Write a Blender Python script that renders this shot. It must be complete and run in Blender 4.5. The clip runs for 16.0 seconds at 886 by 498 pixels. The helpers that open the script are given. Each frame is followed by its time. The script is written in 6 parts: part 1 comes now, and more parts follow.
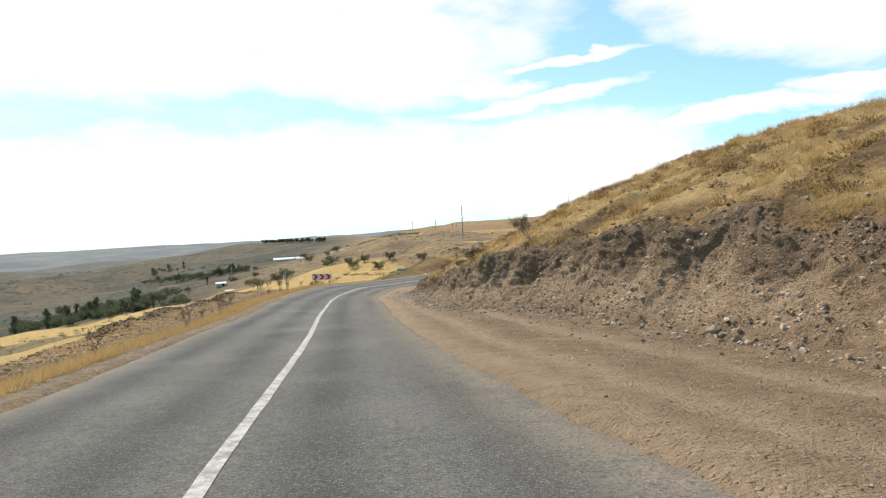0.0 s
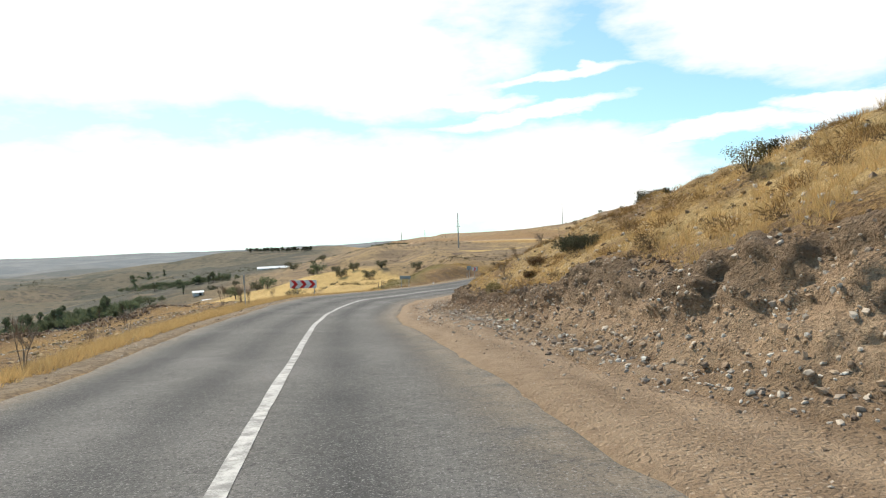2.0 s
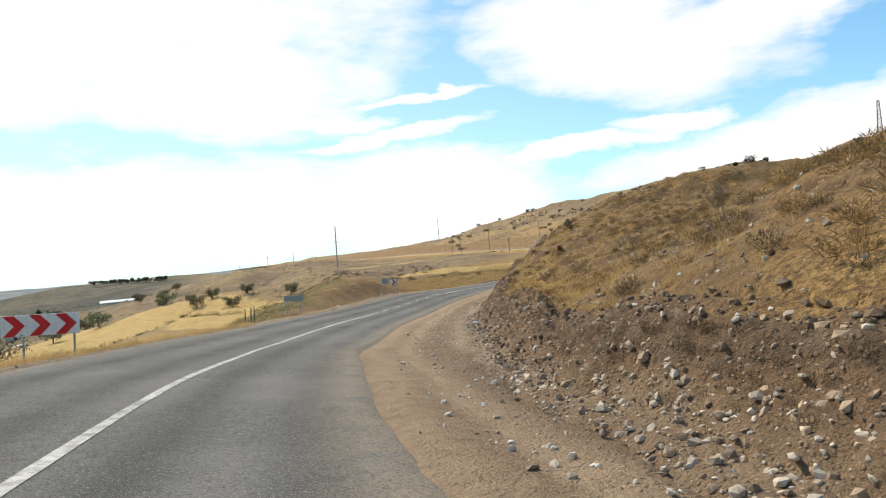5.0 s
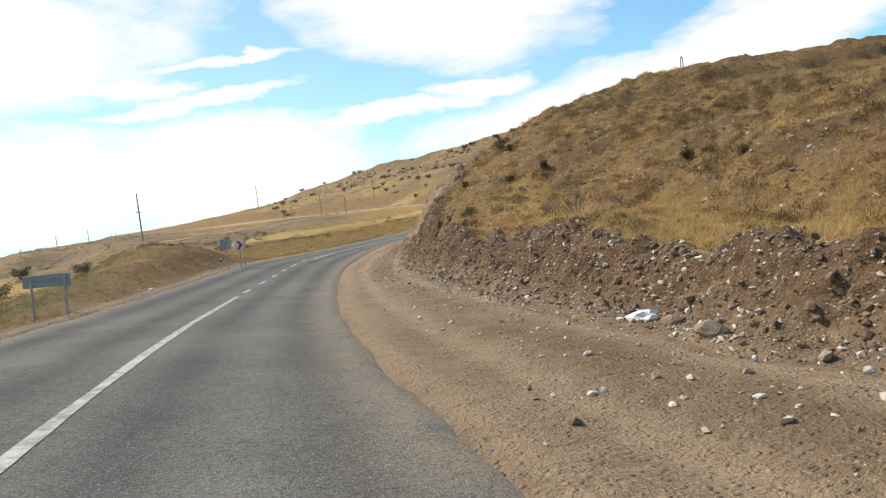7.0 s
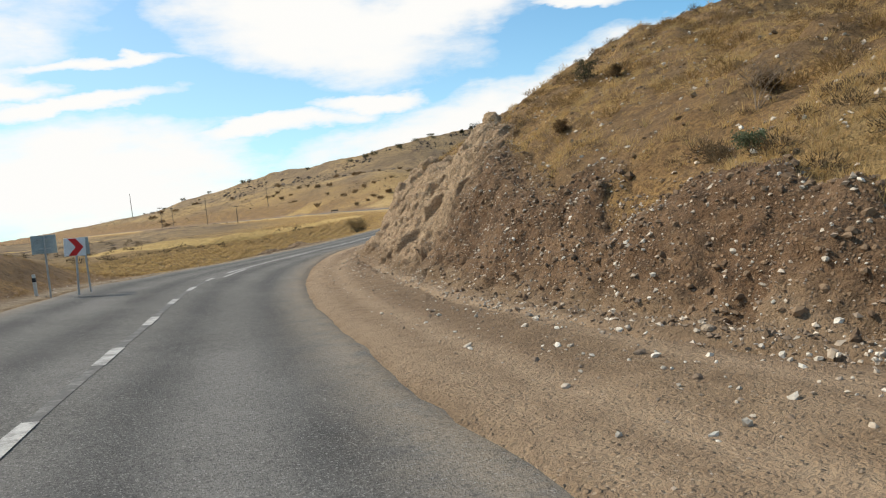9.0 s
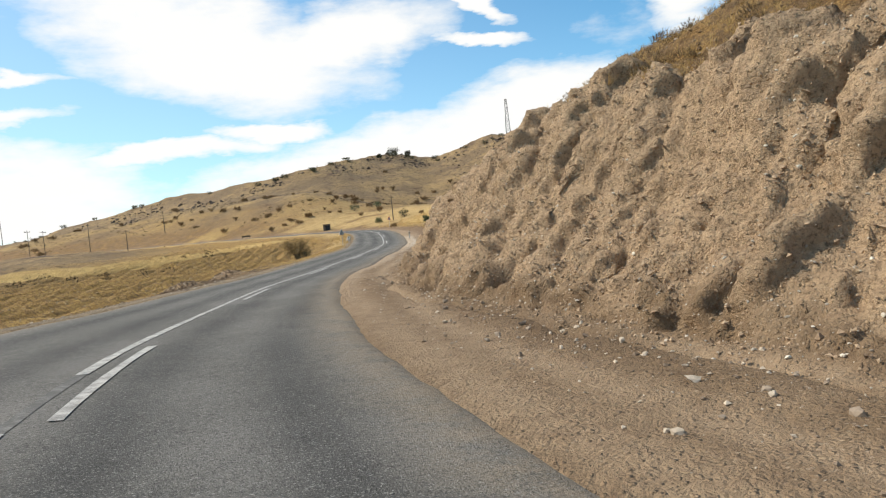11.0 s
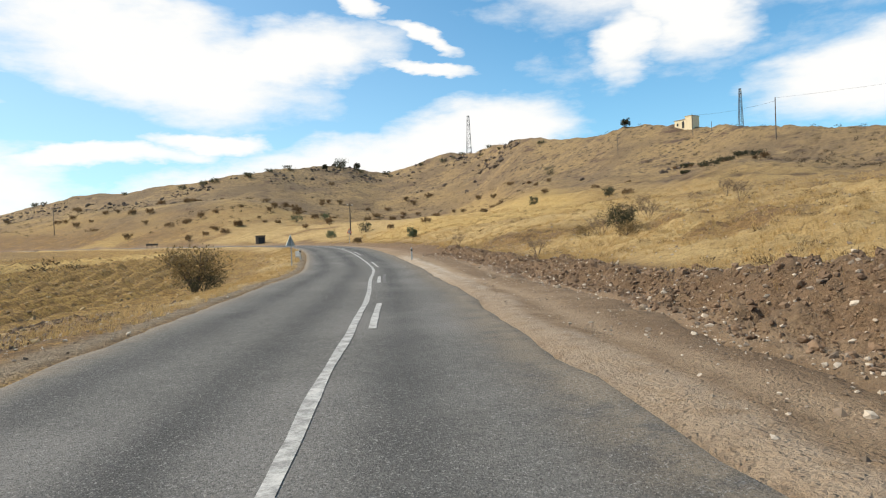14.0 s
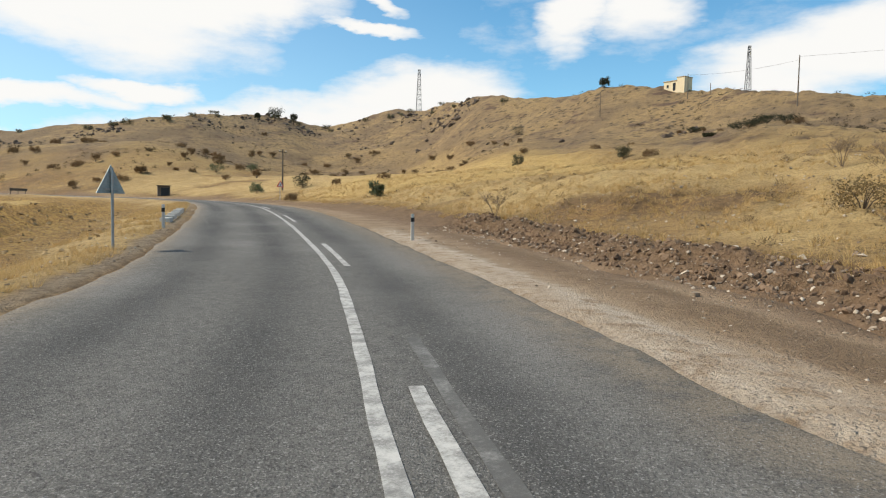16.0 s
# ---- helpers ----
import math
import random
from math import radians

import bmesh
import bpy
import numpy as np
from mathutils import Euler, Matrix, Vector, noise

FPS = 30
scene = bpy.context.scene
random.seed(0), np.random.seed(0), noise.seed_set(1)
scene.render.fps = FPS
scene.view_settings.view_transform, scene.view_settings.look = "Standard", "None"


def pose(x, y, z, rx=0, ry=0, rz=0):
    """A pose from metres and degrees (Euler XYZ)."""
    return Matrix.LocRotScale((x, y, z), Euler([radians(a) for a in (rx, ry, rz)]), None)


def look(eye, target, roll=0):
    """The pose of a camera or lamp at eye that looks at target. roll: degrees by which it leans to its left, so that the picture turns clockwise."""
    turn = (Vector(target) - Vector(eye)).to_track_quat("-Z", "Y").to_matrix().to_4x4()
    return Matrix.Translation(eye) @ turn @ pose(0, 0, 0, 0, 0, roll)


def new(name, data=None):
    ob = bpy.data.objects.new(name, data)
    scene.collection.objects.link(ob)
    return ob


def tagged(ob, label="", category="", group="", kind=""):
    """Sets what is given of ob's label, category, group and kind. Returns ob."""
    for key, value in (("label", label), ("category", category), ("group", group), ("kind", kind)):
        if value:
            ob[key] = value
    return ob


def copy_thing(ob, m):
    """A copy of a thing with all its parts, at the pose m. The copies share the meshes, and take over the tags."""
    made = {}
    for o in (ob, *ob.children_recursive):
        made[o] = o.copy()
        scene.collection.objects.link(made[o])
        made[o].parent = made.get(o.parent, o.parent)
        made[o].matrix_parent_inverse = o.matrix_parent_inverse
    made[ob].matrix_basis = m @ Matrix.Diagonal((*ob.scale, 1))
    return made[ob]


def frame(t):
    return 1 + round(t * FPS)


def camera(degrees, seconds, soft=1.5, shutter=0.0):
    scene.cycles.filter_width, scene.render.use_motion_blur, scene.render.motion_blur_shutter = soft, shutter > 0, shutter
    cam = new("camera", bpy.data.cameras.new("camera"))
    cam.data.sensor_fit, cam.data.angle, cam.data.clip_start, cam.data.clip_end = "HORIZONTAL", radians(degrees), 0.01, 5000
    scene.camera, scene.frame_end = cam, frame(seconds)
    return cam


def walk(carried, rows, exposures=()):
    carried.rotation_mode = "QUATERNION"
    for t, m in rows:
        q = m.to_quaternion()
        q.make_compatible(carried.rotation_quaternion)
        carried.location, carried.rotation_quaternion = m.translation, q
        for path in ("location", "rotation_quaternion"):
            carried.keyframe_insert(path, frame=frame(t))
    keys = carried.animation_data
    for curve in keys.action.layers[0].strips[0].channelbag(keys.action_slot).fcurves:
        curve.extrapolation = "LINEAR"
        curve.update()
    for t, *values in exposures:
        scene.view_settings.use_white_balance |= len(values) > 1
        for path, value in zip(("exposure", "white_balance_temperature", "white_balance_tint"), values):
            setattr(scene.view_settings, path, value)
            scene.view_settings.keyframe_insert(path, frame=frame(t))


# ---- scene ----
# ---------------------------------------------------------------- camera
cam = camera(66.74, 16.0, soft=1.15)
PATH = [
    (0, pose(0.000, -0.000, 1.220, 87.734, 3.103, -0.123)),
    (0.5, pose(-0.741, 4.627, 0.787, 95.401, -0.645, -0.640)),
    (1, pose(-1.555, 9.165, 0.377, 89.564, 1.882, 0.144)),
    (1.5, pose(-2.250, 13.657, 0.007, 89.160, 2.087, -0.262)),
    (2, pose(-3.003, 18.298, -0.320, 88.695, 2.317, -1.220)),
    (2.5, pose(-3.588, 23.227, -0.646, 85.950, 4.165, -4.556)),
    (3, pose(-4.245, 28.347, -1.005, 85.173, 3.025, -6.191)),
    (3.5, pose(-4.873, 33.056, -1.377, 86.256, 3.908, -7.530)),
    (4, pose(-5.323, 38.210, -1.724, 89.456, 6.799, -9.458)),
    (4.2, pose(-5.430, 40.227, -1.864, 89.813, 6.256, -9.746)),
    (6.3, pose(-4.978, 61.705, -3.372, 87.833, 5.978, -21.332)),
    (6.5, pose(-4.840, 63.645, -3.501, 86.524, 6.410, -23.626)),
    (7, pose(-4.429, 68.472, -3.824, 85.428, 7.068, -27.758)),
    (7.5, pose(-3.733, 73.138, -4.108, 84.227, 7.357, -31.206)),
    (8, pose(-2.701, 77.926, -4.409, 84.344, 6.429, -32.816)),
    (8.5, pose(-1.494, 82.492, -4.675, 85.826, 5.738, -34.949)),
    (9, pose(-0.120, 87.072, -4.946, 85.738, 5.944, -37.182)),
    (9.5, pose(1.366, 91.799, -5.214, 86.366, 4.643, -39.617)),
    (9.7, pose(2.014, 93.610, -5.315, 87.077, 3.857, -39.864)),
    (11.8, pose(10.898, 113.897, -5.948, 90.324, 6.627, -49.741)),
    (12, pose(12.108, 115.668, -5.993, 92.403, 6.816, -50.075)),
    (12.5, pose(15.076, 120.154, -6.100, 92.675, 3.318, -46.468)),
    (13, pose(18.355, 124.398, -6.192, 92.306, 2.322, -45.234)),
    (13.5, pose(21.724, 128.602, -6.289, 91.009, 0.260, -44.506)),
    (14, pose(25.389, 132.663, -6.329, 89.466, 1.873, -50.855)),
    (14.5, pose(28.930, 136.700, -6.374, 91.273, -1.306, -50.418)),
    (15, pose(32.423, 140.560, -6.443, 92.770, -2.935, -49.982)),
    (15.5, pose(36.524, 144.672, -6.427, 87.656, -0.313, -54.976)),
    (16, pose(40.922, 148.968, -6.387, 86.537, -1.120, -56.318)),
]
walk(cam, PATH, [(0, 0.03), (0.5, 0.22), (1, 0.1), (2.5, 0.08), (4, 0.04), (7, -0.03), (9, -0.13), (10.5, -0.1), (12.5, -0.03), (14, -0.08), (16, -0.17)])

# ---------------------------------------------------------------- small tools


def table(v, keys, values):
    """Values along a line of keys, joined smoothly."""
    v = np.asarray(v, float)
    k, w = np.asarray(keys, float), np.asarray(values, float)
    i = np.clip(np.searchsorted(k, v) - 1, 0, len(k) - 2)
    u = np.clip((v - k[i]) / (k[i + 1] - k[i]), 0, 1)
    m = np.gradient(w, k)
    same = (np.diff(w)[i] == 0)
    h = k[i + 1] - k[i]
    cubic = (2 * u**3 - 3 * u**2 + 1) * w[i] + (u**3 - 2 * u**2 + u) * h * m[i] * 0.7 + (3 * u**2 - 2 * u**3) * w[i + 1] + (u**3 - u**2) * h * m[i + 1] * 0.7
    return np.where(same, w[i], cubic)


def smooth(a, b, v):
    u = np.clip((np.asarray(v, float) - a) / (b - a), 0, 1)
    return u * u * (3 - 2 * u)


def lattice(ix, iy, seed):
    h = (ix.astype(np.int64) * 374761393 + iy.astype(np.int64) * 668265263 + seed * 982451653) & 0x7FFFFFFF
    h = ((h ^ (h >> 13)) * 1274126177) & 0x7FFFFFFF
    return ((h ^ (h >> 16)) & 0xFFFF) / 65535.0 * 2 - 1


def rough(x, y, size, seed=0):
    """Smooth random relief between -1 and 1 with lumps of about that size."""
    x, y = np.asarray(x, float) / size, np.asarray(y, float) / size
    ix, iy = np.floor(x), np.floor(y)
    u, v = x - ix, y - iy
    u, v = u * u * (3 - 2 * u), v * v * (3 - 2 * v)
    a, b = lattice(ix, iy, seed), lattice(ix + 1, iy, seed)
    c, d = lattice(ix, iy + 1, seed), lattice(ix + 1, iy + 1, seed)
    return (a * (1 - u) + b * u) * (1 - v) + (c * (1 - u) + d * u) * v


# ---------------------------------------------------------------- the lie of the land
# The route runs in the right-hand lane. s is the way along it, d the distance to its right.
ROUTE = np.array([
    (6.0, -35.0, 3.2), (2.5, -14.7, 1.4), (0.0, 0.0, 0.0), (-1.7, 9.8, -0.9), (-3.2, 19.8, -1.6), (-4.4, 29.6, -2.3), (-5.4, 39.7, -3.0),
    (-5.6, 49.7, -3.8), (-5.1, 59.5, -4.4), (-4.3, 69.6, -5.1), (-2.3, 79.5, -5.7), (0.4, 89.0, -6.3), (3.8, 98.4, -6.7),
    (7.6, 107.8, -7.0), (11.3, 114.6, -7.2), (15.9, 121.2, -7.3), (20.9, 127.6, -7.5), (26.2, 133.7, -7.6), (31.6, 139.6, -7.6),
    (37.1, 145.1, -7.6), (40.7, 148.8, -7.6)])
AHEAD = np.array([
    (49.6, 157.6, -7.5), (55.0, 164.0, -7.15), (61.5, 172.2, -6.75), (67.9, 180.7, -6.5), (74.0, 189.6, -6.35), (80.9, 200.8, -6.2),
    (86.5, 214.1, -6.0), (88.7, 228.8, -5.8), (87.6, 244.9, -5.6), (84.3, 264.3, -5.4), (77.2, 293.1, -5.3), (67.5, 334.8, -5.2)])


def polyline():
    k = np.vstack([ROUTE, AHEAD])
    n = np.r_[0, np.cumsum(np.linalg.norm(np.diff(k[:, :2], axis=0), axis=1))]
    m = np.gradient(k, n, axis=0)
    q = np.arange(0, n[-1], 0.5)
    i = np.clip(np.searchsorted(n, q, side="right") - 1, 0, len(n) - 2)
    h = (n[i + 1] - n[i])[:, None]
    u = (q - n[i])[:, None] / h
    p = (2 * u**3 - 3 * u**2 + 1) * k[i] + (u**3 - 2 * u**2 + u) * h * m[i] + (3 * u**2 - 2 * u**3) * k[i + 1] + (u**3 - u**2) * h * m[i + 1]
    wide = np.ones(17) / 17
    z = np.convolve(np.pad(p[:, 2], 8, mode="edge"), wide, mode="valid")
    p[:, 2] = z
    s = np.r_[0, np.cumsum(np.linalg.norm(np.diff(p[:, :2], axis=0), axis=1))]
    s -= s[np.argmin(np.hypot(p[:, 0], p[:, 1]))]
    t = np.gradient(p[:, :2], s, axis=0)
    t /= np.linalg.norm(t, axis=1)[:, None]
    return p, s, t


LINE, LINE_S, LINE_T = polyline()


def along(x, y):
    """s and d of places in the plan."""
    x, y = np.ravel(x).astype(float), np.ravel(y).astype(float)
    s, d = np.empty(len(x)), np.empty(len(x))
    coarse = LINE[::6, :2].astype(np.float32)
    for a in range(0, len(x), 20000):
        xs, ys = x[a:a + 20000], y[a:a + 20000]
        far = (xs[:, None].astype(np.float32) - coarse[None, :, 0]) ** 2 + (ys[:, None].astype(np.float32) - coarse[None, :, 1]) ** 2
        i = np.argmin(far, axis=1) * 6
        for k in range(2):
            i = np.clip(i, 0, len(LINE) - 1)
            vx, vy = xs - LINE[i, 0], ys - LINE[i, 1]
            step = vx * LINE_T[i, 0] + vy * LINE_T[i, 1]
            if k == 0:
                i = i + np.clip(np.round(step / 0.5), -5, 5).astype(int)
        s[a:a + 20000] = LINE_S[i] + step
        d[a:a + 20000] = vx * LINE_T[i, 1] - vy * LINE_T[i, 0]
    return s, d


def spot(s, d):
    """Plan place of s and d, and the way of the route there."""
    x, y = np.interp(s, LINE_S, LINE[:, 0]), np.interp(s, LINE_S, LINE[:, 1])
    tx, ty = np.interp(s, LINE_S, LINE_T[:, 0]), np.interp(s, LINE_S, LINE_T[:, 1])
    return x + d * ty, y - d * tx, tx, ty


def road_z(s):
    return np.interp(s, LINE_S, LINE[:, 2])


def mark_d(s):
    return table(s, [-40, 0, 18, 27, 35, 41, 47, 53, 60, 66, 70, 76, 88, 100, 110, 117, 125, 132, 140, 146, 151, 157, 162, 171, 182, 420],
                 [-1, -0.97, -0.66, -0.87, -1.05, -1.28, -1.68, -2.02, -2.22, -1.9, -1.62, -1.48, -1.42, -1.5, -1.6, -1.7, -1.36, -1.2, -0.67, -0.2, 0.14, 0.31, 0.39, 0.38, 0.36, 0.4])



def edge_r(s):
    return table(s, [-40, 0, 14, 23, 34, 40, 50, 58, 65, 70, 80, 92, 100, 112, 125, 138, 143, 151, 158, 175, 190, 420],
                 [2.3, 2.3, 2.04, 1.9, 1.85, 1.5, 1.2, 0.8, 0.8, 1.35, 1.6, 1.8, 1.7, 1.88, 1.58, 1.8, 2.38, 2.68, 3.0, 2.88, 2.85, 3.0])



def edge_l(s):
    return table(s, [-40, 0, 25, 34, 45, 52, 60, 68, 76, 90, 100, 112, 126, 134, 142, 150, 158, 171, 190, 420],
                 [-4.2, -4.2, -4.2, -4.5, -5.0, -5.6, -5.85, -5.6, -4.8, -4.9, -5.05, -5.3, -5.2, -4.9, -3.9, -3.4, -3.4, -3.35, -3.1, -3.1])



def cross_fall(s):
    return np.interp(s, [30, 50, 60, 112, 128], [0, 0.07, 0.09, 0.09, 0])




def toe_d(s):
    return table(s, [-40, 0, 11, 17, 22, 29, 40, 48, 58, 64, 70, 85, 94, 102, 110, 117, 124, 129, 132.4, 134.2, 137.4, 140, 142, 144, 148, 155, 165, 178, 190, 420],
                 [5.9, 5.9, 6.5, 6.3, 4.6, 3.9, 4.0, 3.7, 3.5, 3.8, 5.0, 5.35, 5.3, 4.7, 4.9, 4.2, 3.5, 3.7, 4.1, 7.0, 7.7, 7.4, 6.1, 5.4, 5.3, 5.9, 6.5, 6.7, 5.8, 5.2])



def bank_h(s):
    return table(s, [-40, 0, 8, 15, 24, 34, 40, 50, 60, 68, 75, 88, 96, 101, 105, 110, 116, 122, 128, 133, 136, 141, 143.5, 146, 153, 165, 178, 215, 260, 420],
                 [1.5, 1.6, 1.6, 1.75, 1.4, 0.95, 0.55, 0.85, 0.85, 0.9, 0.88, 1.1, 1.5, 2.1, 2.75, 3.8, 4.2, 3.6, 2.85, 2.05, 2.1, 2.2, 1.7, 1.05, 0.55, 0.42, 0.36, 0.25, 0.15, 0.1])



def cut(s):
    """Foot, height, width and lip of the cut bank, with their unevenness."""
    near = 1 - smooth(56, 66, s)
    toe = toe_d(s) + 0.45 * rough(s, 0 * s, 5, 3) + 0.2 * rough(s, 0 * s, 1.4, 4)
    bh = np.maximum(bank_h(s) * (1 + (0.16 + 0.10 * near) * rough(s, 0 * s, 4, 5) + (0.10 + 0.06 * near) * rough(s, 0 * s, 1.1, 6)), 0.05)
    bh = bh * (1 + smooth(56, 66, s) * (1 - smooth(100, 106, s)) * (0.13 * rough(s, 0 * s, 1.6, 9) + 0.14 * rough(s, 0 * s, 0.6, 10)))
    run = bh / np.interp(s, [-40, 36, 60, 75, 100, 110, 128, 133, 136, 141, 144, 150, 420], [1.1, 1.1, 1.2, 1.1, 1.15, 1.12, 1.12, 1.5, 2.4, 2.3, 1.2, 0.62, 0.6])
    run = run * (1 + near * (0.22 * rough(s, 0 * s, 2.3, 7) + 0.16 * rough(s, 0 * s, 0.8, 8)))
    return toe, bh, run, near


def crest_line(y):
    """The crest of the spur that runs along the outside of the bend; it falls steeply to the west of it."""
    return np.interp(y, [58, 75, 92, 105, 115, 130, 150, 175, 240, 300], [-11.5, -8.5, -5.8, -3.2, -1.2, 0.6, 2.2, 3.5, 2, -3])


HUB = (41.0, 149.0)


def far_hill(x, y):
    """Height of the ring of hills ahead over the plain, by bearing and distance from the bend."""
    vx, vy = x - HUB[0], y - HUB[1]
    r, az = np.hypot(vx, vy), np.degrees(np.arctan2(vx, vy))
    crest = table(az, [-20, -5, 1, 6, 9, 14, 20, 28, 33, 38, 42, 46, 52, 56, 60, 65, 70, 76, 83, 89, 105, 125, 140],
                  [0, 0, 0, 4, 9.5, 19.5, 24.8, 28, 29.5, 34.9, 38.6, 34.6, 41.8, 40.2, 35.0, 30.6, 29.3, 26.5, 22, 19.5, 17, 9, 0])
    reach = table(az, [-20, 0, 5, 9, 15, 22, 33, 42, 50, 54, 60, 65, 70, 75, 82, 90, 105, 140],
                  [480, 480, 450, 420, 380, 300, 250, 290, 290, 270, 200, 175, 158, 145, 125, 115, 110, 100])
    u = np.clip((r / reach - 0.43) / 0.57, 0, None)
    up = np.where(u < 1, np.clip(u, 0, 1) ** 1.35, 1 - 0.12 * (u - 1))
    return np.maximum(crest, 0) * np.maximum(up, 0.2 * (u > 1)), u


def land(x, y):
    """Height of the ground and the shares of the different soils and haze tint."""
    shape = np.shape(x)
    x, y = np.ravel(x).astype(float), np.ravel(y).astype(float)
    s, d = along(x, y)
    zr, fall = road_z(s), cross_fall(s)
    el, er = edge_l(s), edge_r(s)
    toe, bh, run, near = cut(s)
    top = toe + run
    # right of the road
    flat = zr - fall * np.minimum(d, np.maximum(er, 2.0))
    step = np.clip((d - toe) / run, 0, 1)
    # a heap of slipped earth below a steep scarp near the start, a plain steep face further on
    heaped = 0.70 * np.clip(step / 0.9, 0, 1) + 0.30 * smooth(0.58, 0.99, step)
    face = bh * (near * heaped + (1 - near) * (0.35 * step + 0.65 * smooth(0.05, 0.95, step)))
    rest = np.maximum(d - top - np.interp(s, [60, 68, 88, 96], [0, 2.5, 3, 0]), 0)
    a = np.interp(s, [0, 15, 26, 50, 64, 75, 88, 98, 104, 110, 120, 128, 133, 136, 145, 160], [0.45, 0.48, 0.56, 0.56, 0.5, 0.5, 0.52, 0.65, 0.74, 0.77, 0.74, 0.6, 0.42, 0.3, 0.2, 0.26])
    hs = np.interp(s, [0, 20, 45, 75, 88, 98, 106, 112, 120, 132, 140, 150, 160], [5.4, 7.3, 10, 7.2, 5.7, 4.9, 4.7, 5.1, 5.8, 5.4, 5, 5, 6])
    slope = hs * (1 - np.exp(-a * rest / hs))
    berm = smooth(143, 156, s) * bh * 0.55 * smooth(0, 1.3, d - top)
    right = flat + face + slope - berm
    # left of the road
    out = np.maximum(el - d, 0)
    left = zr - fall * np.maximum(d, el) - np.interp(s, [30, 45, 88, 99, 115, 125], [0.5, 0.2, 0.1, -0.3, -0.3, 0.45]) * smooth(0.6, 3.2, out)
    shift = smooth(35, 85, np.abs(d))
    plate = np.interp(y, [-50, 0, 50, 100, 150], [4, 0, -3.8, -6.7, -7.6])
    z = np.where(d > 0, right * (1 - shift) + shift * (plate + hs * (1 - smooth(115, 150, y))), left * (1 - shift) + shift * (plate - 0.5))
    # spur beside the road: a low crest that runs away from it, steep to the west
    crest_x = crest_line(y)
    knoll = np.exp(-((x - crest_x) / 4.6) ** 2) * (1 - smooth(165, 190, y)) * smooth(0.3, 3.0, el - d)
    z = z + knoll * np.interp(y, [92, 97, 104, 113, 130, 150, 175], [0, 0.1, 0.7, 1.5, 1.8, 1.6, 0.6])
    edge_x = crest_x - 1.0
    fall_off = edge_x - x + 1.2 * rough(x, y, 9, 63)
    z = z - 3.4 * (0.6 * np.clip(fall_off / 11, 0, 1) + 0.4 * smooth(0, 11, fall_off)) * smooth(60, 74, y) * (1 - smooth(260, 380, y))
    brink = np.interp(y, [-100, 30, 55, 95, 130, 300, 600, 1500], [4, -11, -14, -15, -18, -25, -45, -60])
    west = np.maximum(brink - x, 0)
    z = z - 50 * (1 - np.exp(-west / 260)) * smooth(0, 12, west)
    hill, u = far_hill(x, y)
    z = z + hill * (1 - smooth(0, 60, west))
    away = np.hypot(x - 10, y - 80)
    z = z + np.interp(x, [20, 100], [-0.012, 0.007]) * np.clip(y - 380, 0, 900) * (1 - smooth(0, 300, west))
    z = z + 18 * np.exp(-((y - 950) / 130) ** 2) * smooth(-460, -260, x) * (1 - smooth(-170, -60, x))
    # spoil heaps: dug earth along the stony field, rubble beside the road
    heap = 0.42 * np.exp(-((d + 12.3 + 0.05 * (s - 46) + 0.7 * rough(s, 0 * s, 6, 91)) / 0.75) ** 2) * smooth(33, 37, s) * (1 - smooth(57, 60, s)) * (0.75 + 0.5 * rough(s, 0 * s, 2, 92))
    spoil = 0.46 * np.exp(-((d + 6.1 + 0.5 * rough(s, 0 * s, 5, 93)) / 0.85) ** 2) * smooth(136, 140, s) * (1 - smooth(156, 161, s)) * (0.85 + 0.6 * rough(s, 0 * s, 2.5, 94))
    z = z + np.maximum(heap, 0) + np.maximum(spoil, 0)
    rows = smooth(3.5, 6.0, el - d) * smooth(122, 130, s) * (1 - smooth(26, 34, -d)) * (d < 0)
    z = z + rows * (0.19 * np.sin(2 * np.pi * (d + 0.8 * rough(x, y, 9, 95)) / 1.15) + 0.05 * rough(x, y, 0.7, 96))
    z = z + 0.24 * np.exp(-((s - 140.4) / 0.7) ** 2 - ((d - 4.1) / 0.4) ** 2)
    # relief
    wild = smooth(1.0, 5.0, np.maximum(d - top, el - d - 1.5))
    z = z + wild * (0.16 * rough(x, y, 3.1, 11) + 0.14 * rough(x, y, 1.3, 12) + (d > 0) * (0.19 * rough(x, y, 0.8, 10) + 0.09 * rough(x, y, 0.42, 30)))
    z = z + smooth(20, 50, -d) * smooth(130, 170, y) * (1.9 * rough(x, y, 34, 98) + 0.9 * rough(x, y, 14, 99)) * (1 - 0.5 * smooth(20, 45, x))
    z = z + smooth(15, 60, np.abs(d)) * (0.9 * rough(x, y, 23, 13) + 0.4 * rough(x, y, 9, 14))
    z = z + smooth(60, 400, west) * (15 * rough(x, y, 160, 15) + 9 * rough(x, y, 60, 16) + 3.6 * rough(x, y, 26, 20) + 1.2 * np.abs(rough(x, y, 11, 62))) * (1 - 0.6 * smooth(1500, 3500, away))
    z = z + np.clip(u, 0, 1) * hill / 30 * (0.9 * rough(x, y, 55, 17) + 0.6 * rough(x, y, 22, 18) + 0.35 * rough(x, y, 8, 19) - 0.55 * np.exp(-(rough(x + 9 * rough(x, y, 30, 83), y, 34, 82) / 0.12) ** 2))
    bare = smooth(-0.25, 0.1, d - toe) * (1 - smooth(-0.1, 0.5, d - top)) * smooth(0.1, 0.4, bh)
    lump = (1 - 0.6 * near) * (0.30 * rough(x, y, 0.95, 21) + 0.20 * rough(x, y, 0.5, 22)) + 0.12 * (1 - near) * rough(s * 1.6, d * 0.4, 0.8, 23)
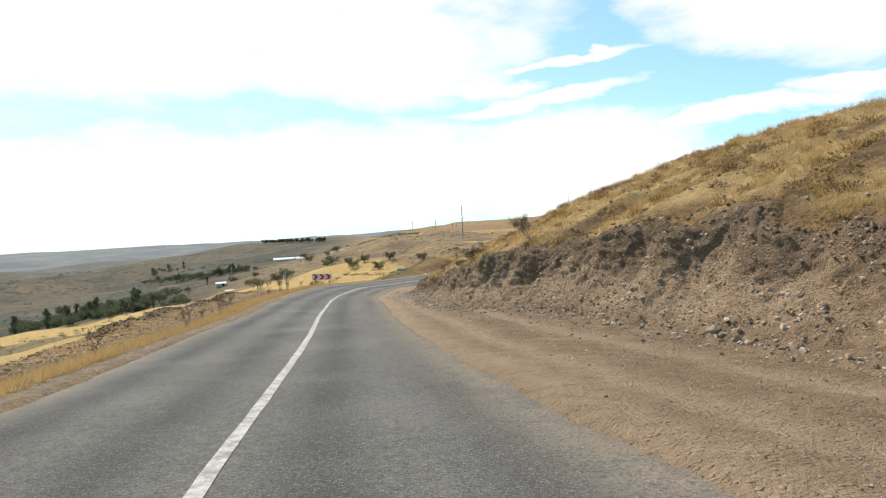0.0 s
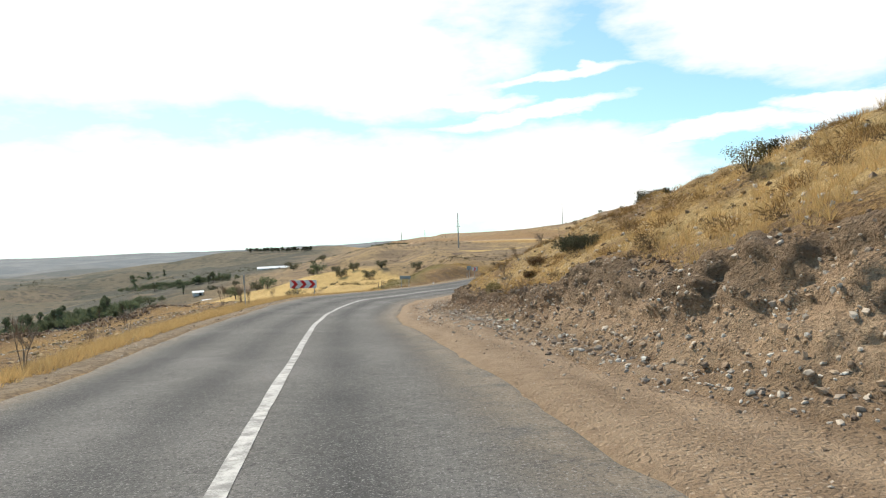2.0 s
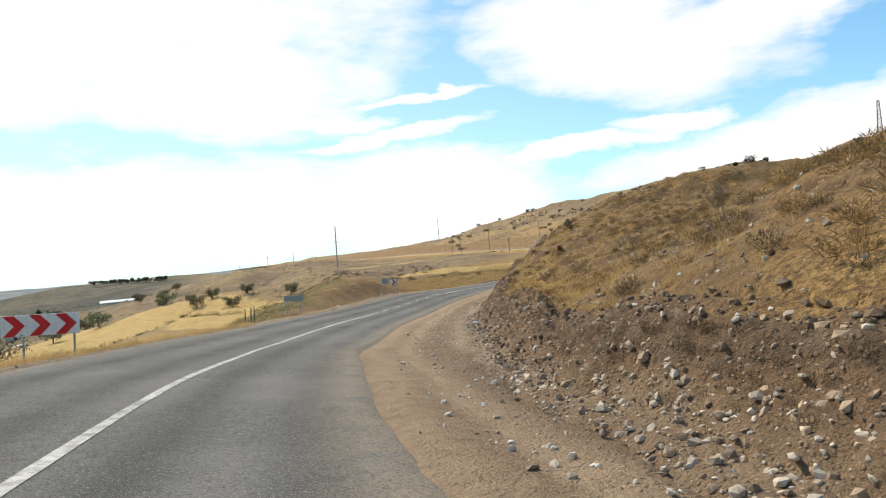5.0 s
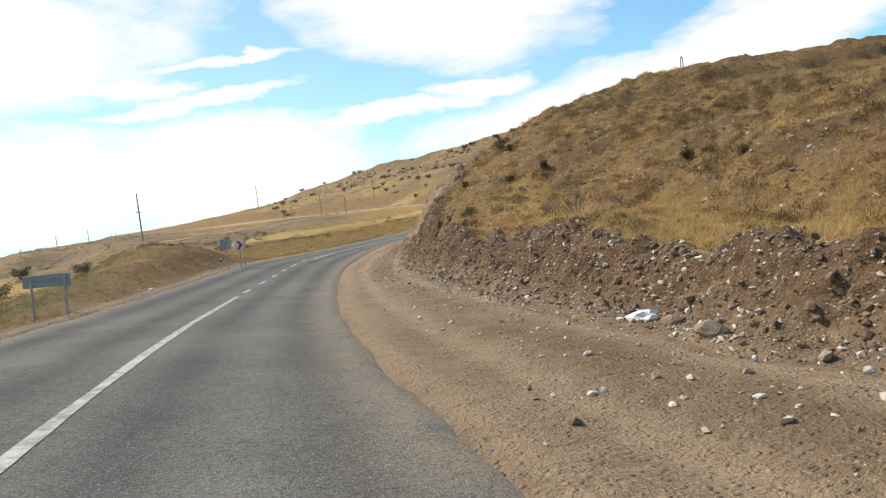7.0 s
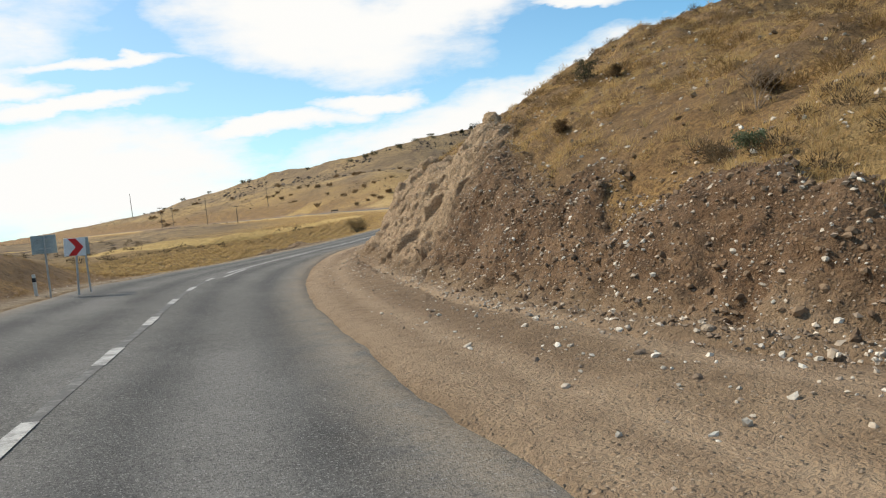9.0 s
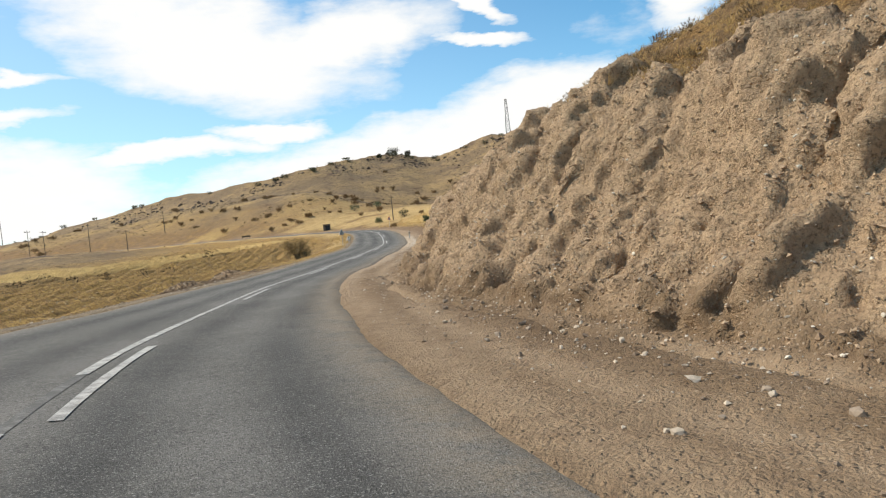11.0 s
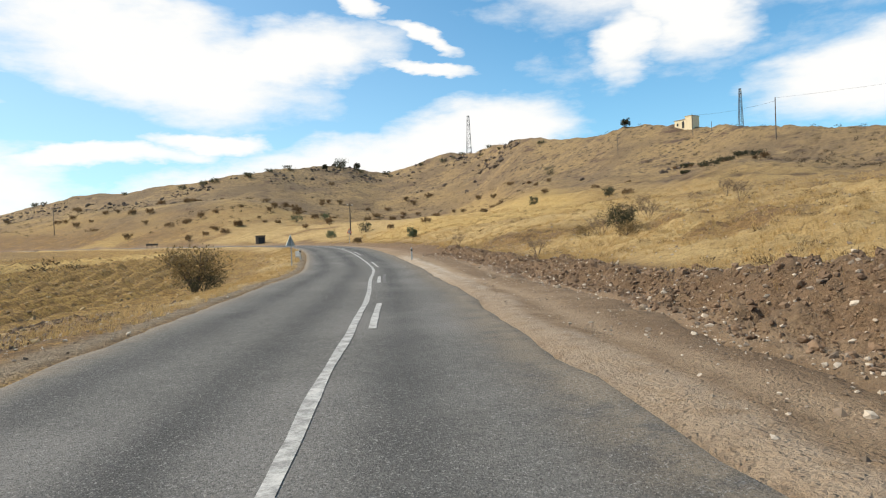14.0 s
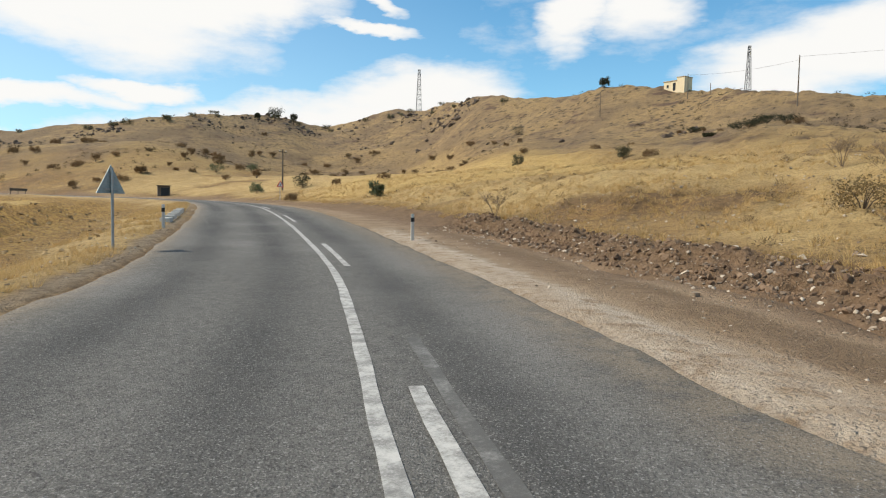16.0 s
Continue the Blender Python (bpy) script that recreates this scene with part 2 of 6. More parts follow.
    z = z + bare * (lump + smooth(104, 110, s) * (1 - smooth(138, 142, s)) * (0.34 * np.abs(rough(x, y, 0.75, 28)) + 0.14 * rough(s, d * 0.5, 1.6, 29) - 0.12)) * np.clip(0.4 + 0.24 * bh, 0, 1.1)
    apron = smooth(0.2, 1.0, d - er) * (1 - smooth(-0.6, 0.0, d - toe))
    rut = np.exp(-((d - er - 1.15 - 0.3 * rough(s, 0 * s, 14, 24)) / 0.28) ** 2) + np.exp(-((d - er - 2.7 - 0.3 * rough(s, 0 * s, 14, 24)) / 0.28) ** 2)
    z = z + apron * (0.035 * rough(x, y, 0.8, 25) + 0.03 * rough(x, y, 2.3, 26) - 0.03 * rut)
    # the ground under the asphalt lies lower
    under = smooth(0.0, 0.25, np.minimum(d - el, er - d))
    z = z - 0.12 * under
    masks = {
        "apron": smooth(-1.2, -0.7, d - er) * (1 - smooth(-0.1, 0.5, d - toe)),
        "bank": smooth(-0.5, 0.0, d - toe) * (1 - smooth(-0.05, 0.35, d - top - 0.25 * rough(x, y, 0.8, 31))) * smooth(0.1, 0.4, bh),
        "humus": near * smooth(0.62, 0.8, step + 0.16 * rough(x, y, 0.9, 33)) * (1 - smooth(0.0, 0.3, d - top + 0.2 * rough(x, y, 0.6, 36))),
        "step": step,
        "inside": smooth(0.0, 0.3, d - toe + 0.75) * smooth(0.0, 0.3, top + 0.6 - d) * smooth(-1.5, 0, s) * (1 - smooth(186, 187.5, s)),
        "clay": smooth(145, 156, s) * smooth(-1.6, -0.4, d - toe + 0.5 * rough(x, y, 1.6, 37)) * (1 - smooth(0.0, 0.5, d - top)),
        "pale": smooth(106, 112, s) * (1 - 0.8 * smooth(133, 137, s)) + (0.74 + 0.25 * rough(x, y, 1.8, 38)) * (1 - smooth(30, 37, s)) * (1 - 0.35 * step),
        "verge": smooth(-0.2, 0.1, el - d) * (1 - smooth(0.0, 0.45, el - d - np.interp(s, [140, 160], [0.55, 0.15]) + 0.2 * rough(x, y, 0.9, 61))),
        "plough": smooth(3.0, 6.0, el - d) * (1 - smooth(60, 120, np.abs(d))) * (d < 0),
        "valley": smooth(30, 120, west),
        "hill": np.maximum(np.clip(u * 3, 0, 1) * (hill > 1), smooth(20, 45, np.abs(d)) * smooth(120, 150, y)),
        # share of the distance haze painted into the far ground colour
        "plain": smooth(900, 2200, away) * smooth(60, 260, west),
        "stubble": smooth(2.0, 4.0, el - d) * smooth(118, 128, s) * (1 - smooth(50, 90, np.abs(d))) * (d < 0),
        "knoll": smooth(-2.5, 1.0, edge_x - x + 1.5 * rough(x, y, 7, 97)) * (1 - smooth(7, 9, edge_x - x + 1.5 * rough(x, y, 6, 64))) * smooth(62, 76, y) * (1 - smooth(125, 150, y)),
        "heap": np.clip(3 * heap, 0, 1),
        "spoil": np.clip(2.5 * spoil, 0, 1),
        "sward": np.clip(smooth(62, 67, s) * (1 - smooth(92, 97, s)) * smooth(0.1, 0.5, d - top) * (1 - smooth(2.6, 3.4, d - top + 0.5 * rough(x, y, 1.5, 65)))
                         + smooth(0.4, 1.4, d - top + 0.7 * rough(x, y, 2.2, 34)) * (1 - smooth(36, 60, s)) * (1 - smooth(25, 40, d)) * smooth(-0.55, -0.05, rough(x, y, 1.7, 35) + 0.25)
                         + smooth(139, 146, s) * (1 - smooth(260, 300, s)) * smooth(0.5, 2.0, d - top) * (1 - smooth(24, 48, d + 6 * rough(x, y, 15, 48))) * smooth(-0.75, -0.1, rough(x, y, 4.5, 49))
                         + smooth(152, 160, s) * smooth(0.1, 0.5, el - d + 0.3 * rough(x, y, 0.9, 56)) * (1 - smooth(2.2, 3.4, el - d + 0.8 * rough(x, y, 2.5, 57))), 0, 1),
        "skirt": (1 - smooth(0.12, 0.62, u + 0.12 * rough(x, y, 30, 58))) * (hill > 0.05) * smooth(-0.6, 0.2, rough(x, y, 12, 59)),
        "streak": smooth(0.0, 0.5, rough(s * 0.09, d + 0.4 * rough(s, 0 * s, 11, 45), 0.5, 46)) * apron,
        "chalk": np.interp(s, [126, 140, 160, 167], [0, 0.4, 0.5, 1]) * (1 - smooth(183, 187, s)) * smooth(-0.3, 0.05, d - er) * (1 - smooth(0.25, 0.5, d - er - np.interp(s, [140, 158, 168, 182], [0.0, 0.15, 0.75, 0.3]) - 0.2 * rough(x, y, 1.2, 47))),
        "rut": np.clip(apron * rut + 0.8 * np.exp(-((d - er - 0.15 - 0.2 * rough(s, 0 * s, 3, 27)) / 0.4) ** 2), 0, 1),
        "track": np.exp(-((u - 0.27 - 0.05 * rough(x, y, 60, 81)) / 0.014) ** 2) * (hill > 2) * smooth(35, 60, np.degrees(np.arctan2(x - HUB[0], y - HUB[1]))),
        "gold": np.clip(smooth(118, 124, y - 0.12 * x) * smooth(0.0, 0.03, u) * 0, 0, 1),
    }
    return z.reshape(shape), {k: v.reshape(shape) for k, v in masks.items()}, s.reshape(shape), d.reshape(shape)


def ground_z(x, y):
    return float(land(np.array([x]), np.array([y]))[0][0])


def ground_many(x, y):
    return land(np.asarray(x), np.asarray(y))[0]

# ---------------------------------------------------------------- sky and sun
SUN_BEARING, SUN_HEIGHT = -34.0, 46.0


def build_world():
    w = bpy.data.worlds.new("world")
    scene.world = w
    w.use_nodes = True
    nt = w.node_tree
    nt.nodes.clear()
    add, link = nt.nodes.new, nt.links.new

    def val(v, sock):
        if isinstance(v, (int, float)):
            sock.default_value = v
        else:
            link(v, sock)

    def m(op, a, b=0.0, c=0.0):
        n = add("ShaderNodeMath")
        n.operation = op
        for v, k in ((a, 0), (b, 1), (c, 2)):
            val(v, n.inputs[k])
        return n.outputs[0]

    co = add("ShaderNodeTexCoord").outputs["Generated"]
    xyz = add("ShaderNodeSeparateXYZ")
    link(co, xyz.inputs[0])
    az = m("MULTIPLY", m("ARCTAN2", xyz.outputs[0], xyz.outputs[1]), 57.2958)
    el = m("MULTIPLY", m("ARCSINE", xyz.outputs[2]), 57.2958)
    flat = add("ShaderNodeCombineXYZ")
    link(m("MULTIPLY", az, 0.055), flat.inputs[0])
    link(m("MULTIPLY", el, 0.14), flat.inputs[1])

    def noise_of(scale, detail, rough_, off=0.0):
        n = add("ShaderNodeTexNoise")
        mp = add("ShaderNodeMapping")
        mp.inputs[1].default_value = (off, off * 0.7, 0)
        link(flat.outputs[0], mp.inputs[0])
        link(mp.outputs[0], n.inputs["Vector"])
        n.inputs["Scale"].default_value, n.inputs["Detail"].default_value, n.inputs["Roughness"].default_value = scale, detail, rough_
        return m("SUBTRACT", n.outputs["Fac"], 0.5)

    wa, we, fine = noise_of(1.6, 5, 0.62), noise_of(1.9, 5, 0.62, 7.3), noise_of(3.2, 8, 0.58, 3.1)
    azw = m("ADD", az, m("MULTIPLY", wa, 9.0))
    elw = m("ADD", el, m("MULTIPLY", we, 3.6))

    def blob(a, e, ra, re_, tilt=0.0, amount=1.0):
        c, s = math.cos(radians(tilt)), math.sin(radians(tilt))
        da, de = m("SUBTRACT", azw, a), m("SUBTRACT", elw, e)
        p = m("DIVIDE", m("ADD", m("MULTIPLY", da, c), m("MULTIPLY", de, s)), ra)
        q = m("DIVIDE", m("SUBTRACT", m("MULTIPLY", de, c), m("MULTIPLY", da, s)), re_)
        r2 = m("ADD", m("MULTIPLY", p, p), m("MULTIPLY", q, q))
        return m("MULTIPLY", m("SUBTRACT", 1.0, r2), amount)

    clouds = [
        # bearing, height, half width, half height, tilt
        (-32, 18, 46, 9.5, 3), (-14, 4.2, 34, 5.0, 0), (10, 4.0, 14, 5.0, 0), (-30, 36, 50, 12, 0), (-5, 14.5, 14, 5.0, -4),
        (9, 9.7, 9, 0.75, 6), (11, 12.6, 7, 0.6, 4), (3, 11.2, 6, 0.9, -4),
        (28, 15, 12.5, 4.6, -13), (38, 15.2, 9.5, 2.6, 10), (24, 7.2, 8, 0.9, 4), (32, 8.6, 5, 0.8, 0), (43, 6.3, 19, 2.9, 8), (54, 9.2, 9, 2.6, 5),
        (44, 20, 2.6, 0.8, -20), (50, 17, 3.4, 0.75, -24), (50, 14.6, 4, 0.5, -10), (63, 25, 17, 6.5, -14), (71, 17.5, 5, 3.8, -40), (66, 15.5, 3.0, 3.2, -60), (86, 12, 10, 3.2, 12), (82, 23, 13, 6, -10),
        (95, 26, 14, 6, 0), (150, 24, 24, 5, 5), (-140, 18, 24, 5, 0)]
    total = None
    for a, e, ra, re_, tilt in clouds:
        b = m("MAXIMUM", blob(a, e, ra, re_, tilt), -1.2)
        total = b if total is None else m("MAXIMUM", total, b)
    ragged = m("ADD", total, m("MULTIPLY", fine, 1.5))
    cover = add("ShaderNodeMapRange")
    cover.interpolation_type = "SMOOTHSTEP"
    cover.inputs[1].default_value, cover.inputs[2].default_value = -0.72, 0.8
    link(ragged, cover.inputs[0])
    # thin milky veil, thicker low down and towards the sun
    low = m("POWER", m("SUBTRACT", 1.0, m("MINIMUM", m("DIVIDE", m("MAXIMUM", el, 0.0), 26.0), 1.0)), 2.0)
    toward = m("MAXIMUM", m("SUBTRACT", 1.0, m("DIVIDE", m("ABSOLUTE", m("SUBTRACT", az, SUN_BEARING)), 95.0)), 0.0)
    veil = m("MINIMUM", m("ADD", m("ADD", m("MULTIPLY", low, 0.30), m("MULTIPLY", toward, 0.42)), 0.02), 0.95)
    wisp = add("ShaderNodeMapRange")
    wisp.interpolation_type = "SMOOTHSTEP"
    wisp.inputs[1].default_value, wisp.inputs[2].default_value = 0.0, 0.26
    link(noise_of(1.15, 7, 0.6, 11.7), wisp.inputs[0])
    amount = m("MAXIMUM", cover.outputs[0], m("MAXIMUM", veil, m("MULTIPLY", wisp.outputs[0], 0.6)))
    sky = add("ShaderNodeTexSky")
    sky.sky_type, sky.sun_disc = "NISHITA", False
    sky.sun_elevation, sky.sun_rotation = radians(SUN_HEIGHT), radians(SUN_BEARING)
    sky.air_density, sky.dust_density, sky.ozone_density, sky.altitude = 1.0, 0.6, 2.0, 900
    dim = add("ShaderNodeMix")
    dim.data_type, dim.blend_type = "RGBA", "MULTIPLY"
    dim.inputs[0].default_value = 1.0
    link(sky.outputs[0], dim.inputs[6])
    dim.inputs[7].default_value = (0.074, 0.166, 0.184, 1)
    mix = add("ShaderNodeMix")
    mix.data_type = "RGBA"
    link(amount, mix.inputs[0])
    link(dim.outputs[2], mix.inputs[6])
    mix.inputs[7].default_value = (1.09, 1.08, 1.05, 1)
    bg = add("ShaderNodeBackground")
    link(mix.outputs[2], bg.inputs[0])
    bg.inputs[1].default_value = 1.0
    out = add("ShaderNodeOutputWorld")
    link(bg.outputs[0], out.inputs[0])


build_world()
sun = new("sun", bpy.data.lights.new("sun", "SUN"))
sun.data.energy, sun.data.angle, sun.data.color = 5.0, radians(0.8), (1.0, 0.925, 0.79)
sun.matrix_world = look((0, 0, 60), Vector((0, 0, 60)) - Vector((math.sin(radians(SUN_BEARING)) * math.cos(radians(SUN_HEIGHT)), math.cos(radians(SUN_BEARING)) * math.cos(radians(SUN_HEIGHT)), math.sin(radians(SUN_HEIGHT)))))

# ---------------------------------------------------------------- materials


class Mat:
    """Short hand for a node material."""

    def __init__(self, name, rough_=0.9, metal=0.0):
        self.m = bpy.data.materials.new(name)
        self.m.use_nodes = True
        self.nt = self.m.node_tree
        self.b = self.nt.nodes["Principled BSDF"]
        self.b.inputs["Roughness"].default_value, self.b.inputs["Metallic"].default_value = rough_, metal
        self.b.inputs["Specular IOR Level"].default_value = 0.25
        self.co = None

    def add(self, kind):
        return self.nt.nodes.new(kind)

    def link(self, a, b):
        self.nt.links.new(a, b)

    def pos(self, own=False):
        if own:
            return self.add("ShaderNodeTexCoord").outputs["Object"]
        return self.add("ShaderNodeNewGeometry").outputs["Position"]

    def noise(self, scale, detail=4, rough_=0.6, own=False, stretch=None):
        n = self.add("ShaderNodeTexNoise")
        v = self.pos(own)
        if stretch:
            mp = self.add("ShaderNodeMapping")
            mp.inputs["Scale"].default_value = stretch
            self.link(v, mp.inputs[0])
            v = mp.outputs[0]
        self.link(v, n.inputs["Vector"])
        n.inputs["Scale"].default_value, n.inputs["Detail"].default_value, n.inputs["Roughness"].default_value = scale, detail, rough_
        return n.outputs["Fac"]

    def cells(self, scale, feature="F1", out="Distance", own=False):
        n = self.add("ShaderNodeTexVoronoi")
        n.feature = feature
        self.link(self.pos(own), n.inputs["Vector"])
        n.inputs["Scale"].default_value = scale
        return n.outputs[out]

    def ramp(self, fac, a, b, lo=0.35, hi=0.65):
        n = self.add("ShaderNodeMapRange")
        n.interpolation_type = "SMOOTHSTEP"
        n.inputs[1].default_value, n.inputs[2].default_value = lo, hi
        self.link(fac, n.inputs[0])
        return self.mix(n.outputs[0], a, b)

    def step(self, fac, lo, hi):
        n = self.add("ShaderNodeMapRange")
        n.interpolation_type = "SMOOTHSTEP"
        n.inputs[1].default_value, n.inputs[2].default_value = lo, hi
        self.link(fac, n.inputs[0])
        return n.outputs[0]

    def mul(self, a, b, op="MULTIPLY"):
        n = self.add("ShaderNodeMath")
        n.operation = op
        for v, k in ((a, 0), (b, 1)):
            if isinstance(v, (int, float)):
                n.inputs[k].default_value = v
            else:
                self.link(v, n.inputs[k])
        return n.outputs[0]

    def mix(self, fac, a, b, blend="MIX"):
        n = self.add("ShaderNodeMix")
        n.data_type, n.blend_type = "RGBA", blend
        for v, k in ((fac, 0), (a, 6), (b, 7)):
            if isinstance(v, (int, float)):
                n.inputs[k].default_value = v
            elif isinstance(v, tuple):
                n.inputs[k].default_value = (*v, 1)
            else:
                self.link(v, n.inputs[k])
        return n.outputs[2]

    def attr(self, name):
        n = self.add("ShaderNodeAttribute")
        n.attribute_name = name
        return n.outputs["Fac"]

    def random(self):
        return self.add("ShaderNodeObjectInfo").outputs["Random"]

    def island(self):
        return self.add("ShaderNodeNewGeometry").outputs["Random Per Island"]

    def colour(self, c):
        if isinstance(c, tuple):
            self.b.inputs["Base Color"].default_value = (*c, 1)
        else:
            self.link(c, self.b.inputs["Base Color"])
        return self

    def thin(self, c, share):
        """Lets part of the light shine through, as in leaves and dry blades."""
        t, m = self.add("ShaderNodeBsdfTranslucent"), self.add("ShaderNodeMixShader")
        self.link(c, t.inputs[0])
        m.inputs[0].default_value = share
        self.link(self.b.outputs[0], m.inputs[1])
        self.link(t.outputs[0], m.inputs[2])
        self.link(m.outputs[0], self.nt.nodes["Material Output"].inputs["Surface"])
        return self.m

    def bump(self, h, strength=0.5, dist=0.02):
        n = self.add("ShaderNodeBump")
        n.inputs["Strength"].default_value, n.inputs["Distance"].default_value = strength, dist
        self.link(h, n.inputs["Height"])
        self.link(n.outputs[0], self.b.inputs["Normal"])
        return self


def make_ground_material():
    g = Mat("dry_ground", 0.95)
    n1, n2, n3, n4 = g.noise(0.12, 5), g.noise(0.7, 5), g.noise(4.0, 6, 0.7), g.noise(26, 4, 0.7)
    n5 = g.noise(11, 5, 0.7)
    straw = g.ramp(n2, (0.520, 0.330, 0.132), (0.340, 0.208, 0.085), 0.3, 0.68)
    straw = g.ramp(n5, straw, (0.135, 0.074, 0.031), 0.45, 0.62)
    straw = g.ramp(n3, straw, (0.125, 0.070, 0.033), 0.48, 0.66)
    straw = g.ramp(n1, straw, g.mix(0.5, straw, (0.267, 0.161, 0.085)), 0.42, 0.62)
    soil = g.ramp(n3, (0.240, 0.151, 0.078), (0.150, 0.094, 0.050), 0.4, 0.65)
    straw = g.mix(g.mul(g.step(g.noise(0.55, 7, 0.72), 0.41, 0.55), 0.9), straw, soil)
    pebble = g.step(g.cells(9.0), 0.30, 0.16)
    few = g.step(g.noise(1.1, 3), 0.5, 0.66)
    straw = g.mix(g.mul(g.mul(pebble, few), 0.7), straw, (0.566, 0.396, 0.247))
    # trodden shoulder with paler tyre ruts
    apron = g.ramp(n3, (0.306, 0.213, 0.132), (0.207, 0.140, 0.088), 0.35, 0.7)
    apron = g.ramp(n2, apron, (0.372, 0.268, 0.175), 0.48, 0.75)
    apron = g.ramp(n5, apron, g.mix(0.25, apron, (0.131, 0.086, 0.053)), 0.5, 0.75)
    apron = g.mix(g.mul(g.attr("streak"), 0.55), apron, (0.205, 0.138, 0.086))
    apron = g.mix(g.mul(g.attr("chalk"), g.step(g.noise(3.0, 5, 0.7), 0.3, 0.55)), apron, g.ramp(n5, (0.70, 0.61, 0.50), (0.56, 0.47, 0.375), 0.4, 0.65))
    apron = g.mix(g.mul(g.attr("rut"), 0.8), apron, g.ramp(n3, (0.470, 0.345, 0.230), (0.378, 0.270, 0.178), 0.4, 0.7))
    grit = g.step(g.cells(17.0), 0.28, 0.14)
    apron = g.mix(g.mul(g.mul(grit, 0.6), g.step(g.noise(0.9, 4), 0.4, 0.62)), apron, (0.579, 0.455, 0.336))
    # cut bank
    bank = g.ramp(n2, (0.182, 0.110, 0.064), (0.262, 0.166, 0.099), 0.35, 0.65)
    bank = g.ramp(n3, bank, (0.110, 0.070, 0.044), 0.5, 0.72)
    bank = g.ramp(n5, bank, g.mix(0.5, bank, (0.075, 0.047, 0.032)), 0.5, 0.7)
    bank = g.ramp(g.noise(2.4, 6, 0.78), bank, g.mix(0.6, bank, (0.04, 0.028, 0.02)), 0.5, 0.62)
    chip = g.step(g.cells(12.0), 0.30, 0.14)
    bank = g.mix(g.mul(chip, 0.8), bank, (0.415, 0.295, 0.199))
    grey = g.ramp(n3, (0.560, 0.405, 0.265), (0.425, 0.302, 0.198), 0.35, 0.7)
    grey = g.ramp(n5, grey, g.mix(0.55, grey, (0.165, 0.109, 0.066)), 0.48, 0.7)
    grey = g.mix(g.mul(chip, 0.5), grey, (0.583, 0.428, 0.270))
    bank = g.mix(g.attr("pale"), bank, grey)
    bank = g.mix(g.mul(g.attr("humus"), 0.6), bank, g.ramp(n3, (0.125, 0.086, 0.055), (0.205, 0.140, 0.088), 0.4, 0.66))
    bank = g.mix(g.attr("clay"), bank, g.mix(g.mul(chip, 0.4), g.ramp(n3, (0.185, 0.120, 0.074), (0.265, 0.176, 0.110), 0.4, 0.66), (0.40, 0.29, 0.195)))
    field = g.ramp(n3, (0.331, 0.205, 0.082), (0.443, 0.266, 0.097), 0.35, 0.65)
    field = g.ramp(n2, field, (0.215, 0.130, 0.057), 0.5, 0.75)
    field = g.ramp(n5, field, g.mix(0.5, field, (0.125, 0.076, 0.034)), 0.5, 0.7)
    field = g.mix(g.mul(pebble, 0.45), field, (0.560, 0.420, 0.246))
    # distant slopes: bands of grass, bare soil and stony patches
    hill = g.ramp(g.noise(0.05, 6, 0.62), (0.345, 0.240, 0.125), (0.225, 0.158, 0.094), 0.38, 0.62)
    hill = g.ramp(g.noise(0.35, 6, 0.75), hill, (0.155, 0.108, 0.068), 0.5, 0.72)
    hill = g.ramp(g.noise(1.5, 4, 0.7), hill, (0.120, 0.084, 0.056), 0.54, 0.72)
    hill = g.ramp(g.noise(0.11, 5, 0.7, False, (1, 1, 4)), hill, (0.135, 0.089, 0.063), 0.54, 0.66)
    hill = g.ramp(g.noise(0.09, 6, 0.7, False, (1, 1, 0.3)), hill, (0.400, 0.282, 0.145), 0.56, 0.7)
    hill = g.ramp(g.noise(0.8, 5, 0.8), hill, (0.067, 0.050, 0.039), 0.57, 0.66)
    hill = g.mix(g.mul(g.step(g.cells(0.55), 0.34, 0.2), g.step(g.noise(0.03, 4), 0.42, 0.6)), hill, (0.083, 0.063, 0.043))
    hill = g.mix(g.mul(g.attr("skirt"), 0.8), hill, g.ramp(g.noise(0.9, 5, 0.75), g.ramp(g.noise(0.1, 4), (0.500, 0.345, 0.150), (0.400, 0.265, 0.115), 0.4, 0.6), (0.215, 0.145, 0.075), 0.52, 0.7))
    hill = g.mix(g.mul(g.attr("track"), 0.85), hill, (0.076, 0.047, 0.035))
    valley = g.mix(g.step(g.cells(0.008, out="Color"), 0.42, 0.48), (0.072, 0.067, 0.050), (0.122, 0.099, 0.063))
    valley = g.ramp(g.noise(0.02, 6, 0.7), valley, (0.052, 0.057, 0.039), 0.45, 0.6)
    valley = g.ramp(g.noise(0.12, 6, 0.75), valley, (0.049, 0.048, 0.034), 0.5, 0.66)
    valley = g.mix(g.mul(g.step(g.noise(0.010, 6, 0.68), 0.54, 0.63), 0.75), valley, g.ramp(g.noise(0.06, 5, 0.7), (0.215, 0.162, 0.105), (0.115, 0.091, 0.066), 0.4, 0.62))
    thicket = g.mul(g.step(g.cells(0.11), 0.36, 0.22), g.step(g.noise(0.012, 5), 0.4, 0.56))
    valley = g.mix(g.mul(thicket, 0.85), valley, (0.042, 0.046, 0.03))
    c = g.mix(g.attr("plough"), straw, field)
    stub = g.ramp(n2, (0.505, 0.325, 0.118), (0.405, 0.252, 0.092), 0.35, 0.65)
    stub = g.ramp(n5, g.ramp(n3, stub, (0.270, 0.165, 0.070), 0.44, 0.6), (0.165, 0.100, 0.046), 0.5, 0.66)
    c = g.mix(g.attr("stubble"), c, stub)
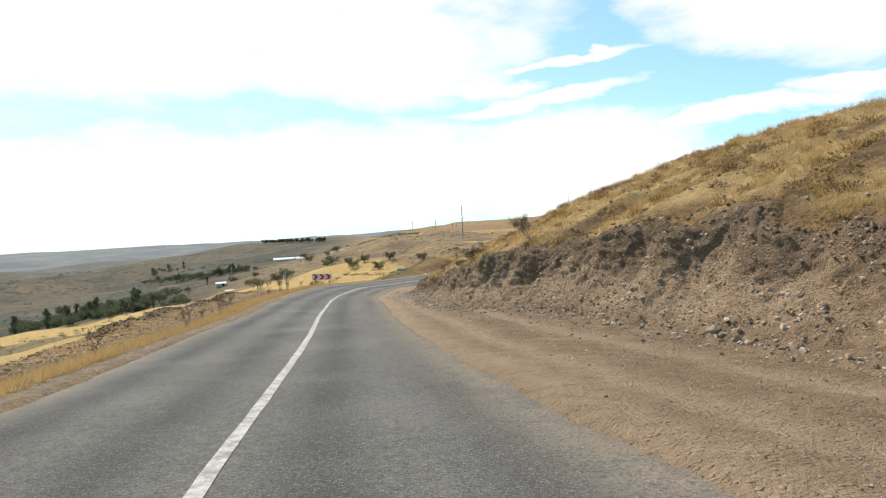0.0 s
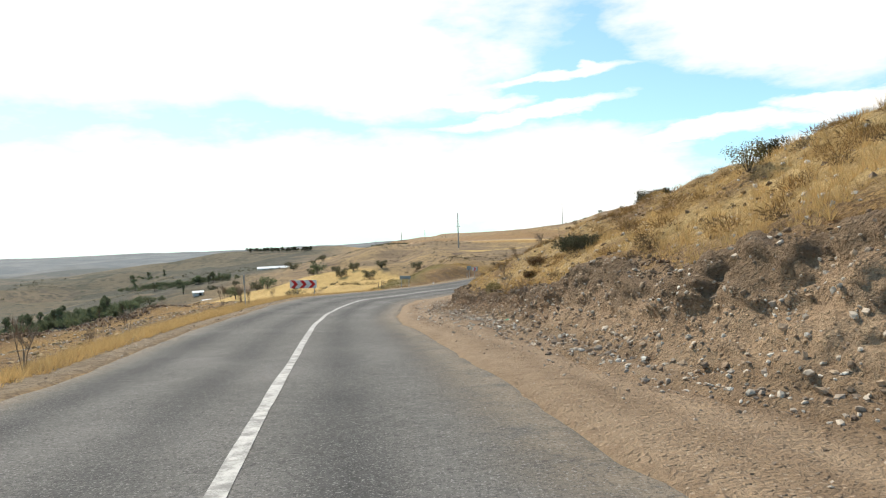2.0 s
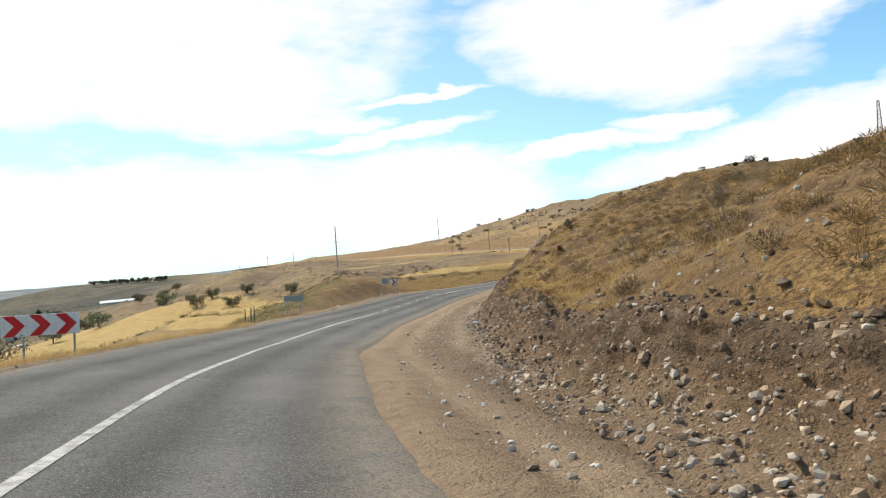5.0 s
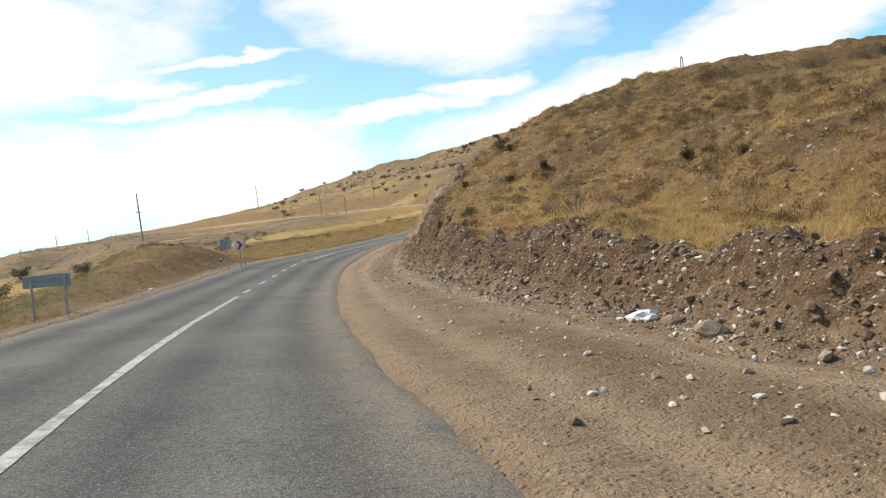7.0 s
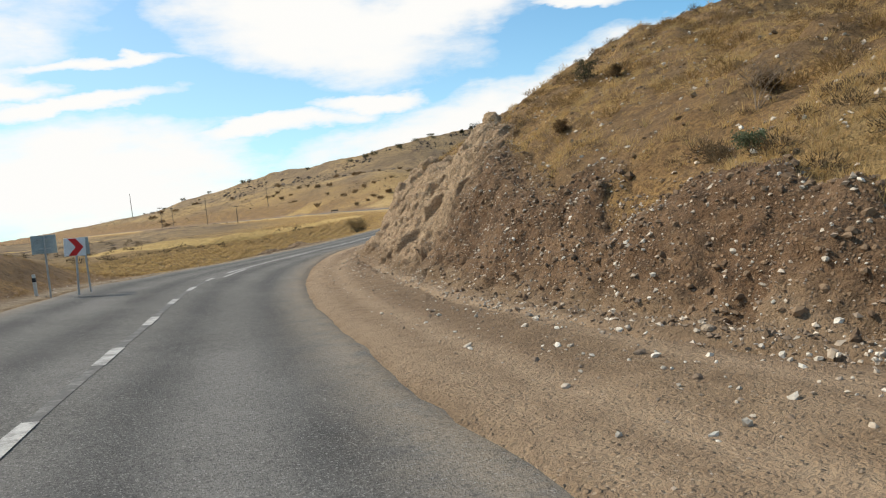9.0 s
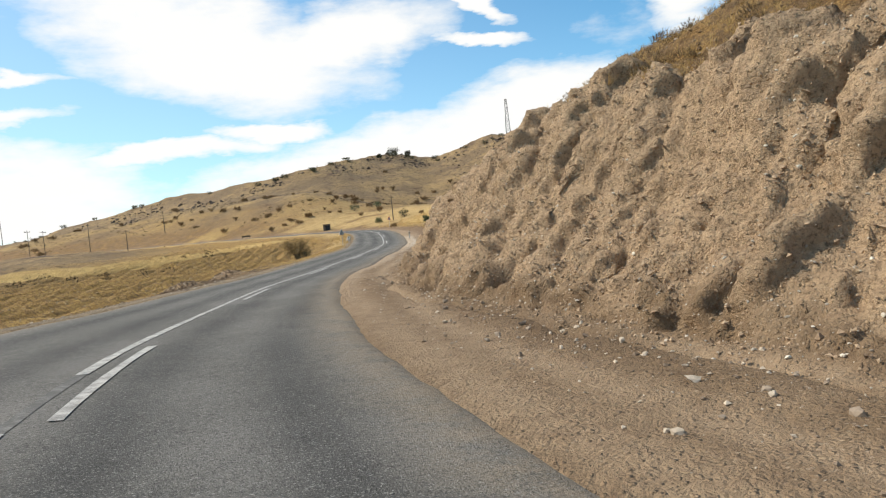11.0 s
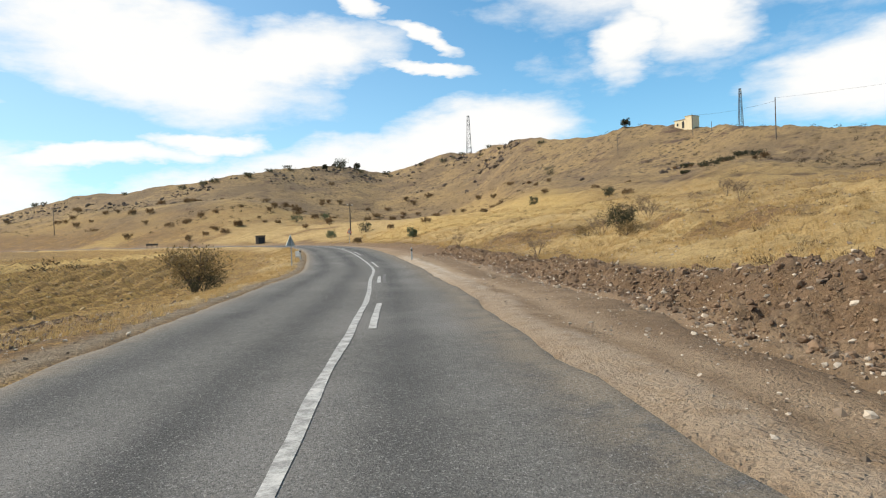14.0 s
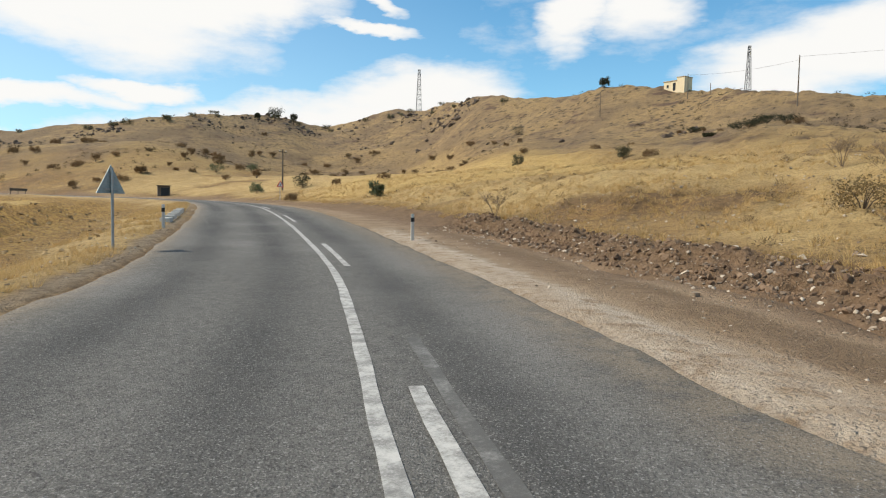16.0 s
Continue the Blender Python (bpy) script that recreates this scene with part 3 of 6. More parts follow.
    sward = g.ramp(n3, g.ramp(n2, (0.620, 0.445, 0.215), (0.500, 0.345, 0.158), 0.35, 0.65), (0.345, 0.230, 0.108), 0.5, 0.7)
    green = g.ramp(n2, (0.180, 0.155, 0.055), (0.240, 0.172, 0.072), 0.35, 0.65)
    c = g.mix(g.mul(g.attr("knoll"), 0.9), c, g.ramp(n3, green, (0.085, 0.08, 0.036), 0.46, 0.66))
    c = g.mix(g.attr("hill"), c, hill)
    c = g.mix(g.mul(g.attr("sward"), 0.88), c, sward)
    c = g.mix(g.attr("valley"), c, valley)
    gold = g.ramp(n2, (0.610, 0.425, 0.180), (0.495, 0.335, 0.138), 0.3, 0.7)
    c = g.mix(g.attr("gold"), c, g.ramp(n3, gold, g.mix(0.4, gold, (0.234, 0.152, 0.070)), 0.5, 0.75))
    # blue-grey tones stand in for air haze over the far plain
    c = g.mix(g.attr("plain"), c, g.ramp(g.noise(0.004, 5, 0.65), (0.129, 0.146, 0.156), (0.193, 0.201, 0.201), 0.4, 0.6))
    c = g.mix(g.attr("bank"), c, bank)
    c = g.mix(g.attr("apron"), c, apron)
    c = g.mix(g.mul(g.attr("clay"), 0.9), c, bank)
    c = g.mix(g.attr("heap"), c, g.ramp(n3, (0.145, 0.090, 0.053), (0.205, 0.132, 0.080), 0.4, 0.65))
    c = g.mix(g.attr("spoil"), c, g.mix(0.5, grey, bank))
    c = g.mix(g.attr("verge"), c, g.ramp(n3, (0.365, 0.285, 0.195), (0.250, 0.188, 0.125), 0.4, 0.65))
    speck = g.noise(17, 5, 0.8)
    speck = g.mul(speck, g.mul(g.attr("apron"), -0.09), "ADD")
    c = g.ramp(speck, c, g.mix(0.62, c, (0.045, 0.032, 0.022)), 0.5, 0.64)
    c = g.mix(g.mul(g.step(g.noise(9, 4, 0.75), 0.58, 0.7), 0.45), c, g.mix(0.5, c, (0.50, 0.40, 0.26)))
    rich = g.add("ShaderNodeHueSaturation")
    rich.inputs["Saturation"].default_value = 1.07
    g.link(c, rich.inputs["Color"])
    g.colour(rich.outputs[0])
    h = g.mul(g.mul(n3, 1.0), g.mul(n4, 0.7), "ADD")
    h = g.mul(h, g.mul(n5, 0.6), "ADD")
    h = g.mul(h, g.mul(chip, 0.35), "ADD")
    swell = g.mul(g.noise(0.3, 6, 0.72), g.mul(g.attr("hill"), 9.0))
    h = g.mul(h, swell, "ADD")
    g.bump(h, 1.0, 0.10)
    return g.m


def plain(name, a, b=None, rough_=0.8, metal=0.0, scale=6.0, bump=0.0, own=True, relief=0.01):
    p = Mat(name, rough_, metal)
    b = b or tuple(v * 0.75 for v in a)
    n = p.noise(scale, 5, 0.65, own)
    c = p.ramp(n, a, b, 0.35, 0.7)
    fine = p.noise(scale * 9, 3, 0.6, own)
    c = p.mix(0.18, c, p.ramp(fine, tuple(v * 0.55 for v in a), tuple(min(v * 1.4, 1) for v in a), 0.35, 0.65))
    p.colour(c)
    if bump:
        p.bump(fine, bump, relief)
    return p.m


def make_asphalt():
    p = Mat("asphalt", 0.95)
    p.b.inputs["Specular IOR Level"].default_value = 0.12
    grain = p.noise(95, 3, 0.75)
    mid = p.noise(7, 5, 0.7)
    big = p.noise(0.28, 5, 0.6)
    c = p.ramp(mid, (0.182, 0.172, 0.156), (0.126, 0.120, 0.109), 0.3, 0.7)
    c = p.ramp(big, c, (0.208, 0.196, 0.179), 0.45, 0.7)
    # worn lanes: bitumen polished dark where wheels run
    c = p.mix(p.mul(p.attr("wheel"), p.mul(p.noise(0.5, 4), 1.5)), c, (0.074, 0.072, 0.069))
    chip = p.step(p.cells(46.0), 0.34, 0.2)
    c = p.mix(p.mul(chip, 0.35), c, (0.351, 0.333, 0.303))
    c = p.mix(p.mul(p.attr("dust"), p.step(p.noise(2.2, 5, 0.7), 0.2, 0.6)), c, (0.30, 0.24, 0.172))
    

    p.colour(c)
    c2 = p.ramp(p.noise(30, 4, 0.8), c, p.mix(0.55, c, (0.045, 0.043, 0.04)), 0.47, 0.62)
    c2 = p.mix(p.mul(p.step(p.noise(44, 2, 0.7), 0.58, 0.68), 0.5), c2, (0.40, 0.385, 0.355))
    p.colour(c2)
    p.bump(p.mul(grain, p.mul(p.cells(60.0), 0.7), "ADD"), 0.7, 0.015)
    return p.m


def make_line_paint():
    p = Mat("road_paint", 0.75)
    worn = p.step(p.mul(p.noise(5, 5, 0.75), p.mul(p.noise(55, 3, 0.7), 0.35), "ADD"), 0.50, 0.86)
    c = p.mix(p.mul(worn, 0.85), (0.52, 0.50, 0.46), (0.15, 0.143, 0.132))
    p.colour(c)
    p.bump(p.noise(90, 3, 0.7), 0.4, 0.006)
    return p.m


def make_faded_paint():
    p = Mat("faded_road_paint", 0.8)
    worn = p.step(p.mul(p.noise(4, 5, 0.75), p.mul(p.noise(50, 3, 0.7), 0.4), "ADD"), 0.40, 0.78)
    p.colour(p.mix(worn, (0.26, 0.25, 0.23), (0.105, 0.10, 0.092)))
    p.bump(p.noise(90, 3, 0.7), 0.4, 0.006)
    return p.m


def make_stone():
    p = Mat("field_stone", 0.88)
    c = p.ramp(p.island(), (0.21, 0.152, 0.105), (0.60, 0.50, 0.385), 0.1, 0.95)
    c = p.ramp(p.noise(9, 5, 0.7), c, p.mix(0.45, c, (0.15, 0.115, 0.085)), 0.45, 0.7)
    p.colour(c)
    p.bump(p.noise(30, 4, 0.7), 0.5, 0.02)
    return p.m


def make_clod(name, a, b):
    p = Mat(name, 0.95)
    c = p.ramp(p.island(), a, b, 0.1, 0.9)
    c = p.ramp(p.noise(7, 5, 0.7), c, p.mix(0.4, c, (0.09, 0.06, 0.042)), 0.45, 0.7)
    p.colour(c)
    p.bump(p.noise(24, 4, 0.7), 0.6, 0.03)
    return p.m


def make_grass(name, a, b):
    p = Mat(name, 0.85)
    c = p.ramp(p.island(), a, b, 0.0, 1.0)
    c = p.ramp(p.noise(0.8, 3), c, p.mix(0.35, c, (0.19, 0.125, 0.06)), 0.45, 0.7)
    p.colour(c)
    return p.thin(c, 0.4)


def make_leaf(name, a, b):
    p = Mat(name, 0.7)
    c = p.mix(p.mul(p.random(), 0.35), p.ramp(p.island(), a, b, 0.0, 1.0), (0.10, 0.085, 0.045))
    p.colour(c)
    return p.thin(c, 0.4)


M_GROUND = make_ground_material()
M_ASPHALT, M_PAINT, M_FADED = make_asphalt(), make_line_paint(), make_faded_paint()
M_STONE = make_stone()
M_ROCK = make_clod("dark_ridge_rock", (0.085, 0.064, 0.05), (0.15, 0.115, 0.088))
M_BOULDER = plain("boulder_rock", (0.36, 0.285, 0.205), (0.22, 0.165, 0.115), 0.92, 0, 7, 0.7, True, 0.03)
M_CLOD = make_clod("earth_clod", (0.155, 0.103, 0.064), (0.26, 0.176, 0.108))
M_SOIL_CLOD = make_clod("hillside_clod", (0.15, 0.096, 0.052), (0.26, 0.170, 0.090))
M_RED_CLOD = make_clod("reddish_clod", (0.155, 0.098, 0.060), (0.26, 0.170, 0.105))
M_PALE_CLOD = make_clod("pale_earth_clod", (0.34, 0.24, 0.155), (0.48, 0.35, 0.23))
M_WHITE_STONE = make_clod("chalky_stone", (0.46, 0.40, 0.32), (0.72, 0.65, 0.54))
M_FIELD_CLOD = make_clod("field_clod", (0.22, 0.150, 0.080), (0.46, 0.325, 0.165))
M_STRAW_DARK = make_grass("golden_brown_grass", (0.31, 0.190, 0.072), (0.17, 0.104, 0.043))
M_STRAW = make_grass("dry_grass", (0.64, 0.445, 0.195), (0.49, 0.325, 0.135))
M_BROWN_GRASS = make_grass("brown_steppe_weed", (0.165, 0.114, 0.061), (0.095, 0.065, 0.037))
M_LEAF = make_leaf("bush_leaf", (0.030, 0.035, 0.019), (0.062, 0.062, 0.031))
M_LEAF_DRY = make_leaf("dry_bush_leaf", (0.165, 0.118, 0.052), (0.27, 0.182, 0.078))
M_LEAF_FAR = make_leaf("grey_green_leaf", (0.085, 0.085, 0.048), (0.135, 0.125, 0.07))
M_LEAF_BROWN = make_leaf("withered_bush_leaf", (0.150, 0.088, 0.042), (0.235, 0.140, 0.062))
M_OLIVE = make_leaf("olive_weed_leaf", (0.16, 0.135, 0.045), (0.24, 0.185, 0.07))
M_LEAF_GREEN = make_leaf("valley_leaf", (0.095, 0.125, 0.065), (0.16, 0.18, 0.095))
M_LEAF_DARK = make_grass("valley_scrub_leaf", (0.125, 0.118, 0.075), (0.08, 0.082, 0.054))
M_SCRUB = make_grass("dark_hill_scrub", (0.07, 0.052, 0.031), (0.042, 0.034, 0.022))
M_BARK = plain("bark", (0.13, 0.095, 0.07), (0.075, 0.055, 0.042), 0.9, 0, 14, 0.6)
M_TWIG = plain("dead_twig", (0.27, 0.195, 0.13), (0.16, 0.115, 0.08), 0.9, 0, 9, 0.4)
M_GALV = plain("galvanised_steel", (0.42, 0.43, 0.42), (0.31, 0.32, 0.31), 0.5, 0.55, 5, 0.1)
M_BACK = plain("sign_back_aluminium", (0.34, 0.38, 0.37), (0.26, 0.30, 0.295), 0.5, 0.35, 3, 0.05)
M_WHITE = plain("white_sheeting", (0.78, 0.77, 0.74), (0.66, 0.64, 0.60), 0.45, 0, 4)
M_RED = plain("red_sheeting", (0.62, 0.03, 0.028), (0.50, 0.025, 0.024), 0.45, 0, 4)
M_WOOD_POLE = plain("weathered_pole_wood", (0.17, 0.135, 0.105), (0.10, 0.08, 0.062), 0.9, 0, 8, 0.5)
M_CONCRETE = plain("pole_concrete", (0.40, 0.37, 0.33), (0.30, 0.275, 0.245), 0.9, 0, 5, 0.4)
M_LATTICE = plain("lattice_steel", (0.10, 0.10, 0.102), (0.065, 0.066, 0.07), 0.6, 0.4, 5)
M_HOUSE = plain("cream_render", (0.78, 0.64, 0.43), (0.70, 0.56, 0.36), 0.9, 0, 1.2, 0.3)
M_ROOF = plain("flat_roof_slab", (0.52, 0.42, 0.27), (0.42, 0.34, 0.22), 0.9, 0, 2, 0.3)
M_DARK = plain("dark_opening", (0.03, 0.032, 0.035), (0.02, 0.02, 0.022), 0.4)
M_BLUE = plain("blue_pipe_plastic", (0.03, 0.10, 0.30), (0.02, 0.07, 0.22), 0.45, 0, 6)
M_BLACK = plain("black_pipe_plastic", (0.02, 0.021, 0.024), (0.04, 0.036, 0.032), 0.55, 0, 6)
M_ORANGE = plain("orange_plastic", (0.62, 0.13, 0.04), (0.48, 0.10, 0.035), 0.5, 0, 6)
M_GREENBAG = plain("green_plastic", (0.06, 0.30, 0.14), (0.045, 0.23, 0.10), 0.5, 0, 6)
M_PINK = plain("pink_plastic", (0.55, 0.10, 0.16), (0.42, 0.08, 0.12), 0.5, 0, 6)
M_LIME = plain("white_concrete", (0.60, 0.57, 0.51), (0.48, 0.45, 0.40), 0.85, 0, 5, 0.4)

# ---------------------------------------------------------------- mesh helpers


def mesh_from(name, verts, faces, mat, smooth_=False):
    me = bpy.data.meshes.new(name)
    verts = np.asarray(verts, np.float32)
    faces = np.asarray(faces, np.int32)
    n, k = faces.shape
    me.vertices.add(len(verts))
    me.vertices.foreach_set("co", verts.ravel())
    me.loops.add(n * k)
    me.loops.foreach_set("vertex_index", faces.ravel())
    me.polygons.add(n)
    me.polygons.foreach_set("loop_start", np.arange(0, n * k, k, dtype=np.int32))
    me.polygons.foreach_set("loop_total", np.full(n, k, np.int32))
    me.polygons.foreach_set("use_smooth", np.full(n, smooth_))
    me.materials.append(mat)
    me.update(calc_edges=True)
    return me


def part(name, bm, material, parent=None, label="", smooth_=False):
    me = bpy.data.meshes.new(name)
    bm.to_mesh(me)
    bm.free()
    me.materials.append(material)
    if smooth_:
        me.polygons.foreach_set("use_smooth", [True] * len(me.polygons))
    ob = new(name, me)
    if parent is not None:
        ob.parent = parent
    return tagged(ob, label)


def thing(name, m, label, category, group="", kind=""):
    ob = new(name)
    ob.empty_display_size = 0.2
    ob.matrix_basis = m
    return tagged(ob, label, category, group, kind)


def box(size, at=(0, 0, 0), bevel=0.0, bm=None, turn=None):
    bm = bm or bmesh.new()
    m = Matrix.Translation(at) @ (turn or Matrix.Identity(4)) @ Matrix.Diagonal((*size, 1))
    made = bmesh.ops.create_cube(bm, size=1.0, matrix=m)["verts"]
    if bevel:
        edges = list({e for v in made for e in v.link_edges})
        bmesh.ops.bevel(bm, geom=edges, offset=bevel, segments=2, affect="EDGES", profile=0.5)
    return bm


def tube(points, radii, sides=7, bm=None, cap=True):
    """A tube through points with a radius at each."""
    bm = bm or bmesh.new()
    pts = [Vector(p) for p in points]
    rings = []
    for i, p in enumerate(pts):
        t = (pts[min(i + 1, len(pts) - 1)] - pts[max(i - 1, 0)]).normalized()
        u = t.cross(Vector((0.31, 0.95, 0.05)) if abs(t.z) > 0.9 else Vector((0, 0, 1))).normalized()
        v = t.cross(u)
        r = radii[i] if hasattr(radii, "__len__") else radii
        rings.append([bm.verts.new(p + (u * math.cos(a) + v * math.sin(a)) * r) for a in (2 * math.pi * k / sides for k in range(sides))])
    for a, b in zip(rings, rings[1:]):
        for k in range(sides):
            bm.faces.new((a[k], a[(k + 1) % sides], b[(k + 1) % sides], b[k]))
    if cap:
        bm.faces.new(list(reversed(rings[0])))
        bm.faces.new(rings[-1])
    return bm


def prism(outline, thick, m=None):
    """A flat plate from an outline in x and z, thick along y."""
    bm = bmesh.new()
    m = m or Matrix.Identity(4)
    a = [bm.verts.new(m @ Vector((x, -thick / 2, z))) for x, z in outline]
    b = [bm.verts.new(m @ Vector((x, thick / 2, z))) for x, z in outline]
    bm.faces.new(a)
    bm.faces.new(list(reversed(b)))
    n = len(a)
    for k in range(n):
        bm.faces.new((a[k], b[k], b[(k + 1) % n], a[(k + 1) % n]))
    bmesh.ops.recalc_face_normals(bm, faces=bm.faces)
    return bm


def stand(s, d, turn=0.0, sink=0.0):
    """Pose on the ground at s, d; x to the right of the route, y along it; turn in degrees anticlockwise."""
    x, y, tx, ty = (float(v) for v in spot(s, d))
    yaw = math.degrees(math.atan2(-tx, ty))
    return pose(x, y, ground_z(x, y) - sink, 0, 0, yaw + turn)


def at(x, y, turn=0.0, sink=0.0):
    return pose(x, y, ground_z(x, y) - sink, 0, 0, turn)


# ---------------------------------------------------------------- ground


def spread(lo, hi, fine, end_lo, end_hi, grow, cap, keep):
    """Steps that are fine from lo to hi, grow to cap up to keep, and grow again beyond."""
    mid = list(np.arange(lo, hi, fine))
    a, step, v = [], fine, lo
    while v > end_lo:
        step *= grow * 1.02
        v -= step
        a.append(v)
    b, step, v = [], fine, mid[-1]
    while v < end_hi:
        step = min(step * grow, cap) if v < keep else step * 1.12
        v += step
        b.append(v)
    return np.array(a[::-1] + mid + b)


def build_ground():
    xs = spread(-10.0, 50.0, 0.27, -4300, 3600, 1.06, 2.6, 290)
    ys = spread(-1.0, 178.0, 0.27, -900, 4400, 1.06, 2.6, 390)
    gx, gy = np.meshgrid(xs, ys)
    z, masks, s, d = land(gx, gy)
    z = z - 0.28 * masks["inside"]
    nx, ny = len(xs), len(ys)
    verts = np.stack([gx, gy, z], -1).reshape(-1, 3)
    i = (np.arange(ny - 1)[:, None] * nx + np.arange(nx - 1)[None]).ravel()
    faces = np.stack([i, i + 1, i + nx + 1, i + nx], -1)
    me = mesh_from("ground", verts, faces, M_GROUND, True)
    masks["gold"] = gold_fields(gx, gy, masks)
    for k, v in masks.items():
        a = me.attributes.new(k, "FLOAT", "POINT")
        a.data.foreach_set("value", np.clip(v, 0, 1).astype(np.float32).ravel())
    return tagged(new("ground", me), "dry straw-coloured steppe hillside with cut earth banks", "ground", kind="structure")


def gold_fields(x, y, masks):
    """Mown grain fields, as broad strips in the plan."""
    off = y - np.interp(x, [-20, 11, 31, 40, 50, 65, 80], [177, 179, 180, 184, 190, 202, 216])
    s1 = smooth(-1, 1, 4.5 - np.abs(off + 1.5 * rough(x, y, 12, 41))) * smooth(-22, -12, x) * (1 - smooth(66, 70, x))
    s2 = 0.8 * smooth(-1, 1, 5 - np.abs((y - 262) - 0.2 * (x - 20))) * smooth(-30, 0, x) * (1 - smooth(80, 110, x))
    s, d = (v.reshape(x.shape) for v in along(x, y))
    near = np.interp(s, [25, 58, 68, 90, 120], [13.6, 14, 11, 9.5, 9])
    q = y + 1.25 * (x + 15)
    s3 = smooth(0, 0.8, -d - near + 0.6 * rough(x, y, 4, 42)) * smooth(-14, -8, q) * (1 - smooth(225, 235, q)) * (1 - smooth(250, 265, y)) * (d < 0)
    s3 = s3 * np.where(y > 62, smooth(8, 9.5, crest_line(y) - x + 1.2 * rough(x, y, 8, 66)), 1)
    s3 = s3 * (1 - 0.75 * smooth(-0.02, 0.02, rough(x, y, 40, 44) - 0.22) * smooth(60, 80, y))
    s4 = smooth(0, 4, 12 - np.abs((x - 78) * 0.4 - (y - 172) * 0.6)) * smooth(4, 8, x - 72) * (1 - smooth(120, 150, x)) * (1 - masks["apron"])
    return np.clip(s1 + s2 + s3 + 0.8 * s4, 0, 1)


build_ground()


def worley(x, y, size, seed):
    """Rounded lumps with creases between them: 1 on a lump, 0 far from any."""
    x, y = np.asarray(x, float) / size, np.asarray(y, float) / size
    ix, iy = np.floor(x), np.floor(y)
    best = np.full(x.shape, 9.0)
    for a in (-1, 0, 1):
        for b in (-1, 0, 1):
            cx, cy = ix + a, iy + b
            px, py = cx + 0.5 + 0.45 * lattice(cx, cy, seed), cy + 0.5 + 0.45 * lattice(cx, cy, seed + 7)
            best = np.minimum(best, (x - px) ** 2 + (y - py) ** 2)
    return 1 - np.sqrt(best)


def build_bank():
    """The face of the cut as a fine mesh of clods, scars and a crumbling lip."""
    s = np.concatenate([np.arange(-2.0, 106.0, 0.085), np.arange(106.0, 136.0, 0.055), np.arange(136.0, 188.0, 0.085)])
    toe, bh, run, near = cut(s)
    v = np.linspace(0, 1, 110)[None]
    lo, hi = toe - 0.8, toe + run + 0.65
    d = lo[:, None] * (1 - v) + hi[:, None] * v
    S = np.repeat(s[:, None], d.shape[1], 1)
    x, y, _, _ = spot(S, d)
    z = land(x, y)[0]
    arc = np.cumsum(np.hypot(np.diff(d, axis=1, prepend=d[:, :1]), np.diff(z, axis=1, prepend=z[:, :1])), axis=1)
    n = 76
    d = np.array([np.interp(np.linspace(0, a[-1], n), a, b) for a, b in zip(arc, d)])
    A = np.linspace(0, 1, n)[None] * arc[:, -1:]
    S = np.repeat(s[:, None], n, 1)
    x, y, tx, ty = spot(S, d)
    z, masks, _, _ = land(x, y)
    p = np.stack([x, y, z], -1)
    nor = np.cross(np.gradient(p, axis=1), np.gradient(p, axis=0))
    nor /= np.linalg.norm(nor, axis=2)[..., None]
    nor *= np.sign(nor[..., 2:])
    share = masks["inside"] * np.maximum(masks["bank"], 0.35)
    high = smooth(100, 110, S) * (1 - smooth(138, 143, S))
    berm = smooth(141, 147, S)
    w = S + 0.25 * rough(S, A, 0.9, 201)
    q = A + 0.25 * rough(S, A, 0.9, 202)
    clods = 0.09 * (worley(w, q, 0.62, 203) - 0.5) + 0.12 * (worley(w, q, 0.27, 204) - 0.5) + 0.09 * (worley(S, A, 0.17, 205) - 0.5)
    knobs = 0.13 * (worley(w, q * 0.8, 0.75, 206) - 0.5) + 0.17 * (worley(w, q * 0.9, 0.33, 207) - 0.45) + 0.13 * (worley(S + 0.1 * rough(S, A, 0.2, 215), A, 0.19, 208) - 0.5) + 0.16 * rough(S * 1.7 + 0.5 * A, A * 0.3, 0.6, 209) + 0.07 * rough(S, A, 0.22, 214) + 0.07 * rough(S, A, 0.12, 216)
    # steep flutes that the digger and the rain have left
    flute = np.abs(rough(S + 0.16 * A + 0.12 * rough(S, A, 0.8, 218), A * 0.22, 0.36, 217))
    knobs = knobs * 0.8 + (0.24 * flute - 0.06) * smooth(-0.3, 0.25, rough(S, A, 1.7, 219))
    heaps = 0.17 * (worley(w, q, 0.42, 210) - 0.42) + 0.11 * (worley(S, A, 0.19, 211) - 0.5)
    # grey ledges that stand out of the slope like blocks
    ledge = smooth(21, 24, S) * (1 - smooth(33, 36, S)) * smooth(0.5, 0.62, masks["step"]) * (1 - smooth(0.85, 1.0, masks["step"]))
    clods = clods + ledge * (0.26 * (worley(w, q * 0.45, 0.5, 213) - 0.35) + 0.06)
    up = clods * (1 - high) * (1 - berm) + knobs * high + heaps * berm + 0.03
    p = p + nor * (up * share)[..., None]
    p[..., 2] -= 0.10 * (1 - masks["inside"])
    # the lip leans out over the scarp here and there
    lip = np.exp(-((masks["step"] - 0.95) / 0.06) ** 2) * np.repeat(near[:, None], n, 1) * np.clip(0.03 + 0.10 * rough(S, 0 * S, 0.8, 212), 0, 0.09)
    p[..., 0] -= lip * ty
    p[..., 1] += lip * tx
    # a hollow dug into the bank behind the pipe
    hole = 1.9 * np.exp(-((S - 139.7) / 0.62) ** 4 - ((p[..., 2] + 6.62) / 0.42) ** 4)
    p[..., 0] += hole * ty
    p[..., 1] -= hole * tx
    i = (np.arange(len(s) - 1)[:, None] * n + np.arange(n - 1)[None]).ravel()
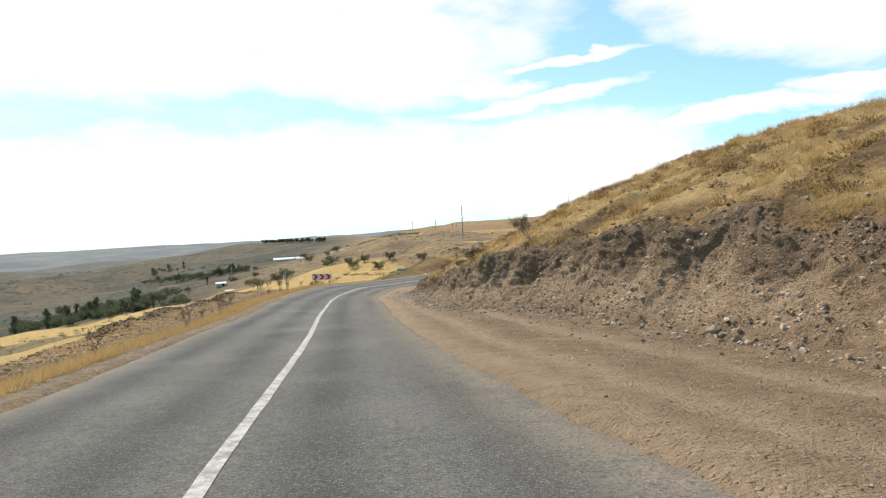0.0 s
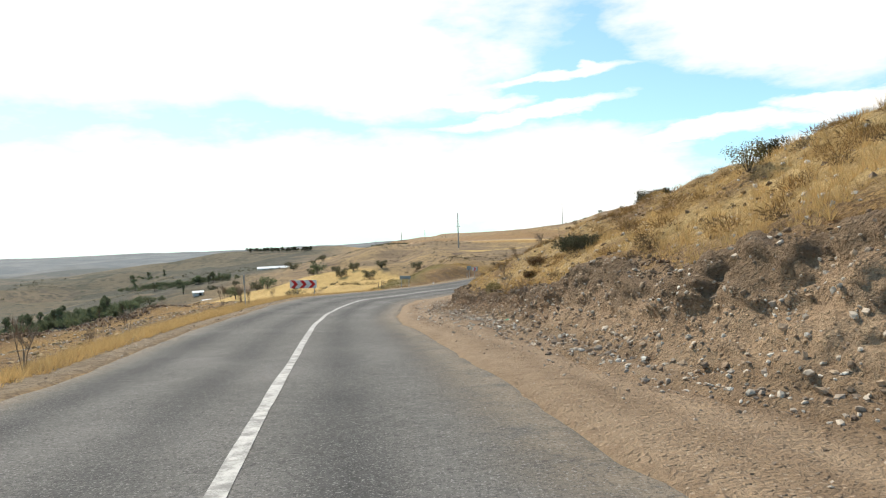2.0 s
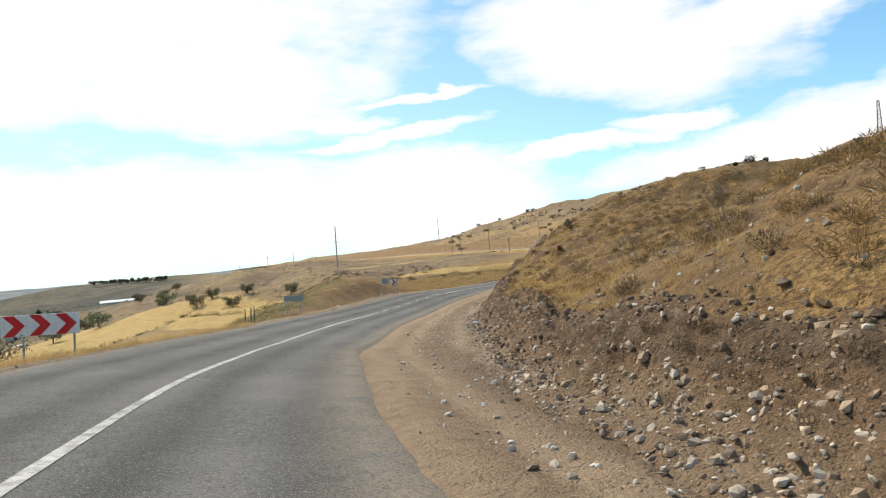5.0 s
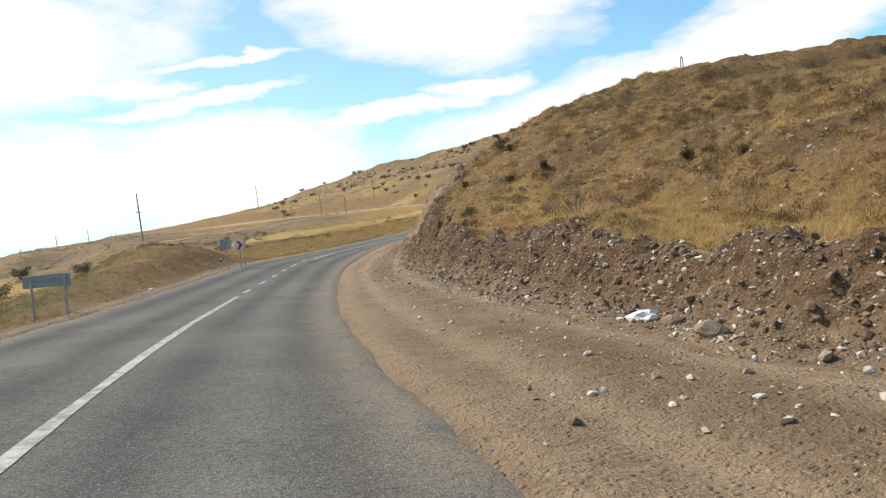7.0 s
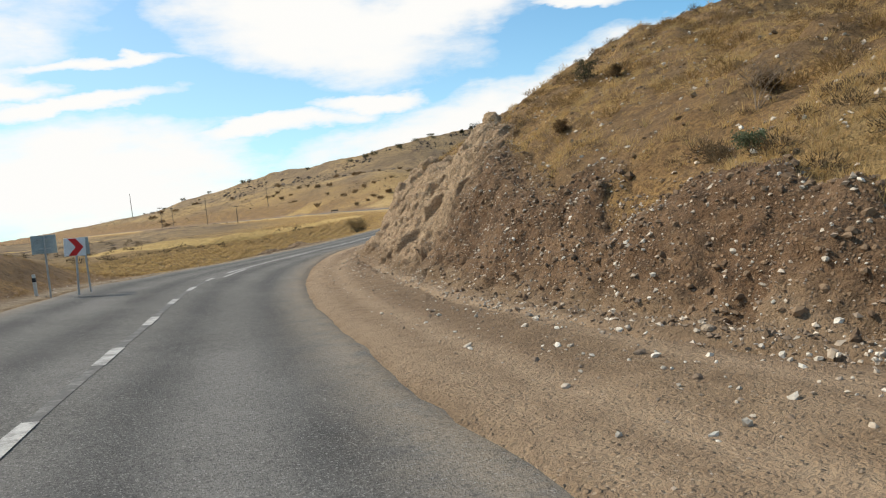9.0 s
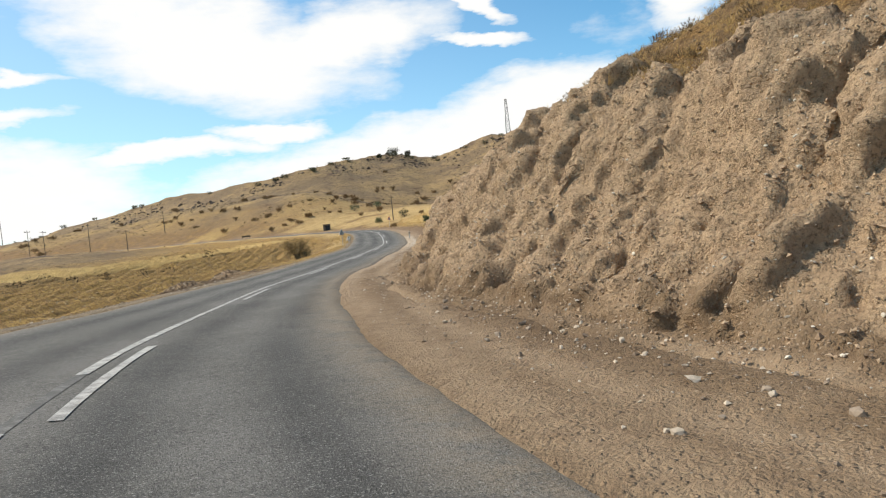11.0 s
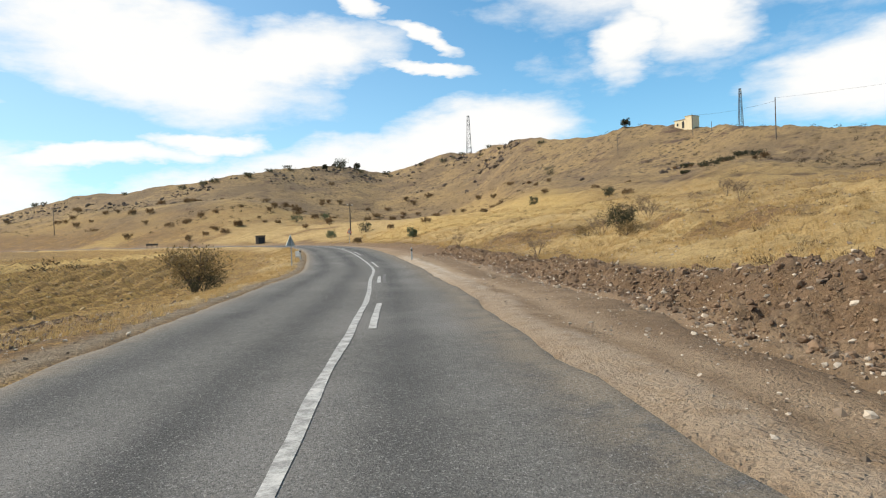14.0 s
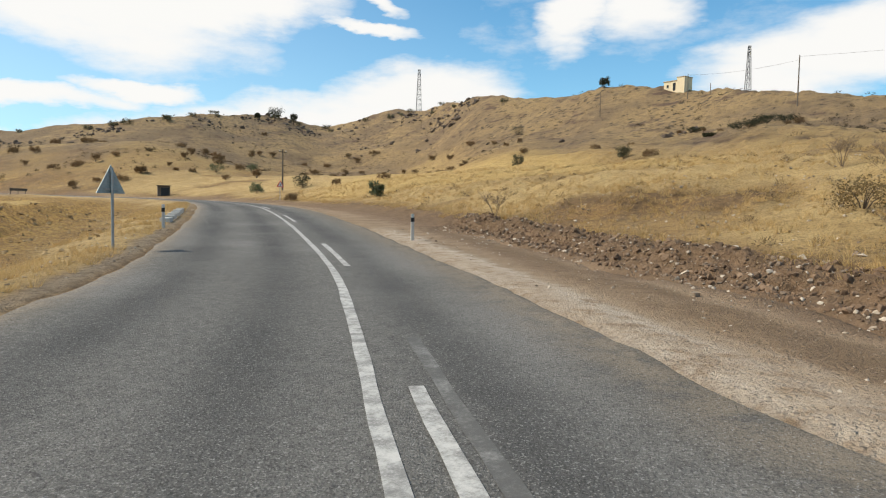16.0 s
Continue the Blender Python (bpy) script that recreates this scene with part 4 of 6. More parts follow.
    me = mesh_from("cut_bank", p.reshape(-1, 3), np.stack([i, i + n, i + n + 1, i + 1], -1), M_GROUND, True)
    masks["gold"] = 0 * S
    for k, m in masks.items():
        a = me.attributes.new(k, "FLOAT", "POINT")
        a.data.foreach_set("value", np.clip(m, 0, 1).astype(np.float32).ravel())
    tagged(new("cut_bank", me), "crumbling brown earth bank cut beside the road", "earth bank", kind="structure")
    nor = np.cross(np.gradient(p, axis=1), np.gradient(p, axis=0))
    nor /= np.maximum(np.linalg.norm(nor, axis=2), 1e-6)[..., None]
    return s, p, nor


BANK_S, BANK_P, BANK_N = build_bank()

# ---------------------------------------------------------------- road


def strip(name, s0, s1, dl, dr, lift, mat, step=0.5, across=2, ragged=0.0, label="", kind="structure", parent=None, category=""):
    n = max(int((s1 - s0) / step), 1) + 1
    s = np.linspace(s0, s1, n)
    a, b = (dl(s) if callable(dl) else dl + 0 * s), (dr(s) if callable(dr) else dr + 0 * s)
    a = a + ragged * (0.6 * rough(s, 0 * s, 1.7, 51) + 0.4 * rough(s, 0 * s, 0.5, 52))
    b = b + ragged * (0.6 * rough(s, 0 * s, 1.9, 53) + 0.4 * rough(s, 0 * s, 0.45, 54))
    u = np.linspace(0, 1, across)[None]
    d = a[:, None] * (1 - u) + b[:, None] * u
    S = np.repeat(s[:, None], across, 1)
    x, y, _, _ = spot(S, d)
    z = road_z(S) - cross_fall(S) * d + lift
    verts = np.stack([x, y, z], -1).reshape(-1, 3)
    i = (np.arange(n - 1)[:, None] * across + np.arange(across - 1)[None]).ravel()
    faces = np.stack([i, i + 1, i + across + 1, i + across], -1)
    me = mesh_from(name, verts, faces, mat, True)
    ob = new(name, me)
    if parent is not None:
        ob.parent = parent
    return tagged(ob, label, category, kind=kind if parent is None else ""), S, d


def build_road():
    ob, s, d = strip("road", -34, 400, edge_l, edge_r, 0.0, M_ASPHALT, 0.4, 31, 0.11, "worn grey asphalt two-lane road with dusty broken edges", category="road")
    me = ob.data
    lane = d - mark_d(s)
    wheel = sum(np.exp(-((lane - c) / 0.38) ** 2) for c in (0.75, 2.15, -0.9, -2.4))
    dust = np.maximum(smooth(-1.3, 0.1, d - edge_r(s)), smooth(-0.8, 0.1, edge_l(s) - d))
    # hang the rims down so that the asphalt has an edge
    co = np.empty(len(me.vertices) * 3, np.float32)
    me.vertices.foreach_get("co", co)
    co = co.reshape(s.shape[0], s.shape[1], 3)
    co[:, 0, 2] -= 0.14
    co[:, -1, 2] -= 0.14
    me.vertices.foreach_set("co", co.ravel())
    for k, v in (("wheel", wheel), ("dust", dust)):
        a = me.attributes.new(k, "FLOAT", "POINT")
        a.data.foreach_set("value", np.clip(v, 0, 1).astype(np.float32).ravel())
    return ob


ROAD = build_road()


def line_piece(s0, s1, off, half, mat, name, lift=0.006):
    strip(name, s0, s1, lambda s: mark_d(s) + off - half, lambda s: mark_d(s) + off + half, lift, mat, 0.4, 2, 0.016, parent=ROAD)


line_piece(-30, 91, 0.0, 0.068, M_PAINT, "centre_line")
line_piece(91, 119, 0.0, 0.06, M_FADED, "centre_line", 0.005)
for k in range(7):
    line_piece(92.5 + 4.0 * k, 93.9 + 4.0 * k, 0.0, 0.075, M_PAINT, "lane_dash", 0.010)
line_piece(117, 330, 0.0, 0.06, M_PAINT, "centre_line", 0.007)
for k in range(9):
    e = 118.6 + 12.3 * k
    line_piece(e - 4.4, e, 0.31, 0.062, M_PAINT, "lane_dash", 0.010)
line_piece(163.2, 169.5, 0.50, 0.06, M_FADED, "lane_dash", 0.004)

# ---------------------------------------------------------------- loose stones, clods and grass
ICO = bmesh.new()
bmesh.ops.create_icosphere(ICO, subdivisions=1, radius=1.0)
ICO_V = np.array([v.co[:] for v in ICO.verts])
ICO_F = np.array([[v.index for v in f.verts] for f in ICO.faces])
ICO.free()
OCT_V = np.array([(1, 0, 0), (0, 1, 0), (-1, 0, 0), (0, -1, 0), (0, 0, 1), (0, 0, -1)], float)
OCT_F = np.array([(0, 1, 4), (1, 2, 4), (2, 3, 4), (3, 0, 4), (1, 0, 5), (2, 1, 5), (3, 2, 5), (0, 3, 5)])
ICO2 = bmesh.new()
bmesh.ops.create_icosphere(ICO2, subdivisions=2, radius=1.0)
ICO2_V = np.array([v.co[:] for v in ICO2.verts])
ICO2_F = np.array([[v.index for v in f.verts] for f in ICO2.faces])
ICO2.free()
RNG = np.random.default_rng(7)


def turns(n, tilt=math.pi):
    a, b, c = RNG.uniform(0, 2 * math.pi, n), RNG.uniform(-tilt, tilt, n), RNG.uniform(-tilt, tilt, n)
    ca, sa, cb, sb, cc, sc = np.cos(a), np.sin(a), np.cos(b), np.sin(b), np.cos(c), np.sin(c)
    m = np.empty((n, 3, 3))
    m[:, 0] = np.stack([ca * cb, ca * sb * sc - sa * cc, ca * sb * cc + sa * sc], -1)
    m[:, 1] = np.stack([sa * cb, sa * sb * sc + ca * cc, sa * sb * cc - ca * sc], -1)
    m[:, 2] = np.stack([-sb, cb * sc, cb * cc], -1)
    return m


def rubble(name, x, y, size, mat, label, category, sink=0.35, flat=0.62, kind="stuff", base=None):
    """Many stones as one mesh: jagged small solids, each resting half sunk in the ground, or at the given places with their normals."""
    n = len(x)
    z = ground_many(x, y) if base is None else base[0][:, 2]
    solid, sides = (OCT_V, OCT_F) if n > 5000 else (ICO_V, ICO_F)
    shape = solid[None] * RNG.uniform(0.72, 1.28, (n, len(solid), 1)) + RNG.uniform(-0.18, 0.18, (n, len(solid), 3))
    shape = shape * RNG.uniform(0.6, 1.15, (n, 1, 3))
    shape[:, :, 2] *= flat
    v = np.einsum("nij,nkj->nki", turns(n, 0.5), shape) * size[:, None, None]
    e = 0.12
    if base is None:
        up = np.stack([(z - ground_many(x + e, y)) / e, (z - ground_many(x, y + e)) / e, np.ones(n)], -1)
        up /= np.linalg.norm(up, axis=1)[:, None]
    else:
        up = base[1]
    lift = size * (flat * (0.5 - sink) - 0.4 * (1 - up[:, 2]))
    v += (np.stack([x, y, z], -1) + up * lift[:, None])[:, None]
    f = sides[None] + (np.arange(n) * len(solid))[:, None, None]
    me = mesh_from(name, v.reshape(-1, 3), f.reshape(-1, 3), mat)
    return tagged(new(name, me), label, category, kind=kind)


def sizes(n, lo, hi):
    return lo * (hi / lo) ** (RNG.random(n) ** 1.9)


def on_bank(name, n, s0, s1, v0, v1, size, mat, label, category, lean=1.0, clump=None, sink=0.2, flat=0.72):
    """Stones on the face of the bank between two shares of its width, from foot to lip."""
    i = RNG.integers(np.searchsorted(BANK_S, s0), np.searchsorted(BANK_S, s1), n)
    j = np.clip(((v0 + (v1 - v0) * RNG.random(n) ** lean) * (BANK_P.shape[1] - 1)).astype(int), 0, BANK_P.shape[1] - 1)
    p, nor = BANK_P[i, j], BANK_N[i, j]
    if clump:
        keep = rough(p[:, 0], p[:, 1], clump[0], clump[1]) + 0.5 * rough(p[:, 0], p[:, 1], clump[0] * 0.35, clump[1] + 1) > clump[2]
        p, nor = p[keep], nor[keep]
    rubble(name, p[:, 0], p[:, 1], sizes(len(p), *size), mat, label, category, sink, flat, base=(p, nor))


def in_strip(n, s0, s1, fa, fb, lean=1.0, s_lean=1.0):
    s = s0 + (s1 - s0) * RNG.random(n) ** s_lean
    u = RNG.random(n) ** lean
    d = fa(s) * (1 - u) + fb(s) * u
    x, y, _, _ = spot(s, d)
    return x, y, s, d


def top_d(s):
    return toe_d(s) + bank_h(s) / 1.2


def thick(x, y, size, seed, lo=-0.15):
    keep = rough(x, y, size, seed) + 0.5 * rough(x, y, size * 0.35, seed + 1) > lo
    return x[keep], y[keep]


def scatter_stones():
    # the brown bank
    on_bank("bank_stones", 4200, -2, 62, 0.0, 0.85, (0.015, 0.06), M_STONE, "pale pebbles and stones bedded in the brown earth bank", "stones", 1.1)
    on_bank("bank_stones", 2200, -2, 62, 0.0, 0.5, (0.02, 0.08), M_STONE, "tan stones slipped to the foot of the bare slope", "stones", 1.2, (1.8, 105, -0.25))
    on_bank("bank_stones", 12000, 62, 110, 0.0, 0.93, (0.014, 0.055), M_STONE, "rounded pale stones spilling from the dark bank", "stones", 1.0)
    on_bank("berm_stones", 3200, 138, 187, 0.0, 0.9, (0.014, 0.065), M_STONE, "pale and brown stones on the low earth berm", "stones", 1.2)
    on_bank("bank_clods", 2400, -2, 60, 0.1, 0.8, (0.02, 0.07), M_PALE_CLOD, "tan clods crumbling down the bare slope", "clods", 1.0, None, 0.2, 0.85)
    on_bank("bank_clods", 2600, 60, 106, 0.12, 0.9, (0.022, 0.075), M_CLOD, "dark brown clods crumbling from the cut bank", "clods", 1.0, None, 0.2, 0.85)
    on_bank("bank_clods", 2200, -2, 106, 0.75, 0.95, (0.025, 0.08), M_CLOD, "brown crumbling clods along the lip of the bank", "clods", 1.0, None, 0.25, 0.85)
    on_bank("cliff_clods", 16000, 104, 137, 0.05, 0.97, (0.012, 0.05), M_PALE_CLOD, "pale crumbling lumps of the high cut face", "clods", 1.0, None, 0.2, 0.85)
    on_bank("berm_clods", 4900, 141, 187, 0.12, 0.92, (0.022, 0.085), M_RED_CLOD, "reddish brown clods of the low earth berm", "clods", 1.0, None, 0.2, 0.85)
    on_bank("chalky_stones", 1500, -1, 35, 0.0, 0.75, (0.016, 0.055), M_WHITE_STONE, "chalky white stones washed out of the earth bank", "stones", 1.0, (2.4, 101, 0.0))
    on_bank("chalky_stones", 1400, 62, 108, 0.0, 0.9, (0.016, 0.06), M_WHITE_STONE, "chalky white stones in the brown bank", "stones", 1.0, (2.0, 113, -0.2))
    on_bank("chalky_stones", 7500, 106, 143, 0.0, 1.0, (0.010, 0.034), M_WHITE_STONE, "chalky white stones on the high cut face", "stones", 1.0, (2.0, 103, -0.1))
    # the dirt shoulder
    x, y, s, d = in_strip(7000, -2, 182, lambda s: edge_r(s) + 0.1, lambda s: toe_d(s) + 0.2, 0.65)
    rubble("shoulder_gravel", x, y, sizes(len(x), 0.009, 0.036), M_STONE, "loose pale gravel on the dirt shoulder", "gravel", 0.2)
    x, y, s, d = in_strip(2600, -2, 186, lambda s: edge_r(s) + 0.3, lambda s: toe_d(s) + 0.1, 0.55)
    x, y = thick(x, y, 2.6, 107, -0.1)
    rubble("shoulder_stones", x, y, sizes(len(x), 0.016, 0.06), M_STONE, "scattered pale stones rolled onto the dirt shoulder", "stones", 0.15, 0.7)
    x, y, s, d = in_strip(900, 34, 100, lambda s: edge_r(s) + 0.3, lambda s: toe_d(s) + 0.1, 0.6)
    rubble("chalky_stones", x, y, sizes(len(x), 0.018, 0.06), M_WHITE_STONE, "whitish stones strewn over the dirt shoulder", "stones", 0.15, 0.7)
    # the grassy slopes above
    x, y, s, d = in_strip(8000, -2, 185, lambda s: top_d(s) + 0.3, lambda s: top_d(s) + 16, 1.2)
    rubble("hillside_stones", x, y, sizes(len(x), 0.02, 0.085), M_STONE, "small pale stones among the dry hillside grass", "stones", 0.2, 0.75)
    x, y, s, d = in_strip(9000, -2, 140, lambda s: top_d(s) + 0.2, lambda s: top_d(s) + 15, 1.1)
    x, y = thick(x, y, 2.0, 109, -0.15)
    rubble("hillside_clods", x, y, sizes(len(x), 0.03, 0.10), M_SOIL_CLOD, "brown earth clods between the tufts of the slope", "clods", 0.25, 0.8)
    x, y, s, d = in_strip(3000, 20, 118, lambda s: top_d(s) + 0.3, lambda s: top_d(s) + 15, 1.1)
    rubble("chalky_stones", x, y, sizes(len(x), 0.02, 0.075), M_WHITE_STONE, "whitish stones lying open on the grassy slope", "stones", 0.15, 0.75)
    # left of the road
    x, y, s, d = in_strip(8000, -2, 62, lambda s: edge_l(s) - 1.8, lambda s: edge_l(s) - 11, 0.9)
    rubble("field_stones", x, y, sizes(len(x), 0.022, 0.085), M_STONE, "pale stones strewn over the tilled field", "stones")
    x, y, s, d = in_strip(5000, -2, 62, lambda s: edge_l(s) - 1.6, lambda s: edge_l(s) - 12, 0.9)
    rubble("field_clods", x, y, sizes(len(x), 0.03, 0.12), M_FIELD_CLOD, "tan earth clods of the stony field", "clods", 0.4)
    x, y, s, d = in_strip(9000, 124, 205, lambda s: edge_l(s) - 1.2, lambda s: edge_l(s) - 26, 0.8)
    rubble("field_clods", x, y, sizes(len(x), 0.035, 0.13), M_FIELD_CLOD, "dry earth clods of the ploughed field", "clods", 0.4)
    x, y, s, d = in_strip(2600, 136, 161, lambda s: -7.2 + 0 * s, lambda s: -5.0 + 0 * s)
    rubble("spoil_clods", x, y, sizes(len(x), 0.02, 0.085), M_CLOD, "brown clods of the rubble heap beside the road", "clods", 0.3, 0.8)
    x, y, s, d = in_strip(1100, 136, 161, lambda s: -7.3 + 0 * s, lambda s: -4.7 + 0 * s)
    rubble("spoil_stones", x, y, sizes(len(x), 0.014, 0.055), M_STONE, "grey and tan stones of the rubble heap beside the road", "stones", 0.4, 0.75)
    x, y, s, d = in_strip(1500, 34, 59, lambda s: -13.4 - 0.05 * (s - 46), lambda s: -11.2 - 0.05 * (s - 46))
    rubble("heap_clods", x, y, sizes(len(x), 0.03, 0.11), M_RED_CLOD, "dark brown clods of freshly dug earth along the field", "clods", 0.4, 0.8)
    x, y, s, d = in_strip(2600, 0, 200, lambda s: edge_l(s) + 0.05, lambda s: edge_l(s) - 1.3)
    rubble("verge_gravel", x, y, sizes(len(x), 0.008, 0.045), M_STONE, "loose gravel along the road edge", "gravel", 0.2)


scatter_stones()


def tufts(name, x, y, tall, blades, mat, label, category, spread_=0.5, width=0.012):
    """Grass as fans of narrow blades, one mesh."""
    n = len(x)
    z = ground_many(x, y)
    k = n * blades
    a = RNG.uniform(0, 2 * math.pi, k)
    r0 = RNG.random(k) * np.repeat(tall, blades) * 0.25
    lean = RNG.random(k) ** 0.7 * spread_
    h = np.repeat(tall, blades) * RNG.uniform(0.55, 1.1, k)
    bx, by = np.repeat(x, blades) + np.cos(a) * r0, np.repeat(y, blades) + np.sin(a) * r0
    bz = np.repeat(z, blades) - 0.03
    tip = np.stack([bx + np.cos(a) * h * lean + 0.12 * h, by + np.sin(a) * h * lean, bz + h * np.sqrt(np.clip(1 - lean * lean * 0.6, 0.2, 1))], -1)
    w = np.repeat(tall, blades) * width * 2.2 + width * 0.5
    side = RNG.uniform(0, 2 * math.pi, k)
    off = np.stack([np.cos(side) * w, np.sin(side) * w, 0 * w], -1)
    base = np.stack([bx, by, bz], -1)
    v = np.stack([base - off, base + off, tip], 1).reshape(-1, 3)
    f = np.arange(k * 3).reshape(-1, 3)
    return tagged(new(name, mesh_from(name, v, f, mat)), label, category, kind="stuff")


def cushions(name, x, y, size, slivers, mat, label, category, flat=0.75, width=0.022):
    """Rounded dry cushion plants: domes of short fine stalks, one mesh."""
    n = len(x)
    k = n * slivers
    z = np.repeat(ground_many(x, y), slivers)
    r = np.repeat(size, slivers)
    a, e = RNG.uniform(0, 2 * math.pi, k), np.arcsin(RNG.random(k))
    way = np.stack([np.cos(a) * np.cos(e), np.sin(a) * np.cos(e), np.sin(e)], -1)
    stretch = np.repeat(RNG.uniform(0.75, 1.3, (n, 3)), slivers, 0) * (1, 1, flat)
    root = way * stretch * (r * RNG.uniform(0.35, 0.98, k))[:, None]
    tip = root + (way * 0.16 + RNG.normal(0, 0.10, (k, 3)) + (0, 0, 0.04)) * r[:, None]
    side = np.cross(way, RNG.standard_normal((k, 3)))
    side = side / np.linalg.norm(side, axis=1)[:, None] * (r * width)[:, None]
    base = np.stack([np.repeat(x, slivers), np.repeat(y, slivers), z - 0.02], -1)
    v = np.stack([base + root - side, base + root + side, base + tip], 1).reshape(-1, 3)
    return tagged(new(name, mesh_from(name, v, np.arange(k * 3).reshape(-1, 3), mat)), label, category, kind="stuff")


def scatter_grass():
    x, y, s, d = in_strip(26000, -3, 190, lambda s: top_d(s) + 0.1, lambda s: top_d(s) + 17, 1.25)
    x, y = thick(x, y, 1.5, 61, 0.05)
    tufts("hillside_grass", x, y, RNG.uniform(0.09, 0.26, len(x)), 20, M_STRAW, "short dry straw-yellow grass tufts on the hillside", "grass", 0.95, 0.0055)
    x, y, s, d = in_strip(12000, 62, 140, lambda s: top_d(s) + 0.15, lambda s: top_d(s) + 15, 1.1)
    x, y = thick(x, y, 1.3, 63, 0.15)
    tufts("hillside_grass", x, y, RNG.uniform(0.10, 0.30, len(x)), 20, M_STRAW, "golden dry grass tufts on the steep slope", "grass", 0.95, 0.0055)
    x, y, s, d = in_strip(9000, 0, 44, lambda s: top_d(s) + 0.7, lambda s: top_d(s) + 15)
    x, y = thick(x, y, 1.7, 35, -0.25)
    tufts("hillside_grass", x, y, RNG.uniform(0.14, 0.36, len(x)), 18, M_STRAW, "thick pale straw grass above the bare bank", "grass", 0.85, 0.006)
    x, y, s, d = in_strip(6500, 64, 96, lambda s: top_d(s) + 0.1, lambda s: top_d(s) + 3.6)
    tufts("terrace_grass", x, y, RNG.uniform(0.10, 0.24, len(x)), 16, M_STRAW, "thick golden grass on the terrace above the bank", "grass", 0.9, 0.006)
    x, y, s, d = in_strip(8000, -2, 80, lambda s: edge_l(s) - 0.5, lambda s: edge_l(s) - 2.4, 1.3)
    tufts("verge_grass", x, y, RNG.uniform(0.08, 0.32, len(x)), 16, M_STRAW, "dry yellow grass along the road verge", "grass", 0.85, 0.005)
    x, y, s, d = in_strip(2600, 78, 122, lambda s: edge_l(s) - 0.8, lambda s: edge_l(s) - 4.5)
    x, y = thick(x, y, 1.6, 89, 0.05)
    tufts("verge_grass", x, y, RNG.uniform(0.06, 0.2, len(x)), 14, M_STRAW_DARK, "sparse brown grass on the dirt verge of the bend", "grass", 0.9, 0.005)
    x, y, s, d = in_strip(4200, 152, 215, lambda s: edge_l(s) - 0.3, lambda s: edge_l(s) - 3.0, 1.0)
    x, y = thick(x, y, 2.0, 65, -0.3)
    tufts("verge_grass", x, y, RNG.uniform(0.07, 0.24, len(x)), 14, M_STRAW, "dry yellow grass along the field edge", "grass", 0.9, 0.006)
    x, y, s, d = in_strip(22000, 138, 235, lambda s: top_d(s) + 0.6, lambda s: top_d(s) + 38, 1.35)
    x, y = thick(x, y, 4.0, 67, -0.4)
    tufts("meadow_grass", x, y, RNG.uniform(0.10, 0.28, len(x)), 11, M_STRAW, "pale golden meadow grass beyond the earth berm", "grass", 0.9, 0.0085)
    x, y, s, d = in_strip(3700, 0, 135, lambda s: top_d(s) + 0.4, lambda s: top_d(s) + 17, 1.1)
    keep = (s > 58) | (RNG.random(len(s)) < 0.3)
    x, y = thick(x[keep], y[keep], 3.3, 69, -0.2)
    cushions("brown_weeds", x, y, RNG.uniform(0.09, 0.34, len(x)), 215, M_BROWN_GRASS, "round brown cushions of withered steppe weed", "weeds", 0.75, 0.028)
    x, y, s, d = in_strip(3900, 0, 128, lambda s: top_d(s) + 0.6, lambda s: top_d(s) + 17, 0.9)
    x, y = thick(x, y, 2.2, 73, 0.06)
    cushions("straw_cushions", x, y, RNG.uniform(0.14, 0.44, len(x)), 200, M_STRAW_DARK, "rounded tussocks of golden brown grass", "grass", 0.65, 0.026)
    x, y, s, d = in_strip(5200, 0, 132, lambda s: top_d(s) + 0.6, lambda s: top_d(s) + 16, 1.1)
    keep = (s > 60) | (RNG.random(len(s)) < 0.5)
    x, y = x[keep], y[keep]
    x, y = thick(x, y, 1.9, 115, 0.0)
    cushions("pale_tussocks", x, y, RNG.uniform(0.10, 0.28, len(x)), 105, M_STRAW, "fuzzy pale straw tussocks on the slope", "grass", 0.85, 0.03)
    x, y, s, d = in_strip(9000, 138, 215, lambda s: edge_l(s) - 4.0, lambda s: edge_l(s) - 34, 0.9)
    x, y = thick(x, y, 5.0, 79, -0.3)
    tufts("stubble", x, y, RNG.uniform(0.05, 0.14, len(x)), 14, M_STRAW, "short golden stubble of the mown field", "stubble", 0.95, 0.007)
    x, y, s, d = in_strip(5200, 90, 138, lambda s: edge_l(s) - 3.0, lambda s: edge_l(s) - 24)
    keep = land(x, y)[1]["knoll"] > RNG.uniform(0.1, 0.9, len(x))
    x, y = x[keep], y[keep]
    cushions("green_scrub", x, y, RNG.uniform(0.12, 0.4, len(x)), 34, M_OLIVE, "low olive green scrub on the flank of the spur", "scrub", 0.7, 0.04)
    x, y, s, d = in_strip(700, 140, 210, lambda s: top_d(s) + 1.5, lambda s: top_d(s) + 30)
    cushions("brown_weeds", x, y, RNG.uniform(0.12, 0.36, len(x)), 110, M_BROWN_GRASS, "brown withered weeds in the meadow", "weeds")
    x, y, s, d = in_strip(170, 100, 136, lambda s: top_d(s) + 0.15, lambda s: top_d(s) + 1.3)
    cushions("brown_weeds", x, y, RNG.uniform(0.08, 0.24, len(x)), 160, M_BROWN_GRASS, "tufted brown weeds at the rim of the cutting", "weeds")


scatter_grass()


